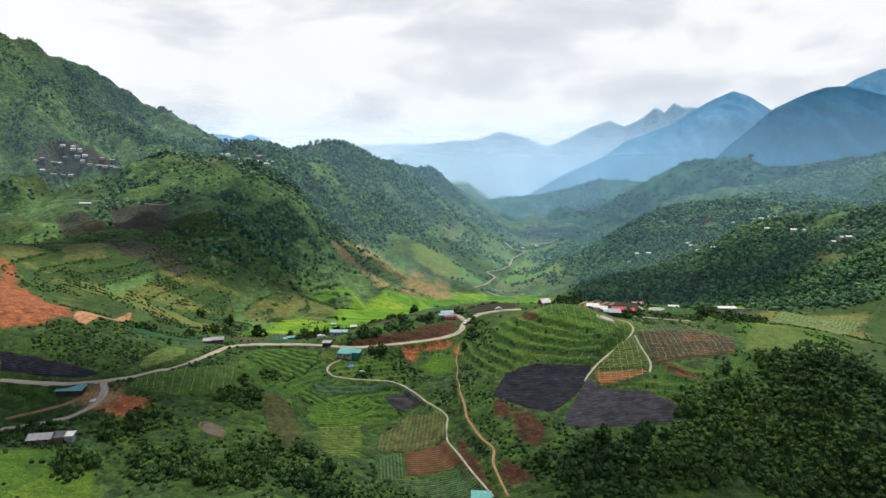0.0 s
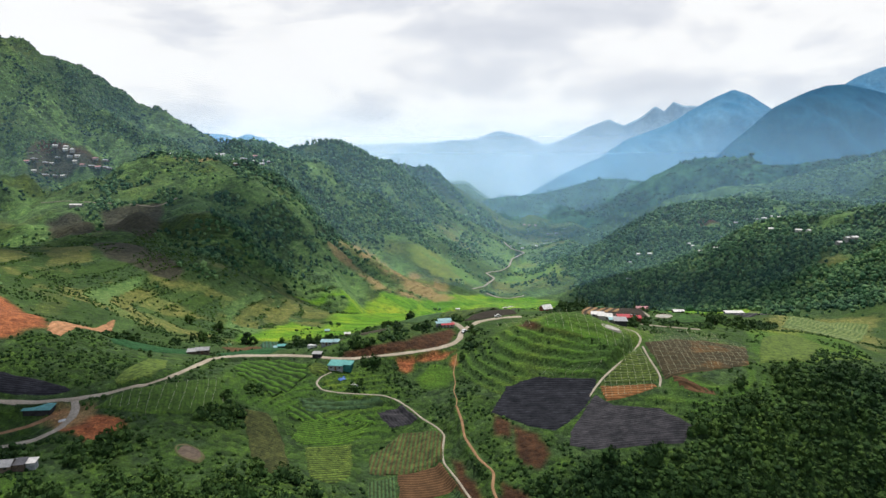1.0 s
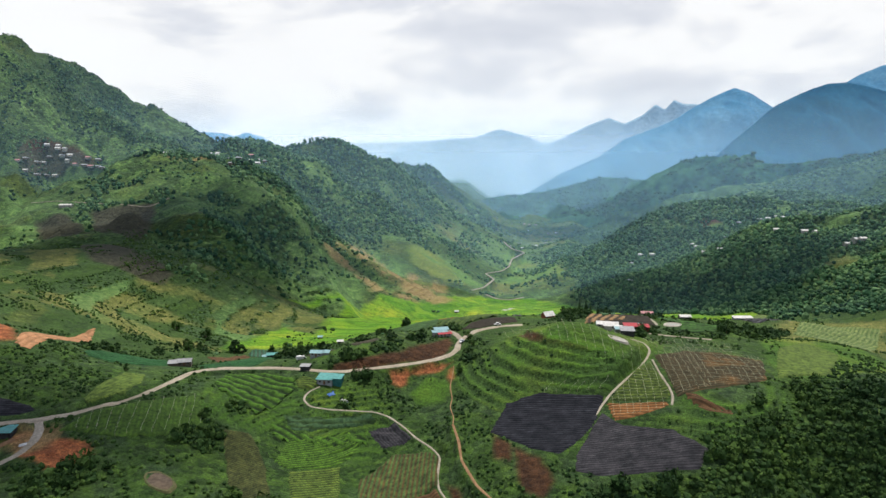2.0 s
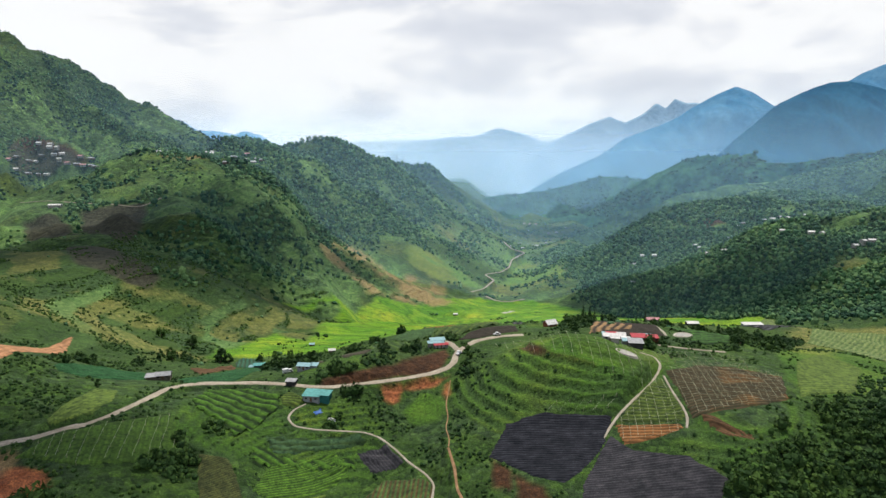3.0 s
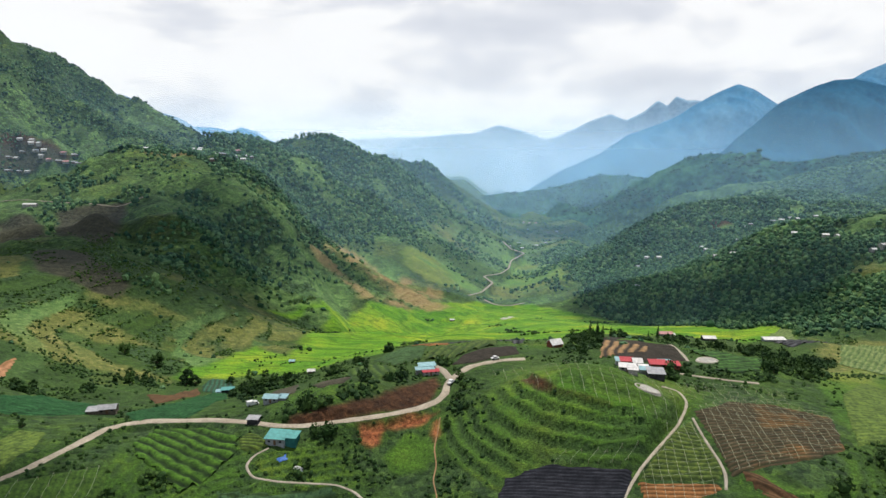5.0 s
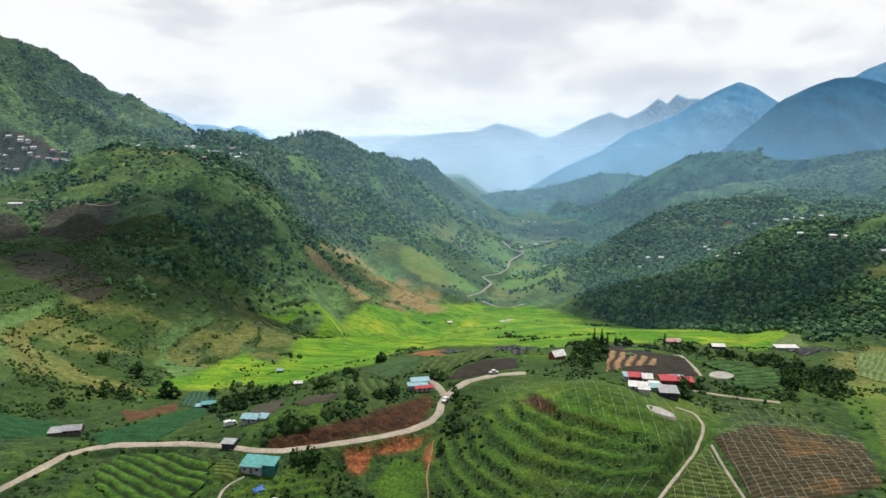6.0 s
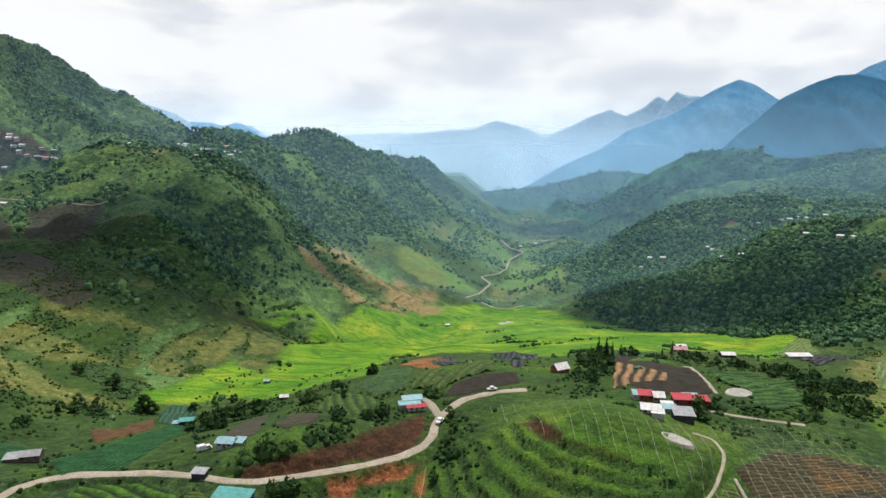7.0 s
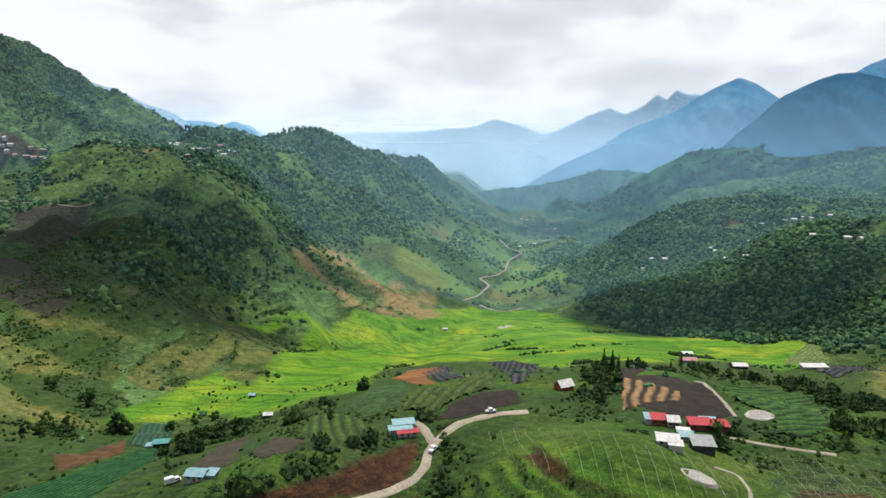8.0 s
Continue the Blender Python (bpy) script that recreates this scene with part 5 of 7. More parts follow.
pad("stone_pool", "pale oval stone-lined pool on the hilltop", 90.1, 323.4, 8.4, 4.6, -15, PALE_STONE, SILT)
pad("sand_pad", "round pale sand pad beside the crop rows", 141.6, 385.7, 9.5, 8.0, 0, PALE_STONE, SILT, 0.4, "pad")
pad("sand_pad", "pale bare pad in the rice fields", 105.8, 930.6, 20, 16, 0, PALE_STONE, SILT, 0.3, "pad")
pad("yard_pad", "round pale concrete yard in the valley", 238.8, 651.0, 15, 12, 0, PALE_STONE, SILT, 0.3, "pad")
pad("pond", "muddy brown pond ringed with grass", -94.1, 230.7, 13, 6.5, -35, MUD_BANK, MUD_WATER, 0.25, "pond")


# ---- trellis lines ----
TAPE = mottled("pale_twine", (0.30, 0.33, 0.22), (0.48, 0.50, 0.38), 0.15, 2.0, 0.9, 0)
POST = mottled("bamboo_post", (0.24, 0.20, 0.12), (0.38, 0.33, 0.22), 0.6, 4.0, 0.9, 0)


def trellis(label, outline, turn, gap, tall=1.7, cross=0.0, width=0.05):
    """Rows of posts that carry pale twine over a plot."""
    root = tagged(new("trellis"), label, "trellis", "trellises over the beds")
    for way, space in ((turn, gap), (turn + 90, cross)):
        if not space:
            continue
        c, s = math.cos(radians(way)), math.sin(radians(way))
        pts = np.array(outline)
        u, v = pts @ (c, s), pts @ (-s, c)
        for k, w in enumerate(np.arange(v.min() + space * 0.5, v.max(), space)):
            w = w + 0.25 * space * float(grain(k * 0.7, way, 3))
            line = np.arange(u.min(), u.max(), 2.0)
            drift = 2.4 * fbm(line, np.full(len(line), w), 30, 3, 6)
            x, y = line * c - (w + drift) * s, line * s + (w + drift) * c
            m = inside(x, y, [tuple(q) for q in outline]) < 0
            if m.sum() < 4:
                continue
            x, y = x[m], y[m]
            z = land(x, y) + tall + 0.08 * grain(x, y, 2)
            bm = bmesh.new()
            ring = [[bm.verts.new((px + ox * -s, py + ox * c, pz + oz)) for ox, oz in ((-width, 0), (0, width * 0.7), (width, 0), (0, -width * 0.7))] for px, py, pz in zip(x, y, z)]
            for a, b in zip(ring, ring[1:]):
                if (a[0].co - b[0].co).length < 4:
                    for j in range(4):
                        bm.faces.new((a[j], a[(j + 1) % 4], b[(j + 1) % 4], b[j]))
            part("twine", bm, TAPE, root)
            if way == turn:
                for j in range(0, len(x), 3):
                    post = new("post", POST_MESH)
                    post.parent = root
                    post.matrix_basis = Matrix.Translation((x[j], y[j], z[j] + 0.06)) @ Matrix.Diagonal((1, 1, tall + 0.6, 1))
    return root


def post_mesh():
    """A slim bamboo post of unit height, hanging below its top."""
    bm = bmesh.new()
    bmesh.ops.create_cone(bm, segments=6, radius1=0.055, radius2=0.042, depth=1.0, cap_ends=True, matrix=Matrix.Translation((0, 0, -0.5)))
    me = bpy.data.meshes.new("post")
    bm.to_mesh(me)
    bm.free()
    me.materials.append(POST)
    return me


POST_MESH = post_mesh()


trellis("pale trellis twine over the hilltop beds", [(30.4, 375.1), (55.9, 370.6), (72.1, 330.0), (95.3, 338.3), (103.7, 329.0), (104.4, 316.5), (94.6, 303.3), (75.8, 309.6), (58.0, 318.3), (43.6, 333.9)], -92, 4.2, 1.5, 0, 0.034)
trellis("pale trellis net over the brown beds", [(106.4, 317.3), (128.6, 336.0), (144.7, 332.8), (161.0, 320.3), (147.7, 292.7), (130.4, 284.9), (109.8, 279.9), (102.9, 279.0), (104.6, 297.0)], -100, 3.2, 1.5, 4.5, 0.034)
trellis("pale trellis net over the green beds", [(85.9, 298.5), (101.3, 308.2), (101.4, 282.6), (95.6, 271.8), (72.8, 276.0), (75.0, 287.1)], -99, 3.0, 1.5, 4.5, 0.034)
trellis("pale trellis lines over a green field", [(-142.2, 252.6), (-135.7, 268.0), (-105.8, 295.7), (-95.0, 271.2), (-103.6, 258.8), (-120.2, 250.8)], -72, 4.0, 1.5, 0, 0.03)
trellis("pale trellis lines on the eastern shoulder", [(110.9, 347.5), (134.8, 353.2), (149.6, 346.8), (156.0, 338.7), (148.6, 328.9), (106.8, 325.4), (101.1, 327.9)], -103, 4.0, 1.5, 6.0, 0.03)
trellis("pale trellis lines above the black net", [(48.1, 300.6), (83.8, 298.9), (79.0, 291.4), (46.2, 295.5)], -138, 3.5, 1.5, 0, 0.03)


# ---- foliage ----
def leaf_material(name, dark, mid, light, island=True):
    m, n, l, b = material(name, 0.75)
    if island:
        g = n.new("ShaderNodeNewGeometry")
        rnd = g.outputs["Random Per Island"]
    else:
        rnd = n.new("ShaderNodeObjectInfo").outputs["Random"]
    r = ramp(n, ((0.0, dark), (0.55, mid), (1.0, light)))
    l.new(rnd, r.inputs[0])
    big, small = noise_node(n, l, 0.012, 4), noise_node(n, l, 1.1, 3)
    t = ramp(n, ((0.32, (0.62, 0.72, 0.8)), (0.68, (1.35, 1.22, 0.9))))
    l.new(big.outputs[0], t.inputs[0])
    c = blend(n, l, "MULTIPLY", 1.0, r.outputs[0], t.outputs[0])
    s = ramp(n, ((0.3, (0.55, 0.55, 0.55)), (0.7, (1.4, 1.4, 1.4))))
    l.new(small.outputs[0], s.inputs[0])
    c = blend(n, l, "MULTIPLY", 1.0, c, s.outputs[0])
    l.new(c, b.inputs["Base Color"])
    b.inputs["Specular IOR Level"].default_value = 0.12
    return m


LEAF_FAR = leaf_material("forest_leaves", (0.014, 0.044, 0.028), (0.050, 0.126, 0.064), (0.128, 0.225, 0.105))
# bluer copy of the forest leaves: distance haze is put into the colour
LEAF_HAZE = leaf_material("haze_tinted_leaves", (0.006, 0.026, 0.026), (0.018, 0.056, 0.044), (0.045, 0.10, 0.062))
LEAF_NEAR = leaf_material("bush_leaves", (0.013, 0.036, 0.012), (0.025, 0.060, 0.017), (0.050, 0.098, 0.025))
LEAF_BANK = leaf_material("bank_leaves", (0.014, 0.038, 0.009), (0.034, 0.080, 0.015), (0.070, 0.130, 0.024))
LEAF_TREE = leaf_material("tree_leaves", (0.014, 0.038, 0.010), (0.030, 0.066, 0.016), (0.052, 0.105, 0.022), False)
BARK = mottled("bark", (0.05, 0.035, 0.022), (0.11, 0.08, 0.05), 1.5, 9.0, 0.95, 0.5, 0.03)
dice = np.random.default_rng(7)


def lump(level, seed, squash=0.85, jag=0.3):
    """A ragged leafy clump of unit size: corners and triangles, open below."""
    bm = bmesh.new()
    bmesh.ops.create_icosphere(bm, subdivisions=level, radius=1.0)
    rng = np.random.default_rng(seed)
    v = np.array([p.co[:] for p in bm.verts])
    f = np.array([[p.index for p in q.verts] for q in bm.faces])
    bm.free()
    v = v * (1 + jag * (rng.random((len(v), 1)) - 0.55)) + rng.normal(0, 0.05, v.shape)
    v[:, 2] = v[:, 2] * squash + 0.35
    return v, f[(v[f][:, :, 2].mean(1) > -0.2)]


def tufted(seed, tufts=26):
    """A near bush: a few ragged clumps with loose leaf sprays over them."""
    rng = np.random.default_rng(seed)
    vs, fs, base = [], [], 0
    for k in range(3):
        v, f = lump(1, seed * 5 + k, 0.8, 0.45)
        size = 1.0 if k == 0 else rng.uniform(0.45, 0.7)
        shift = np.array((0, 0, 0)) if k == 0 else np.array((*rng.uniform(-0.7, 0.7, 2), rng.uniform(-0.1, 0.35)))
        vs.append(v * size * 0.86 + shift)
        fs.append(f + base)
        base += len(v)
    for _ in range(tufts):
        a, e = rng.uniform(0, 2 * math.pi), rng.uniform(-0.15, 1.4)
        p = np.array((math.cos(a) * math.cos(e), math.sin(a) * math.cos(e), 0.85 * math.sin(e) + 0.3)) * rng.uniform(0.85, 1.15)
        t = rng.normal(0, 0.2, (3, 3)) + p
        vs.append(t)
        fs.append(np.array([[base, base + 1, base + 2]]))
        base += 3
    return np.concatenate(vs), np.concatenate(fs)


def scatter(name, label, models, place, size, tall, mat, category, rng, group=""):
    """Many plants joined into one object: places (x, y, z), widths and heights."""
    pick = rng.integers(0, len(models), len(place))
    turn = rng.uniform(0, 2 * math.pi, len(place))
    vs, fs, base = [], [], 0
    for k, (v, f) in enumerate(models):
        m = pick == k
        if not m.any():
            continue
        c, s = np.cos(turn[m])[:, None], np.sin(turn[m])[:, None]
        w, h = size[m][:, None], tall[m][:, None]
        x = (v[None, :, 0] * c - v[None, :, 1] * s) * w + place[m, 0:1]
        y = (v[None, :, 0] * s + v[None, :, 1] * c) * w + place[m, 1:2]
        z = v[None, :, 2] * h + place[m, 2:3]
        vs.append(np.stack([x, y, z], -1).reshape(-1, 3))
        n = int(m.sum())
        fs.append((f[None] + (np.arange(n) * len(v))[:, None, None] + base).reshape(-1, 3))
        base += n * len(v)
    me = raw_mesh(name, np.concatenate(vs), np.concatenate(fs), False)
    me.materials.append(mat)
    return tagged(new(name, me), label, category, kind="stuff")


def jittered(x0, x1, y0, y1, gap, rng):
    gx, gy = np.meshgrid(np.arange(x0, x1, gap), np.arange(y0, y1, gap))
    return (gx + rng.uniform(-0.5, 0.5, gx.shape) * gap).ravel(), (gy + rng.uniform(-0.5, 0.5, gx.shape) * gap).ravel()


def off_roads(x, y, extra=1.5):
    ok = np.ones(len(x), bool)
    for wide, line in ROADS.values():
        ok &= along(x, y, line)[0] > wide / 2 + extra
    return ok


def paired(seed):
    """Two ragged clumps leaning together: a crown seen from far."""
    rng = np.random.default_rng(seed)
    (v, f), (w, g) = lump(1, seed, 1.0, 0.6), lump(1, seed + 50, 0.9, 0.6)
    return np.concatenate([v, w * rng.uniform(0.5, 0.8) + np.array((*rng.uniform(-0.7, 0.7, 2), rng.uniform(-0.2, 0.5)))]), np.concatenate([f, g + len(v)])


FAR_MODELS = [lump(1, s, 0.95, 0.6) for s in range(8)]
PAIR_MODELS = [paired(90 + s) for s in range(8)]
MID_MODELS = [lump(2, 20 + s, 0.95, 0.45) for s in range(6)]
NEAR_MODELS = [tufted(40 + s) for s in range(6)]

# woods on the slopes, by stretches of distance
for y0, y1, gap, models, r0, r1 in ((600, 900, 4.6, PAIR_MODELS, 1.8, 3.6), (900, 1300, 5.8, PAIR_MODELS, 2.0, 4.2), (1300, 1750, 7.4, FAR_MODELS, 2.7, 5.4), (1750, 2800, 12.0, FAR_MODELS, 4.5, 8.4)):
    reach = 0.80 * y1 + 60
    x, y = jittered(-reach, reach, y0, y1, gap, dice)
    m = np.abs(x) < 0.80 * y + 60
    x, y = x[m], y[m]
    z = land(x, y)
    keep = dice.random(len(x)) < wooded(x, y, z) * 0.97
    x, y, z = x[keep], y[keep], z[keep]
    r = dice.uniform(r0, r1, len(x)) * (0.8 + 0.5 * dice.random(len(x)) ** 3) * (1 - 0.4 * smooth(-520, -640, x))
    scatter("forest", "dense dark green forest on the slopes", models, np.stack([x, y, z], -1), r, r * dice.uniform(0.9, 1.5, len(x)), LEAF_FAR, "forest", dice)

# crowns on the nearer ranges
for k, gap, r0, r1 in ((8, 9.0, 3.2, 6.0), (6, 15.0, 5.0, 9.0), (7, 15.0, 4.5, 8.0)):
    hx, hy, hz = RANGE_SHAPES[k]
    cut = (hz > -150) & (hx < 0.85 * hy) & (hy < hy[:, 44:45] + 10) & (hy > hy[:, 44:45] - 520)
    cx, cy, cz = hx[cut], hy[cut], hz[cut]
    area = 20.0 * np.abs(np.gradient(hy, axis=1))[cut]
    many = dice.poisson(area / gap ** 2)
    i = np.repeat(np.arange(len(cx)), many)
    x, y = cx[i] + dice.uniform(-10, 10, len(i)), cy[i]
    m = fbm(x, y, 130, 4, 87) > -0.16
    x, y, z = x[m], y[m], cz[i][m]
    r = dice.uniform(r0, r1, len(x))
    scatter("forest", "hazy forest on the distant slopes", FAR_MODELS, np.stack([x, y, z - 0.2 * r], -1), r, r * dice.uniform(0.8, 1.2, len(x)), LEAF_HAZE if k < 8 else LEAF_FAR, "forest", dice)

# scattered shrubs over the grassy slopes
x, y = jittered(-620, 560, 430, 1700, 9.2, dice)
z = land(x, y)
keep = (dice.random(len(x)) < 0.012 + 0.30 * smooth(0.1, 0.45, fbm(x, y, 45, 3, 81) + 0.3 * (gullies(x, y) - 0.2))) & (np.abs(x) < 0.8 * y + 30) & off_roads(x, y)
keep &= (painted("rice", x, y) < 0.3) | (dice.random(len(x)) < 0.03)
keep &= (painted("earth_black", x, y) < 0.3) & (painted("straw_and_sun", x, y) < 0.5)
x, y, z = x[keep], y[keep], z[keep]
r = dice.uniform(0.8, 2.2, len(x))
scatter("shrubs", "scattered shrubs on grassy slopes", MID_MODELS, np.stack([x, y, z], -1), r, r * dice.uniform(0.8, 1.3, len(x)), LEAF_FAR, "shrubs", dice)

# clumps of trees between the fields up the valley
x, y = jittered(20, 640, 1120, 2900, 9.5, dice)
z = land(x, y)
keep = (dice.random(len(x)) < 0.04 + 0.75 * smooth(0.12, 0.4, fbm(x, y, 70, 4, 89))) & (z < -70) & off_roads(x, y, 4)
x, y, z = x[keep], y[keep], z[keep]
r = dice.uniform(1.8, 4.6, len(x))
scatter("valley_trees", "dark clumps of trees between valley fields", FAR_MODELS, np.stack([x, y, z], -1), r, r * dice.uniform(0.9, 1.4, len(x)), LEAF_FAR, "trees", dice)

# scrub on the high slopes
x, y = jittered(-1250, 260, 1000, 1800, 8.4, dice)
z = land(x, y)
strip = ridged(0.7 * x + 0.7 * y, 0.25 * (y - x), 80, 3, 84) - 0.1
keep = (dice.random(len(x)) < 0.75 * smooth(0.0, 0.3, 0.8 * fbm(x, y, 60, 4, 83) + 0.5 * strip * smooth(-480, -620, x) + 0.45 * (gullies(x, y) - 0.25) * smooth(-620, -480, x))) & (np.abs(x) < 0.8 * y + 30) & (z > -60)
x, y, z = x[keep], y[keep], z[keep]
r = dice.uniform(1.1, 2.9, len(x))
scatter("shrubs", "dark scrub on the mountain slopes", FAR_MODELS, np.stack([x, y, z], -1), r, r * dice.uniform(0.7, 1.1, len(x)), LEAF_FAR, "shrubs", dice)

# dark thickets clinging to the crags of the high mountain, leaves tinted for haze
x, y = jittered(-1300, -480, 1060, 1720, 7.0, dice)
z = land(x, y)
crag = ridged(0.75 * x + 0.66 * y, 0.4 * (y - x), 70, 4, 86)
keep = (dice.random(len(x)) < 0.7 * smooth(0.16, 0.45, crag + 0.35 * fbm(x, y, 150, 3, 88))) & (np.abs(x) < 0.78 * y) & (z > 60) & (painted("earth_dark", x, y) < 0.3)
x, y, z = x[keep], y[keep], z[keep]
r = dice.uniform(1.6, 3.8, len(x))
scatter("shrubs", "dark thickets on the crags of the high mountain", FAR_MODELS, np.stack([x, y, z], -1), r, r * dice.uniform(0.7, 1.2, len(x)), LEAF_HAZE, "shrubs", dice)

# thickets close to the fields
THICKETS = [
    (176, 268, 22), (190, 268, 26), (178, 248, 27), (150, 242, 26), (121, 235, 19), (98, 225, 15), (74, 220, 14),
    (58, 218, 14), (110, 244, 10), 
    (-47, 339, 7), (-46, 202, 10), (-74, 203, 11), (-98, 202, 11), (-95, 264, 7),
    (-125, 226, 10), (-158, 218, 10), (-126, 192, 7), (-64, 227, 8), (39, 222, 7),
    (238, 464, 14), (182, 381, 11),
] + [
    (82, 407, 4.5), (95, 445, 4.5), (110, 493, 4.5), (92, 422, 4.5), (93, 454, 4.5), (129, 544, 4.5), (111, 540, 4.5),
    (157, 363, 5), (123, 368, 4), (136, 366, 3), (97, 452, 9), (81, 413, 5), (180, 515, 6), (204, 507, 7),
    (222, 497, 8), (231, 485, 9), (-94, 413, 6), (-90, 429, 7), (-83, 439, 5), (-9, 368, 4), (-20, 360, 5),
    (-28, 353, 5), (21, 367, 2), (19, 355, 3), (16, 344, 3), (134, 502, 3), (151, 504, 3), (-40, 452, 2),
    (-24, 468, 2), (12, 392, 1), (112, 358, 3), (0, 375, 2), (-182, 347, 6), (-188, 376, 4), (-175, 400, 3),
    (-161, 436, 5), (-94, 435, 9),
] + [
    (-88, 452, 6), (-52, 435, 5), (-50, 357, 3), (-16, 376, 4), (-28, 340, 2), (-39, 329, 2), (21, 365, 3),
    (-43, 309, 2), (-94, 272, 5), (-101, 275, 3), (-89, 293, 4), 
    (170, 321, 2), (199, 386, 4), (177, 374, 4), (168, 377, 3), 
    
]


# lower growth: x, y, radius
BRAMBLES = [
    (23, 383, 2.6), (32, 391, 2.6), (44, 395, 2.6), (56, 397, 2.6), (68, 396, 2.6), (79, 392, 2.6), (85, 380, 2.6), (89, 364, 2.6),
    (113, 354, 3), (121, 353, 3), (130, 351, 3), (141, 349, 3), (149, 343, 3), (158, 340, 3),
    (130, 378, 2.6), (119, 371, 2.6), (132, 368, 2.6), (137, 362, 2.6), (148, 360, 2.6), (133, 375, 2.6),
    (18, 381, 4), (20, 369, 4), (22, 357, 4), (20, 345, 4), (17, 338, 4), (15, 330, 4),
    (1, 289, 9), (-38, 322, 9), (-18, 314, 9),
    (20, 313, 12), (18, 339, 9), (22, 284, 12), (19, 253, 11), (32, 300, 7), (12, 300, 8), (28, 265, 8), (40, 246, 8), (-28, 318, 12),
    (-60, 215, 26), (-100, 215, 22), (-125, 240, 14), (-20, 210, 16), (30, 225, 12), (-150, 225, 14), (-150, 190, 24),
    (-30, 348, 12), (-170, 290, 22), (-190, 310, 20), (-120, 300, 8), (150, 300, 8), (165, 290, 12), (200, 300, 20), (120, 350, 8),
]


# open ground round the pools and pads: x, y, radius
BASINS = [(-94.1, 230.7, 9.5), (90, 323.4, 6), (141.6, 385.7, 7), (238.8, 651, 9)]


def free_ground(x, y):
    ok = off_roads(x, y, 1.0)
    for cx, cy, r in BASINS:
        ok &= np.hypot(x - cx, y - cy) > r
    for outline in PLOTS:
        px, py = [p[0] for p in outline], [p[1] for p in outline]
        m = (x > min(px)) & (x < max(px)) & (y > min(py)) & (y < max(py))
        ok[m] &= inside(x[m], y[m], outline) > 0.3
    return ok


def thicket(x, y):
    out = np.zeros(len(x))
    for cx, cy, r in THICKETS:
        out = np.maximum(out, 1 - smooth(0.8 * r, 1.6 * r, np.hypot(x - cx, y - cy) + 5 * fbm(x, y, 12, 2, 95)))
    return out


def brambles(x, y):
    out = np.zeros(len(x))
    for cx, cy, r in BRAMBLES:
        out = np.maximum(out, 1 - smooth(0.7 * r, 1.4 * r, np.hypot(x - cx, y - cy) + 6 * fbm(x, y, 14, 2, 96)))
    return out * smooth(-0.5, 0.1, fbm(x, y, 11, 3, 97))


x, y = jittered(-330, 360, 165, 560, 1.8, dice)
m = np.abs(x) < 0.74 * y + 30
x, y = x[m], y[m]
z = land(x, y)
rise = steps(x, y, z)[2]
loose = (0.012 + smooth(0.08, 0.42, fbm(x, y, 24, 4, 91)) * 0.62 * (1 - smooth(250, 330, y) * 0.35)) * (1 - 0.8 * painted("rice", x, y))
loose = loose * (1 - 0.9 * steps(x, y, z)[0]) * smooth(38, 52, np.hypot((x - 80) / 1.2, y - 338))
chance = np.maximum(np.maximum(np.maximum(0.85 * thicket(x, y), 0.62 * brambles(x, y) * (1 - 0.8 * steps(x, y, z)[0])), 0.05 * smooth(0.5, 0.9, rise) * (1 - 0.7 * painted("rice", x, y))), loose)
keep = (dice.random(len(x)) < chance) & free_ground(x, y) & (painted("earth_red", x, y) + painted("earth_dark", x, y) < 0.4)
x, y, z, dense = x[keep], y[keep], z[keep], thicket(x[keep], y[keep])
r = dice.uniform(0.5, 1.0, len(x)) * (1 + 1.1 * dense * dice.random(len(x)))
scatter("bushes", "dense green bushes and undergrowth on the banks", PAIR_MODELS + NEAR_MODELS[:2], np.stack([x, y, z], -1), r, r * dice.uniform(0.75, 1.35, len(x)), LEAF_NEAR, "bushes", dice)


# dark scrub lines along the old benches
x, y = jittered(-480, 440, 430, 980, 2.2, dice)
m = np.abs(x) < 0.78 * y + 40
x, y = x[m], y[m]
z = land(x, y)
bench, up, plot = benches(x, y, z)
chance = bench * (0.95 * smooth(0.70, 0.84, up) * smooth(-0.3, 0.15, fbm(x, y, 30, 3, 208)) + 0.3 * smooth(-0.6, -0.8, plot)) * (1 - painted("rice", x, y))
keep = (dice.random(len(x)) < chance) & off_roads(x, y)
x, y, z = x[keep], y[keep], z[keep]
r = dice.uniform(0.5, 1.2, len(x))
scatter("shrubs", "dark scrub along the edges of hill fields", PAIR_MODELS, np.stack([x, y, z], -1), r, r * dice.uniform(0.6, 1.0, len(x)), LEAF_BANK, "shrubs", dice)

# taller trees standing in the thickets
x, y = jittered(-330, 360, 165, 520, 4.6, dice)
m = (np.abs(x) < 0.78 * y + 40) & (dice.random(len(x)) < 0.55 * thicket(x, y))
x, y = x[m], y[m]
m = free_ground(x, y) & (painted("earth_red", x, y) + painted("earth_dark", x, y) < 0.2)
x, y = x[m], y[m]
r = dice.uniform(1.4, 3.2, len(x))
scatter("thicket_trees", "dark leafy trees rising from the thickets", [tufted(60 + s, 60) for s in range(5)], np.stack([x, y, land(x, y) + 0.3 * r], -1), r, r * dice.uniform(0.9, 1.4, len(x)), LEAF_NEAR, "trees", dice)

# low growth along the terrace banks
x, y = jittered(-330, 260, 230, 460, 0.85, dice)
m = np.abs(x) < 0.78 * y + 40
x, y = x[m], y[m]
z = land(x, y)
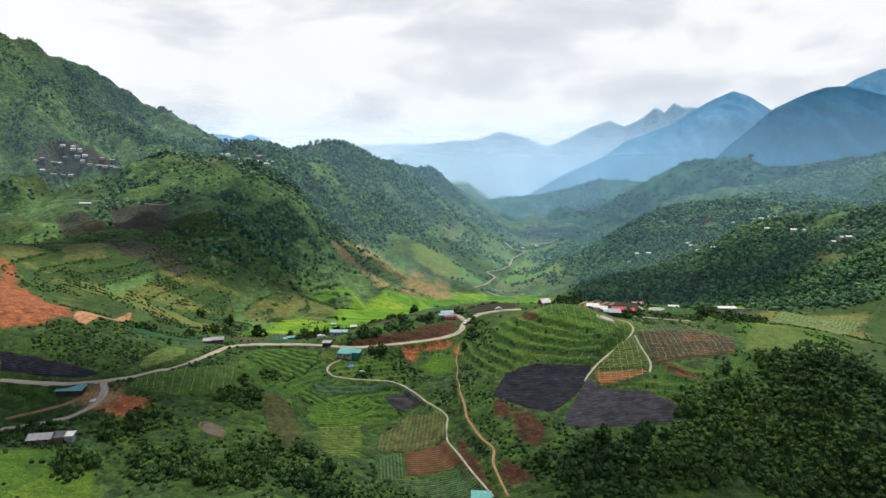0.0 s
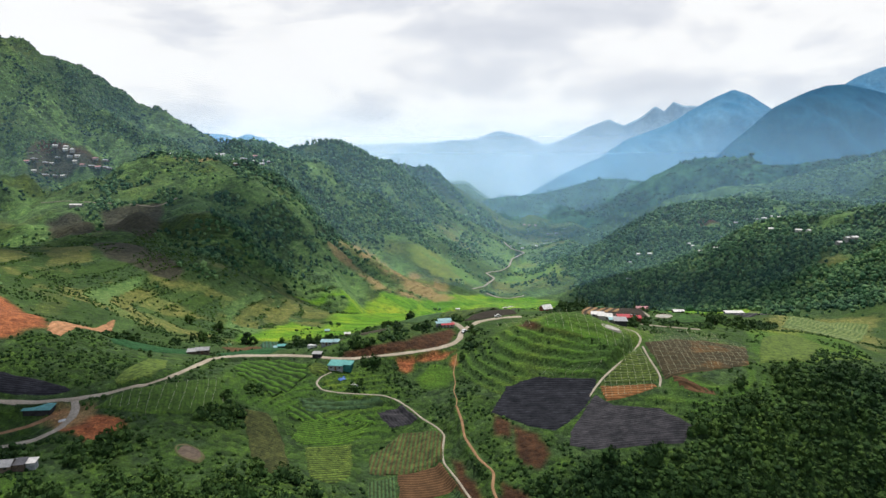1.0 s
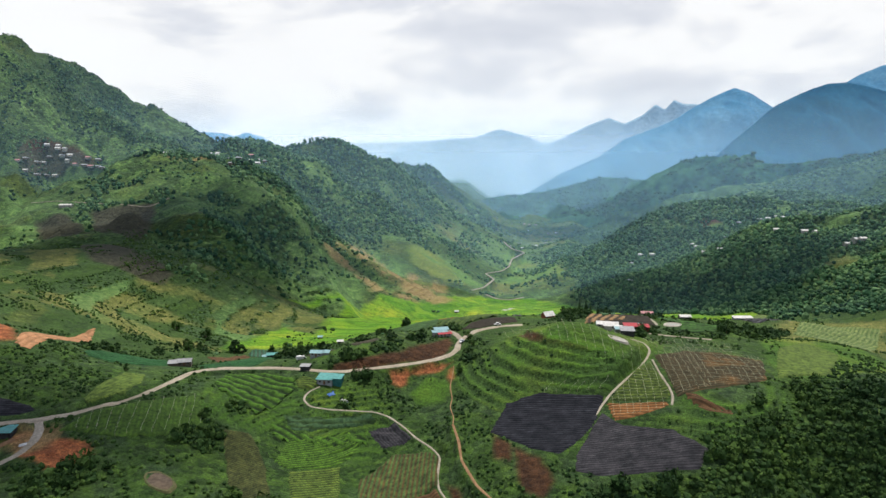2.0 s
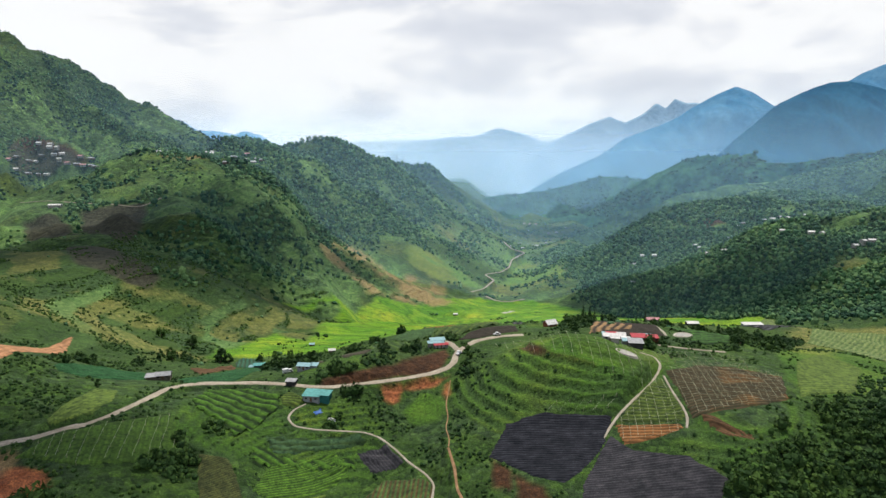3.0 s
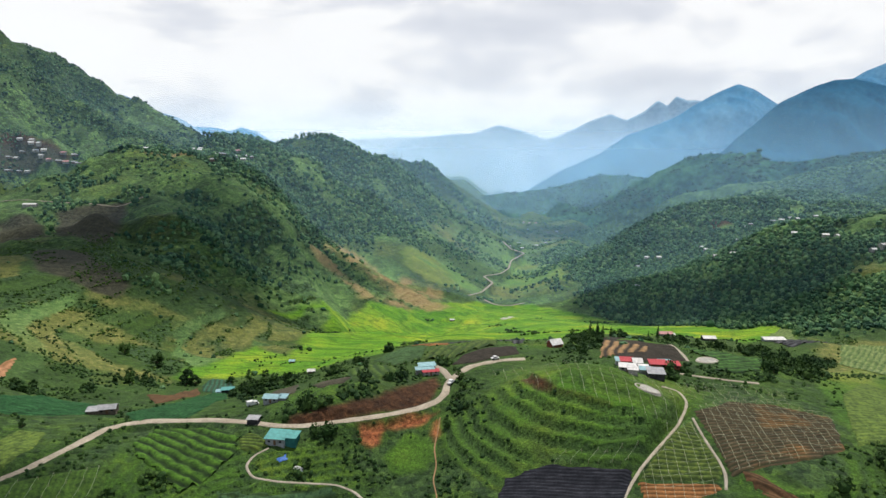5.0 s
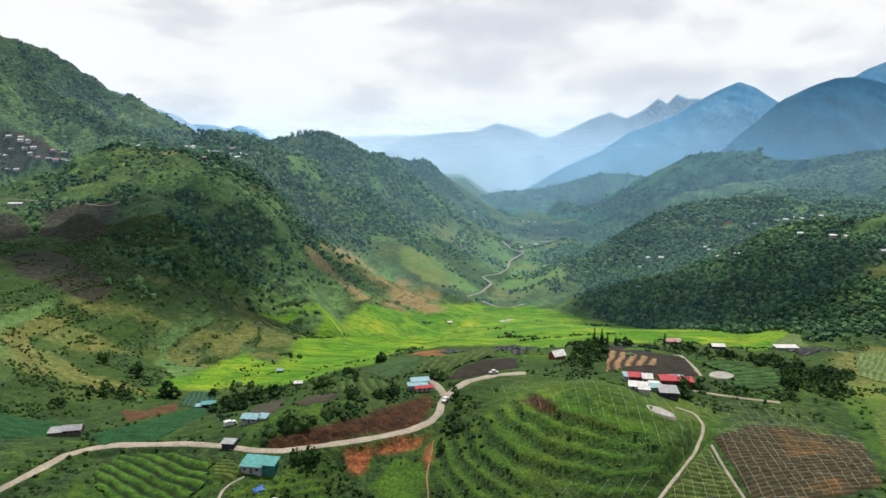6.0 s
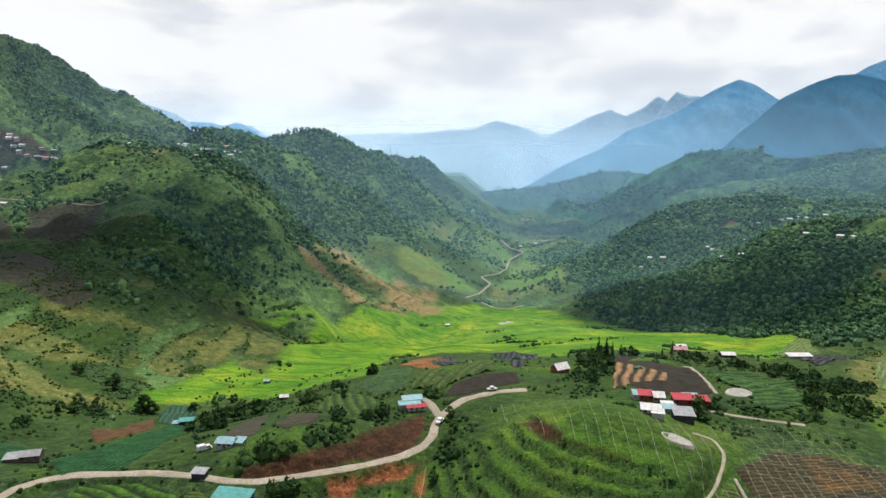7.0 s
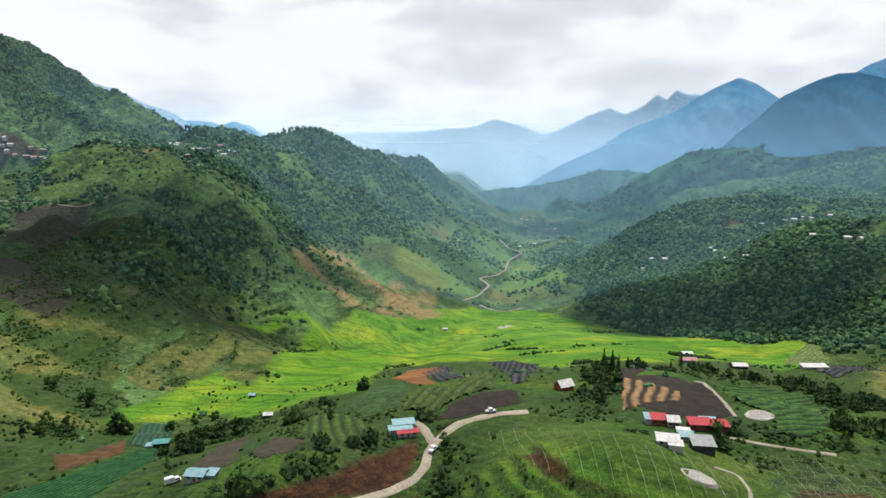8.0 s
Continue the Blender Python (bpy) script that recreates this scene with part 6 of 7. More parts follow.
keep = (dice.random(len(x)) < 0.22 * smooth(0.25, 0.7, steps(x, y, z)[2])) & (painted("rice", x, y) < 0.5) & (dice.random(len(x)) < 1 - 0.8 * smooth(400, 500, y))
keep[keep] &= free_ground(x[keep], y[keep])
x, y, z = x[keep], y[keep], z[keep]
r = dice.uniform(0.28, 0.5, len(x))
scatter("bank_growth", "low green growth along the terrace banks", FAR_MODELS, np.stack([x, y, z - 0.1], -1), r, r * dice.uniform(0.7, 1.1, len(x)), LEAF_BANK, "bushes", dice)

# hedges between the rice fields
x, y = jittered(-170, 330, 480, 1150, 3.4, dice)
keep = (painted("rice", x, y) > 0.6) & (ridged(x * 0.45, y, 75, 2, 77) > 0.80) & (fbm(x, y, 60, 2, 79) > -0.05) & (dice.random(len(x)) < 0.7)
x, y = x[keep], y[keep]
r = dice.uniform(0.8, 2.0, len(x))
scatter("hedges", "dark hedges between the rice fields", PAIR_MODELS, np.stack([x, y, land(x, y)], -1), r, r * dice.uniform(0.7, 1.2, len(x)), LEAF_NEAR, "hedges", dice)


# ---- single trees ----
def tree_parts(kind, seed):
    rng = np.random.default_rng(seed)
    bm = bmesh.new()
    if kind == "conifer":
        bmesh.ops.create_cone(bm, segments=7, radius1=0.20, radius2=0.03, depth=9.4, matrix=Matrix.Translation((0, 0, 4.7)), cap_ends=True)
        vs, fs, base = [], [], 0
        for k in range(11):
            h = 1.4 + 0.78 * k
            reach = 1.9 * (1 - k / 12.5)
            for j in range(9):
                a = rng.uniform(0, 2 * math.pi)
                tip = np.array((math.cos(a) * reach, math.sin(a) * reach, h - 0.35 + rng.uniform(-0.2, 0.2)))
                side = np.array((-math.sin(a), math.cos(a), 0)) * reach * 0.32
                root = np.array((0, 0, h + 0.45))
                vs.append(np.stack([root, tip * (0.55, 0.55, 1) + side, tip, tip * (0.55, 0.55, 1) - side]))
                fs.append(np.array([[base, base + 1, base + 2], [base, base + 2, base + 3]]))
                base += 4
        return bm, np.concatenate(vs), np.concatenate(fs)
    bmesh.ops.create_cone(bm, segments=8, radius1=0.24, radius2=0.12, depth=2.2, matrix=Matrix.Translation((0, 0, 1.1)), cap_ends=True)
    vs, fs, base = [], [], 0
    lean = rng.uniform(0.85, 1.2)
    for k in range(15):
        a, up = rng.uniform(0, 2 * math.pi), (k + 0.5) / 15
        reach = 1.75 * math.sin(math.pi * (0.18 + 0.74 * up)) ** 0.8 * rng.uniform(0.55, 1.05)
        p = Vector((math.cos(a) * reach * lean, math.sin(a) * reach, 1.25 + 3.3 * up))
        if k < 10 and k % 2:
            limb = (p - Vector((0, 0, 1.3)))
            bmesh.ops.create_cone(bm, segments=5, radius1=0.10, radius2=0.03, depth=limb.length,
                                  matrix=Matrix.Translation(Vector((0, 0, 1.3)) + limb / 2) @ limb.to_track_quat("Z", "Y").to_matrix().to_4x4())
        v, f = tufted(seed * 13 + k, 34)
        vs.append(v * rng.uniform(0.55, 0.95) + np.array((p.x, p.y, p.z - 0.3)))
        fs.append(f + base)
        base += len(v)
    return bm, np.concatenate(vs), np.concatenate(fs)


def tree(kind, seed, label):
    bm, v, f = tree_parts(kind, seed)
    root = tagged(new(kind + "_tree"), label, "tree", "trees by the fields")
    part("trunk", bm, BARK, root)
    me = raw_mesh("crown", v, f)
    me.materials.append(LEAF_TREE)
    crown = new("crown", me)
    crown.parent = root
    return root


PROTOTYPES = {"broadleaf": [tree("broadleaf", 3, "rounded dark green broadleaf tree"), tree("broadleaf", 8, "rounded dark green broadleaf tree")],
              "conifer": [tree("conifer", 5, "slim dark green conifer")]}
used_once = set()


def plant(kind, x, y, tall):
    """Sets a tree of a height at a place; the first of each kind is the prototype itself."""
    k = int(abs(x * 7 + y * 3)) % len(PROTOTYPES[kind])
    proto = PROTOTYPES[kind][k]
    s = tall / (9.4 if kind == "conifer" else 5.4)
    m = pose(x, y, float(land(np.array([x]), np.array([y]))[0]) - (0.1 if kind == "conifer" else 0.14 * tall), 0, 0, (x * 37 + y * 91) % 360)
    if (kind, k) not in used_once:
        used_once.add((kind, k))
        proto.scale = (s, s, s)
        proto.matrix_basis = m @ Matrix.Diagonal((s, s, s, 1))
        return proto
    t = copy_thing(proto, m)
    t.scale = (s, s, s)
    return t


plant("broadleaf", -143.8, 446.7, 12.6)
plant("broadleaf", -138.5, 447.1, 9.2)
plant("broadleaf", -168.0, 429.5, 8.5)
plant("broadleaf", -162.6, 434.9, 7.2)
plant("broadleaf", -175.5, 429.1, 6.6)
plant("broadleaf", -205.8, 494.5, 10.1)
plant("broadleaf", -176.2, 479.1, 12.2)
plant("broadleaf", -176.9, 445.6, 7.3)
plant("broadleaf", -144.9, 452.0, 10.4)
plant("broadleaf", -54.5, 428.3, 5.0)
plant("broadleaf", -94.4, 435.0, 7.4)
plant("broadleaf", -98.1, 423.8, 6.5)
plant("broadleaf", -89.3, 439.6, 6.7)
plant("broadleaf", -37.3, 441.9, 5.8)
plant("broadleaf", -110.0, 461.8, 7.1)
plant("broadleaf", -101.5, 465.8, 6.4)
plant("broadleaf", -119.1, 452.0, 7.0)
plant("broadleaf", -30.5, 412.4, 5.2)
plant("broadleaf", -82.2, 442.9, 6.7)
plant("broadleaf", -88.4, 441.0, 6.1)
plant("broadleaf", -93.1, 435.2, 7.9)
plant("broadleaf", -96.4, 423.6, 7.6)
plant("broadleaf", -94.7, 408.0, 6.7)
plant("broadleaf", -86.7, 409.5, 6.6)
plant("broadleaf", -168.7, 449.2, 5.5)
plant("broadleaf", -24.3, 468.1, 3.7)
plant("broadleaf", -40.8, 452.2, 4.8)
plant("broadleaf", 94.9, 425.9, 6.0)
plant("broadleaf", 94.1, 441.8, 6.9)
plant("broadleaf", 83.3, 406.8, 5.1)
plant("broadleaf", 102.9, 463.3, 6.2)
plant("broadleaf", 183.2, 513.5, 6.1)
plant("broadleaf", 190.0, 506.1, 6.9)
plant("broadleaf", 203.0, 504.8, 6.9)
plant("broadleaf", 216.5, 498.7, 7.0)
plant("broadleaf", 223.8, 459.9, 7.2)
plant("broadleaf", 226.7, 447.5, 7.8)
plant("broadleaf", 168.0, 373.6, 5.7)
plant("broadleaf", 141.3, 364.3, 3.8)
plant("broadleaf", 125.8, 373.6, 3.8)
plant("broadleaf", -151.1, 319.3, 4.2)
plant("broadleaf", 18.6, 370.2, 5.8)
plant("broadleaf", 16.5, 348.8, 5.4)
plant("broadleaf", 19.6, 359.0, 5.1)
plant("broadleaf", 12.3, 333.3, 5.2)
plant("broadleaf", -592.3, 1578.8, 18.3)
plant("broadleaf", -582.2, 1592.4, 19.9)
plant("broadleaf", -571.0, 1600.0, 21.5)
plant("broadleaf", -504.5, 1458.6, 19.4)
plant("broadleaf", -487.3, 1446.6, 17.8)
plant("broadleaf", -468.4, 1428.1, 14.8)
plant("broadleaf", -392.3, 1498.0, 12.5)
plant("broadleaf", -386.5, 1515.6, 14.0)
plant("broadleaf", -407.2, 1700.0, 14.2)
plant("broadleaf", -368.6, 1691.0, 17.2)
plant("broadleaf", -346.7, 1673.3, 18.5)
plant("broadleaf", -324.3, 1644.8, 19.6)
plant("broadleaf", -309.7, 1644.4, 19.6)
plant("broadleaf", -293.8, 1644.3, 19.5)
plant("broadleaf", -278.3, 1638.9, 17.9)
plant("broadleaf", -263.1, 1634.0, 14.9)
plant("conifer", 110.5, 491.9, 12.9)
plant("conifer", 115.3, 491.7, 12.3)
plant("conifer", 118.9, 491.8, 9.6)
plant("conifer", 126.7, 499.8, 7.7)
plant("conifer", 167.0, 520.7, 10.0)
plant("conifer", 155.2, 507.0, 6.6)
plant("conifer", 130.8, 494.4, 5.6)
plant("conifer", 112.7, 492.9, 7.4)
plant("conifer", 116.2, 493.0, 8.2)


# ---- buildings ----
def sheet_metal(name, colour, rough=0.45, metal=0.2):
    """Painted corrugated sheet: ribs in relief, faded and dusty in patches."""
    m, n, l, b = material(name, rough)
    big, small = noise_node(n, l, 0.6, 4), noise_node(n, l, 5.0, 3)
    r = ramp(n, ((0.3, tuple(c * 0.72 for c in colour)), (0.65, tuple(min(1, c * 1.12) for c in colour))))
    l.new(big.outputs[0], r.inputs[0])
    s = ramp(n, ((0.3, (0.8, 0.8, 0.8)), (0.7, (1.1, 1.1, 1.1))))
    l.new(small.outputs[0], s.inputs[0])
    l.new(blend(n, l, "MULTIPLY", 1.0, r.outputs[0], s.outputs[0]), b.inputs["Base Color"])
    b.inputs["Metallic"].default_value = metal
    return m


ROOFS = {"teal": sheet_metal("teal_sheet", (0.11, 0.33, 0.31)), "red": sheet_metal("red_sheet", (0.42, 0.05, 0.06)), "grey": sheet_metal("grey_fibre_sheet", (0.34, 0.34, 0.35), 0.8, 0.0),
         "white": sheet_metal("pale_sheet", (0.66, 0.64, 0.62), 0.6, 0.0), "blue": sheet_metal("blue_sheet", (0.26, 0.42, 0.45)),
         "pink": sheet_metal("faded_red_sheet", (0.52, 0.26, 0.26), 0.7, 0.0), "dark": sheet_metal("dark_sheet", (0.10, 0.10, 0.11), 0.7, 0.0)}
WALLS = {"plaster": mottled("dusty_plaster", (0.26, 0.25, 0.23), (0.42, 0.40, 0.37), 0.8, 6.0, 0.9, 0.1), "timber": mottled("weathered_boards", (0.09, 0.07, 0.055), (0.18, 0.145, 0.11), 1.0, 6.0, 0.9, 0.2),
         "tin": mottled("dull_tin", (0.20, 0.22, 0.23), (0.34, 0.36, 0.37), 0.8, 5.0, 0.6, 0.1), "red": mottled("red_boards", (0.17, 0.045, 0.03), (0.27, 0.08, 0.055), 0.8, 5.0, 0.8, 0.1),
         # the dark boards also stand in for the shade inside open buildings
         "dark": mottled("dark_boards_and_shade", (0.018, 0.018, 0.02), (0.05, 0.05, 0.055), 0.8, 5.0, 0.8, 0.1), "green": mottled("shaded_teal_tin", (0.012, 0.10, 0.095), (0.03, 0.16, 0.15), 0.8, 5.0, 0.6, 0.1)}
DARK_GLASS = mottled("dark_opening", (0.012, 0.013, 0.015), (0.03, 0.032, 0.036), 1.0, 4.0, 0.3, 0)
WOOD_DOOR = mottled("door_wood", (0.10, 0.06, 0.035), (0.20, 0.12, 0.07), 1.0, 6.0, 0.8, 0.1)


def box(bm, x0, x1, y0, y1, z0, z1):
    return bmesh.ops.create_cube(bm, size=1.0, matrix=Matrix.Translation(((x0 + x1) / 2, (y0 + y1) / 2, (z0 + z1) / 2)) @ Matrix.Diagonal((x1 - x0, y1 - y0, z1 - z0, 1)))["verts"]


def ribbed_slope(bm, a, b, c, d, thick=0.09, ribs=0):
    """One roof plane between four corners (a-b along the eaves, d-c along the top), a thin sheet with standing ribs."""
    a, b, c, d = map(Vector, (a, b, c, d))
    up = (b - a).cross(d - a).normalized() * thick
    n = max(2, ribs or int((b - a).length / 0.7))
    low, high = [], []
    for k in range(n + 1):
        s = k / n
        for t, lift in ((s - 0.12 / n, 0.0), (s, 0.07), (s + 0.12 / n, 0.0)):
            t = min(max(t, 0), 1)
            low.append(a.lerp(b, t) + up * (1 + lift / thick))
            high.append(d.lerp(c, t) + up * (1 + lift / thick))
    top = [(bm.verts.new(p), bm.verts.new(q)) for p, q in zip(low, high)]
    for (p, q), (r, s) in zip(top, top[1:]):
        if (p.co - r.co).length > 1e-5:
            bm.faces.new((p, r, s, q))
    under = [bm.verts.new(v) for v in (a, b, c, d)]
    bm.faces.new((under[3], under[2], under[1], under[0]))
    bm.faces.new((under[0], under[1], top[-1][0], top[0][0]))
    bm.faces.new((under[2], under[3], top[0][1], top[-1][1]))
    bm.faces.new((under[1], under[2], top[-1][1], top[-1][0]))
    bm.faces.new((under[3], under[0], top[0][0], top[0][1]))


def block(root, dx, dy, long, deep, tall, rise, roof, wall, shape="gable", openings=True):
    """Walls, roof, door and windows of one building block; the long side faces forward, along local x."""
    hx, hy, e, tall = long / 2, deep / 2, 0.45, tall * 0.86
    bm = bmesh.new()
    t = 0.2
    for x0, x1, y0, y1 in ((-hx, hx, -hy, -hy + t), (-hx, hx, hy - t, hy), (-hx, -hx + t, -hy + t, hy - t), (hx - t, hx, -hy + t, hy - t)):
        box(bm, dx + x0, dx + x1, dy + y0, dy + y1, -1.6, tall)
    ridge = tall + rise
    if shape == "gable":
        for sx in (-hx, hx - t):
            q = [bm.verts.new((dx + sx + k * t, dy + y, z)) for k in (0, 1) for y, z in ((-hy, tall), (hy, tall), (0, ridge))]
            for f in ((0, 2, 1), (3, 4, 5), (0, 1, 4, 3), (1, 2, 5, 4), (2, 0, 3, 5)):
                bm.faces.new([q[i] for i in f])
    part("wall", bm, WALLS[wall], root)
    k = rise / hy
    if shape == "gable":
        for s in (-1, 1):
            bm = bmesh.new()
            lo, hi = tall - e * k, ridge
            if s < 0:
                ribbed_slope(bm, (dx - hx - e, dy - hy - e, lo), (dx + hx + e, dy - hy - e, lo), (dx + hx + e, dy, hi), (dx - hx - e, dy, hi))
            else:
                ribbed_slope(bm, (dx + hx + e, dy + hy + e, lo), (dx - hx - e, dy + hy + e, lo), (dx - hx - e, dy, hi), (dx + hx + e, dy, hi))
            part("roof", bm, ROOFS[roof], root)
    else:
        bm = bmesh.new()
        ribbed_slope(bm, (dx - hx - e, dy - hy - e, tall), (dx + hx + e, dy - hy - e, tall), (dx + hx + e, dy + hy + e, tall + rise), (dx - hx - e, dy + hy + e, tall + rise))
        part("roof", bm, ROOFS[roof], root)
    if openings:
        bm = bmesh.new()
        box(bm, dx - 0.5, dx + 0.5, dy - hy - 0.05, dy - hy + 0.03, 0.0, min(2.0, tall - 0.2))
        part("door", bm, WOOD_DOOR, root)
        for wx in (-0.3, 0.3):
            bm = bmesh.new()
            box(bm, dx + wx * long - 0.5, dx + wx * long + 0.5, dy - hy - 0.04, dy - hy + 0.03, 1.0, min(1.9, tall - 0.2))
            part("window", bm, DARK_GLASS, root)


def house(name, label, x, y, turn, blocks, category="house", group="", lift=0.0):
    root = tagged(new(name), label, category, group)
    root.matrix_basis = pose(x, y, height_at(x, y) + 0.05 + lift, 0, 0, turn)
    for b in blocks:
        block(root, *b)
    return root


# the annex's teal walls are darkened in colour for their shaded side
house("roadside_house", "teal sheet-roofed house with grey walls by the road", -53.2, 320.4, -8, [(-1.5, 2.5, 7.6, 6.0, 3.0, 1.0, "teal", "tin", "shed"), (4.3, 3.0, 4.6, 5.0, 3.4, 0.5, "teal", "green", "shed", False)], "house")
# closed dark walls paint the shade of the open stall
house("roadside_stall", "grey-roofed stall, dark walls painting its shaded open front", -67.1, 332.4, -5, [(0, 1.5, 4.4, 3.2, 2.7, 0.3, "grey", "dark", "shed", False)], "stall")
house("farm_hut", "grey-roofed hut beside the road bend", -138.4, 350.2, 12, [(1.5, 3.0, 7.0, 4.5, 2.6, 1.2, "grey", "timber"), (-4.2, 2.0, 4.5, 3.6, 2.2, 0.8, "grey", "timber", "shed", False)], "house")
house("field_shed", "pale teal-roofed shed among the fields", -64.6, 352.8, -6, [(-1.0, 2.4, 6.4, 4.8, 2.6, 0.8, "blue", "tin"), (3.8, 3.2, 3.2, 3.6, 2.3, 0.4, "blue", "tin", "shed", False)], "shed")
house("greenhouse_shed", "small teal-roofed shed at the seedling beds", -110.4, 422.7, 10, [(0, 1.5, 6.6, 3.2, 2.5, 0.5, "teal", "dark", "shed", False), (-4.6, 0.6, 2.6, 2.4, 1.9, 0.4, "blue", "tin", "shed", False)], "shed")
house("roadside_barn", "long teal-roofed barn below the road", -163.5, 249.7, 4, [(0, 1.6, 10.6, 4.4, 2.7, 0.9, "teal", "dark", "shed", False)], "barn")
house("hillside_farm", "grey-roofed farmhouse hidden in bushes", -147.6, 206.0, 10, [(0, 2, 7.6, 4.8, 2.6, 1.2, "grey", "timber"), (5.6, 2.4, 3.4, 3.4, 2.2, 0.7, "dark", "timber", "shed", False), (9.0, 3.0, 2.8, 2.6, 2.0, 0.5, "white", "tin", "shed", False)], "house")
house("path_shed", "teal-roofed shed beside the footpath", 14.4, 208.1, -4, [(0, 0, 7.0, 4.6, 2.5, 0.8, "teal", "tin", "shed", False)], "shed")
house("junction_house", "house with blue and red sheet roofs at the junction", 3.4, 377.9, 12, [(0.6, 5.4, 8.0, 3.4, 3.4, 0.6, "blue", "plaster", "shed", False), (-1.0, 2.2, 8.6, 2.8, 2.7, 0.5, "blue", "plaster", "shed", False), (1.4, -0.5, 7.6, 2.4, 2.2, 0.4, "red", "plaster", "shed")], "house")
house("courtyard_house", "white gabled house joined to a red-roofed wing", 99.9, 376.4, -8, [(-1.2, 1.0, 5.4, 4.2, 2.8, 0.7, "red", "red", "shed"), (-5.0, 1.2, 2.2, 4.0, 2.7, 0.6, "blue", "plaster", "shed", False), (3.6, 0.2, 4.0, 5.2, 3.0, 1.3, "white", "plaster")], "house")
house("long_red_house", "long house with a bright red sheet roof", 115.0, 370.8, -6, [(-3.0, 2.2, 7.4, 4.6, 2.8, 0.8, "red", "red", "shed"), (3.8, 1.8, 6.2, 4.2, 2.6, 0.7, "red", "red", "shed"), (1.0, 5.2, 5.6, 2.0, 2.9, 0.3, "blue", "plaster", "shed", False)], "house")
house("farm_house", "low house with a pale dusty sheet roof", 86.9, 338.4, -14, [(0, 2.2, 6.4, 5.4, 2.6, 0.9, "white", "plaster"), (2.0, -0.6, 3.8, 2.6, 2.1, 0.5, "white", "plaster", "shed", False)], "house")
house("teal_annex", "small teal-roofed annex in the farmyard", 101.2, 357.1, -10, [(0, 1.8, 4.4, 3.4, 2.4, 0.5, "blue", "plaster", "shed", False), (-0.4, 4.6, 4.0, 3.0, 2.5, 0.4, "white", "plaster", "shed", False)], "shed")
# no opening is built: its shade is the dark wall colour
house("grey_barn", "barn with a flat grey sheet roof, dark walls painting its shaded opening", 102.5, 347.6, -8, [(0, 2.2, 6.8, 5.6, 3.2, 0.9, "grey", "dark", "shed", False)], "barn")
house("gabled_cottage", "red-walled cottage with a white gable roof", 75.2, 430.3, 25, [(0, 1.0, 7.0, 5.6, 2.8, 2.2, "white", "red")], "house")
house("rice_field_hut", "tiny white-roofed hut in the rice fields", -69.7, 452.8, 10, [(0, 0, 4.2, 3.0, 2.0, 0.8, "white", "timber")], "hut")
house("rice_field_hut", "tiny blue-covered hut in the rice fields", -96.1, 511.1, 0, [(0, 0, 3.6, 3.0, 1.8, 0.7, "blue", "timber")], "hut")
house("rice_field_hut", "tiny pale hut in the rice fields", 25.8, 933.1, 0, [(0, 0, 6.0, 4.0, 2.4, 1.0, "white", "timber")], "hut")
house("valley_house", "red-roofed house at the end of the valley lane", 180.3, 541.8, -6, [(0, 0, 10.0, 5.0, 3.0, 1.2, "pink", "plaster")], "house")
house("valley_house", "pale-roofed house at the edge of the rice fields", 210.7, 535.3, -4, [(0, 0, 9.0, 6.0, 3.0, 1.2, "white", "dark")], "house")
house("valley_house", "small white house on the valley lane", 233.0, 665.7, 0, [(0, 0, 9.0, 6.0, 3.2, 1.2, "white", "plaster")], "house")
house("valley_barn", "low pale-roofed shed by the wooded slope", 262.3, 539.3, 0, [(0, 0, 16.0, 5.0, 2.4, 0.8, "white", "tin", "shed", False)], "barn")

house("hill_school", "long low white building on the hill track", -537, 900, 3, [(0, 0, 17.0, 6.0, 3.2, 1.2, "white", "plaster")], "building")

# village houses on the slopes: one of each look, then copies
VILLAGE = [house("village_house", "small pale roofed village house", 0, 0, 0, [(0, 0, 9.0, 6.0, 3.0, 1.5, "white", "plaster")], "house", "village houses"),
           house("village_house", "small grey roofed village house", 0, 0, 0, [(0, 0, 8.0, 5.5, 2.8, 1.6, "grey", "timber"), (5.5, 1.0, 4.0, 4.0, 2.4, 0.9, "grey", "timber")], "house", "village houses"),
           house("village_house", "two-storey white village house", 0, 0, 0, [(0, 0, 7.0, 6.5, 6.0, 1.4, "white", "plaster")], "house", "village houses"),
           house("village_house", "village house with a rusty red roof", 0, 0, 0, [(0, 0, 10.0, 6.0, 3.0, 1.6, "pink", "plaster")], "house", "village houses")]
placed = set()


def village_house(k, x, y, turn):
    m = pose(x, y, height_at(x, y) + 0.3, 0, 0, turn)
    if k in placed:
        return copy_thing(VILLAGE[k], m)
    placed.add(k)
    VILLAGE[k].matrix_basis = m


village_house(1, -758, 1215, -25)
village_house(0, -736, 1221, 12)
village_house(2, -719, 1208, -1)
village_house(3, -701, 1202, -14)
village_house(1, -692, 1213, 23)
village_house(3, -679, 1215, 10)
village_house(1, -666, 1216, -3)
village_house(1, -749, 1186, -16)
village_house(0, -771, 1161, 21)
village_house(1, -759, 1173, 8)
village_house(0, -735, 1192, -5)
village_house(1, -656, 1211, -18)
village_house(0, -747, 1226, 19)
village_house(0, -597, 1352, 8)
village_house(1, -585, 1376, -12)
village_house(0, -442, 1204, 5)
village_house(2, -430, 1213, -8)
village_house(0, -410, 1218, 14)
village_house(1, -388, 1202, -5)
village_house(0, -420, 1369, 10)
village_house(0, -402, 1379, -14)
village_house(3, -424, 1399, 3)
village_house(1, -380, 1352, -9)
village_house(3, -786, 1166, 6)
village_house(1, -778, 1176, -14)
village_house(0, -768, 1228, 12)
village_house(2, -733, 1226, -6)
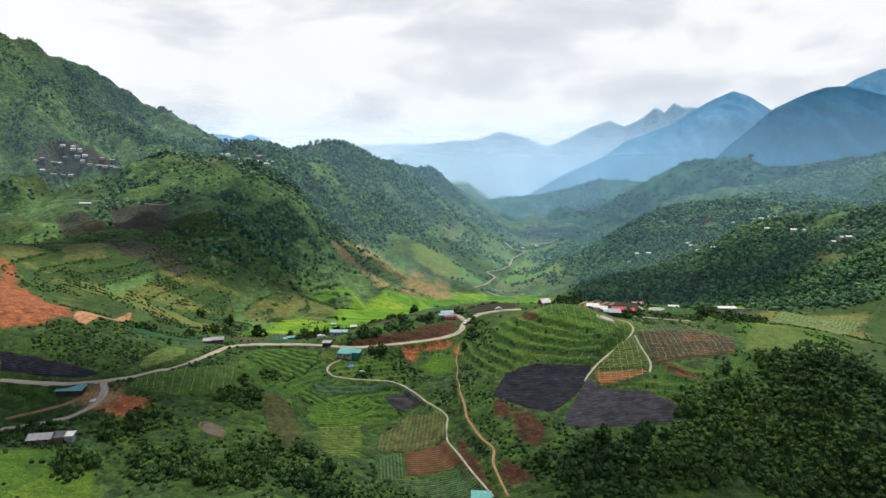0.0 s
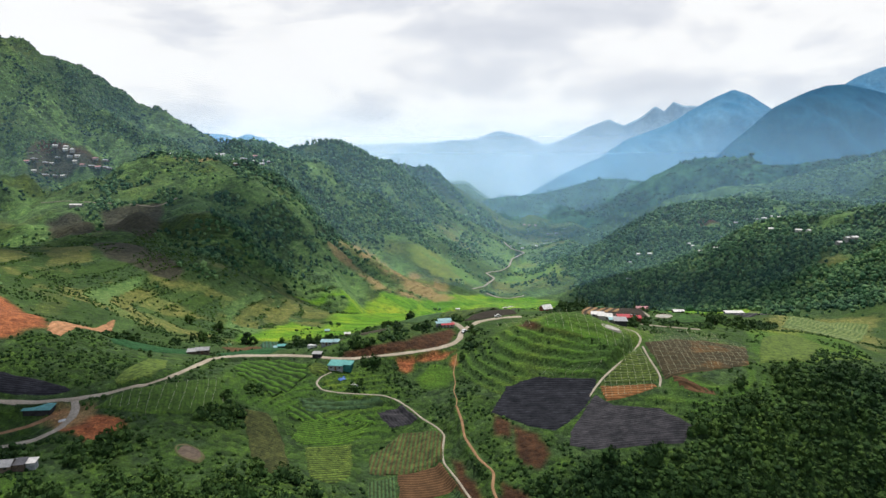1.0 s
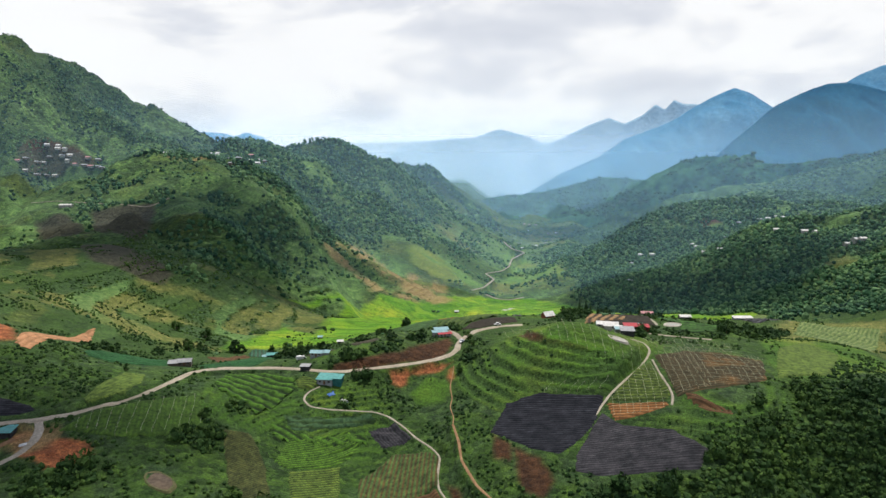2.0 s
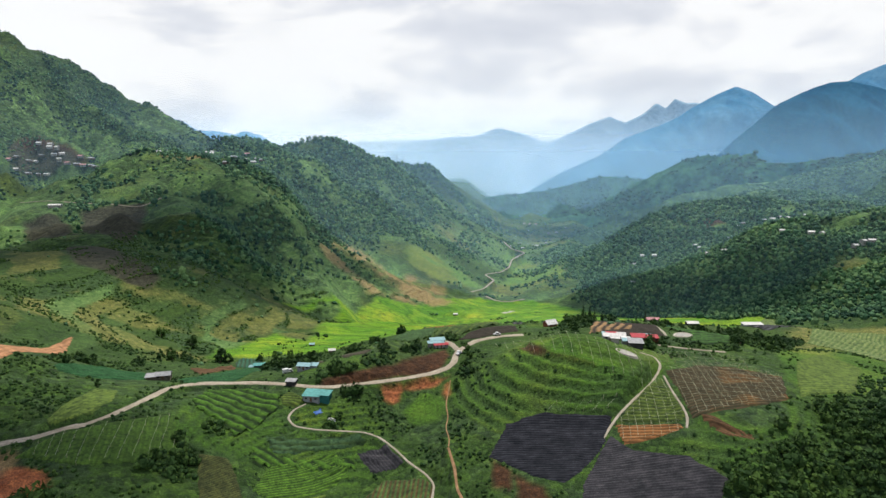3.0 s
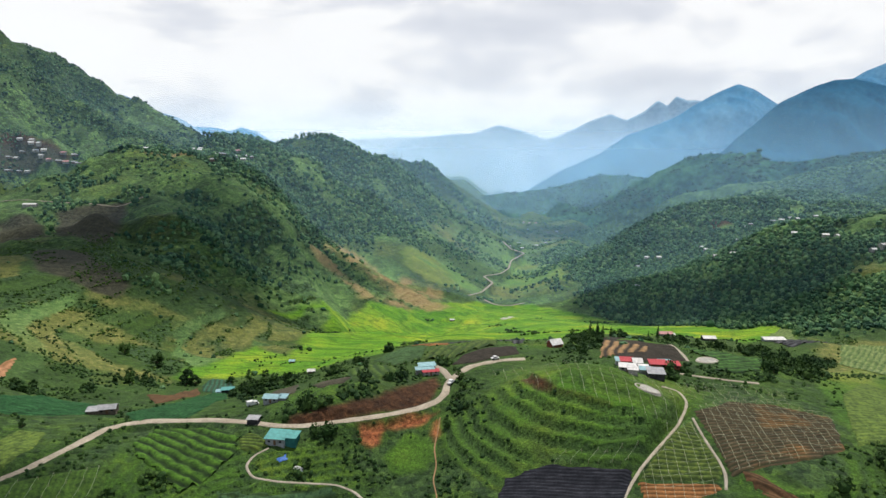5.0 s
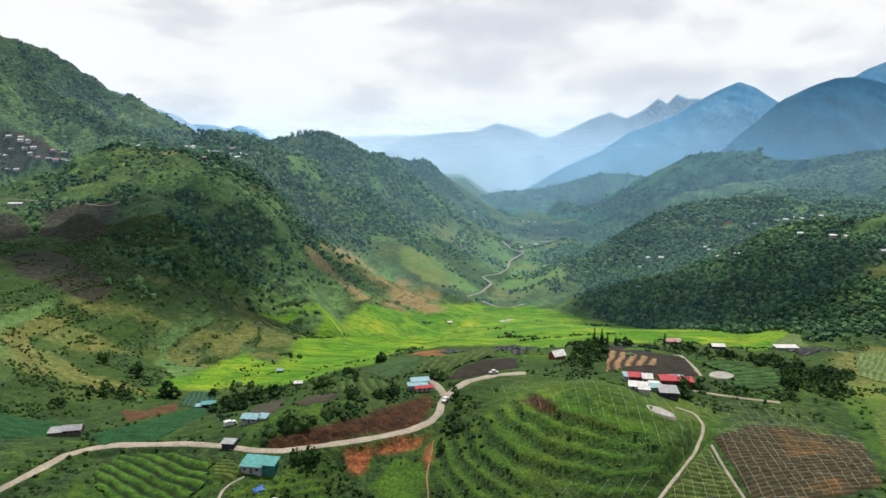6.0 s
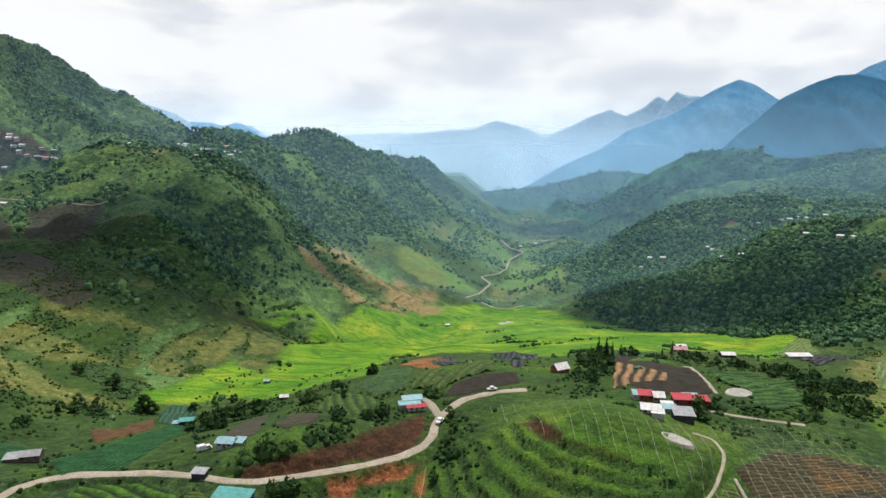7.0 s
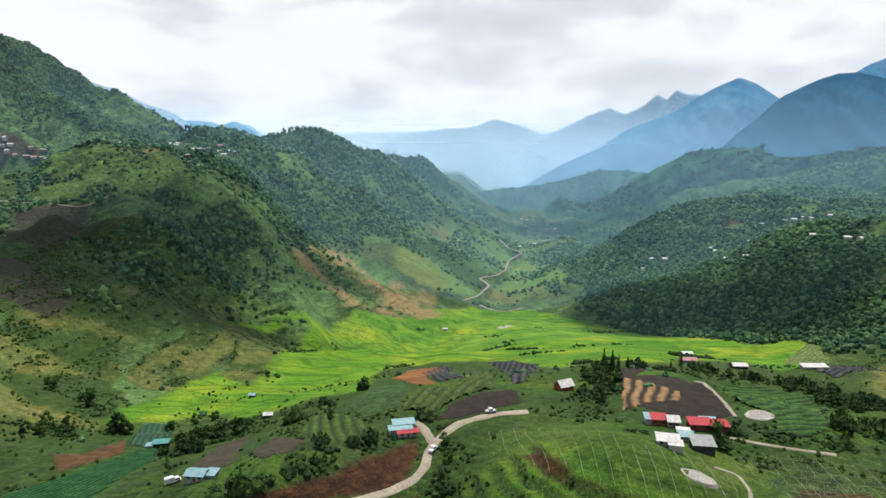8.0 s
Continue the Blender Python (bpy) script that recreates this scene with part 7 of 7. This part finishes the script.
village_house(0, -720, 1219, 18)
village_house(3, -689, 1226, -10)
village_house(1, -671, 1228, 5)
village_house(0, -765, 1209, -18)
village_house(1, -774, 1199, 9)
village_house(0, -748, 1231, -3)
village_house(2, -423, 1190, 6)
village_house(0, -426, 1285, -7)
village_house(0, -440, 1357, -20)
village_house(1, -382, 1271, 17)
village_house(0, -359, 1231, 4)
village_house(1, -368, 1104, -9)
village_house(3, -557, 1402, -22)
village_house(0, -571, 1399, 15)
village_house(0, -416, 1340, 2)
village_house(0, 415, 1263, -11)
village_house(0, 432, 1244, -24)
village_house(0, 501, 1214, 13)
village_house(0, 501, 1195, 0)
village_house(0, 475, 1100, -13)
village_house(0, 595, 1248, 24)
village_house(0, 541, 1159, 11)
village_house(1, 613, 1260, -2)
village_house(0, 673, 1262, -15)
village_house(0, 686, 1256, 22)
village_house(2, 695, 1248, 9)
village_house(0, 754, 1284, -4)
village_house(0, 560, 950, -17)
village_house(2, 576, 860, 20)
village_house(0, 568, 863, 7)
village_house(0, 584, 856, -6)
village_house(0, 544, 998, -19)
village_house(1, 389, 1236, 18)
village_house(1, 336, 1085, 5)
village_house(0, 482, 1056, -8)
village_house(1, 651, 1251, -21)
village_house(0, 570, 938, 16)
village_house(3, 387, 2637, 3)
village_house(3, 371, 2695, -10)
village_house(3, 416, 2666, -23)
village_house(0, 356, 2466, 14)
village_house(0, 468, 2457, 1)
village_house(1, 355, 2064, -12)
village_house(0, 319, 2017, -25)
village_house(1, 258, 2000, 12)
village_house(0, 319, 3426, -1)
village_house(3, 371, 3626, -14)
village_house(0, 395, 3535, 23)
village_house(1, 430, 2434, 10)
village_house(1, 217, 1856, -3)
village_house(0, 258, 1910, -16)
village_house(1, 524, 2566, 21)
village_house(1, 319, 3262, 8)


# ---- vehicles ----
PAINT = mottled("white_car_paint", (0.62, 0.62, 0.62), (0.74, 0.74, 0.73), 0.5, 3.0, 0.35, 0)
RUBBER = mottled("tyre_rubber", (0.012, 0.012, 0.012), (0.03, 0.03, 0.03), 2.0, 9.0, 0.9, 0)
CANVAS = mottled("grey_canvas", (0.50, 0.50, 0.50), (0.66, 0.66, 0.65), 0.8, 5.0, 0.8, 0.1)


def vehicle(name, label, x, y, turn, long, cargo):
    root = tagged(new(name), label, "vehicle")
    root.matrix_basis = pose(x, y, height_at(x, y) + 0.32, 0, 0, turn)
    h, w = long / 2, 0.95
    bm = bmesh.new()
    box(bm, -h, h, -w, w, 0.35, 0.95)
    bmesh.ops.bevel(bm, geom=bm.edges[:], offset=0.12, segments=2, affect="EDGES")
    part("body", bm, PAINT, root)
    bm = bmesh.new()
    q = box(bm, h - 2.2 if cargo else -0.9, h - 0.4 if cargo else 1.0, -w + 0.06, w - 0.06, 0.95, 1.75)
    for v in q:
        if v.co.z > 1.5:
            v.co.x += -0.25 if v.co.x > (h - 1.3 if cargo else 0) else 0.15
    part("cab", bm, PAINT, root)
    bm = bmesh.new()
    box(bm, h - 2.0 if cargo else -0.75, h - 0.62 if cargo else 0.8, -w + 0.03, w - 0.03, 1.1, 1.5)
    part("window", bm, DARK_GLASS, root, "dark side glass")
    if cargo:
        bm = bmesh.new()
        box(bm, -h + 0.05, h - 2.35, -w - 0.05, w + 0.05, 0.95, 2.35)
        bmesh.ops.bevel(bm, geom=bm.edges[:], offset=0.15, segments=2, affect="EDGES")
        part("cargo_cover", bm, CANVAS, root, "pale canvas load cover")
    for sx in (-h + 0.9, h - 0.9):
        for sy in (-w, w):
            bm = bmesh.new()
            bmesh.ops.create_cone(bm, segments=14, radius1=0.38, radius2=0.38, depth=0.24, cap_ends=True, matrix=pose(sx, sy, 0.36, 90, 0, 0))
            part("wheel", bm, RUBBER, root, "black rubber tyre")
    return root


vehicle("delivery_truck", "small white truck with a pale covered load", -74.9, 357.7, 35, 5.4, True)
vehicle("pickup_car", "white pickup car on the dirt road", 14.5, 367.6, 62, 4.6, False)
vehicle("parked_car", "white car parked by the crest track", 37.3, 393.9, 12, 4.4, False)


# ---- small things by the road ----
TARP = mottled("blue_tarpaulin", (0.03, 0.09, 0.30), (0.07, 0.17, 0.45), 0.8, 4.0, 0.5, 0.2)
SACK = mottled("white_plastic", (0.55, 0.55, 0.54), (0.72, 0.72, 0.70), 0.9, 5.0, 0.6, 0.2)


def sheet(name, label, x, y, long, wide, tall, turn, mat, seed):
    """A crumpled sheet thrown over a low heap."""
    n = 13
    u, v = np.meshgrid(np.linspace(-1, 1, n), np.linspace(-1, 1, n), indexing="ij")
    edge = np.maximum(np.abs(u), np.abs(v))
    px = u * long / 2 * (1 + 0.12 * grain(v * 2.3 + seed, u, seed))
    py = v * wide / 2 * (1 + 0.12 * grain(u * 2.1, v + seed, seed + 1))
    ca, sa = math.cos(radians(turn)), math.sin(radians(turn))
    ground = land(x + px * ca - py * sa, y + px * sa + py * ca) - height_at(x, y)
    pz = ground + 0.06 + tall * (1 - edge ** 2) * (0.8 + 0.3 * grain(u * 3, v * 3, seed + 2))
    me = grid_mesh(name, px, py, pz)
    me.materials.append(mat)
    ob = tagged(new(name, me), label, "cover")
    ob.matrix_basis = pose(x, y, height_at(x, y), 0, 0, turn)
    return ob


sheet("tarpaulin", "bright blue tarpaulin spread beside the house", -50.5, 314.6, 3.6, 2.8, 0.7, 30, TARP, 3)
sheet("plastic_sheet", "crumpled white plastic sheet on the terrace", -43.5, 311.0, 3.4, 1.6, 0.4, -10, SACK, 8)
sheet("plastic_sheet", "white plastic sheet on the rubble at the junction", -150.5, 245.0, 2.6, 1.8, 0.6, 20, SACK, 5)


# ---- pylons on the far ridge ----
STEEL = mottled("galvanised_steel", (0.22, 0.24, 0.26), (0.34, 0.36, 0.38), 0.5, 2.0, 0.5, 0, metal=0.6)


def pylon(x, y, tall):
    root = tagged(new("pylon"), "slim grey lattice power pylon on the ridge", "pylon", "pylons on the ridge")
    root.matrix_basis = pose(x, y, height_at(x, y) - 1, 0, 0, 20)

    def bar(bm, a, b, r):
        a, b = Vector(a), Vector(b)
        bmesh.ops.create_cone(bm, segments=4, radius1=r, radius2=r, depth=(b - a).length, matrix=Matrix.Translation((a + b) / 2) @ (b - a).to_track_quat("Z", "Y").to_matrix().to_4x4())
    for sx, sy in ((-1, -1), (1, -1), (1, 1), (-1, 1)):
        bm = bmesh.new()
        bar(bm, (sx * 3, sy * 3, 0), (sx * 0.5, sy * 0.5, tall), 0.25)
        part("leg", bm, STEEL, root)
    bm = bmesh.new()
    for k in range(8):
        f, g = k / 8, (k + 1) / 8
        w0, w1 = 3 - 2.5 * f, 3 - 2.5 * g
        for s in (-1, 1):
            bar(bm, (-w0, s * w0, f * tall), (w1, s * w1, g * tall), 0.12)
            bar(bm, (s * w0, -w0, f * tall), (s * w1, w1, g * tall), 0.12)
    part("bracing", bm, STEEL, root)
    for f in (0.72, 0.84, 0.96):
        bm = bmesh.new()
        bar(bm, (-5, 0, f * tall), (5, 0, f * tall), 0.22)
        part("cross_arm", bm, STEEL, root)


for x, y, tall in ((-165, 2350, 38), (-138, 2350, 38)):
    pylon(x, y, tall)
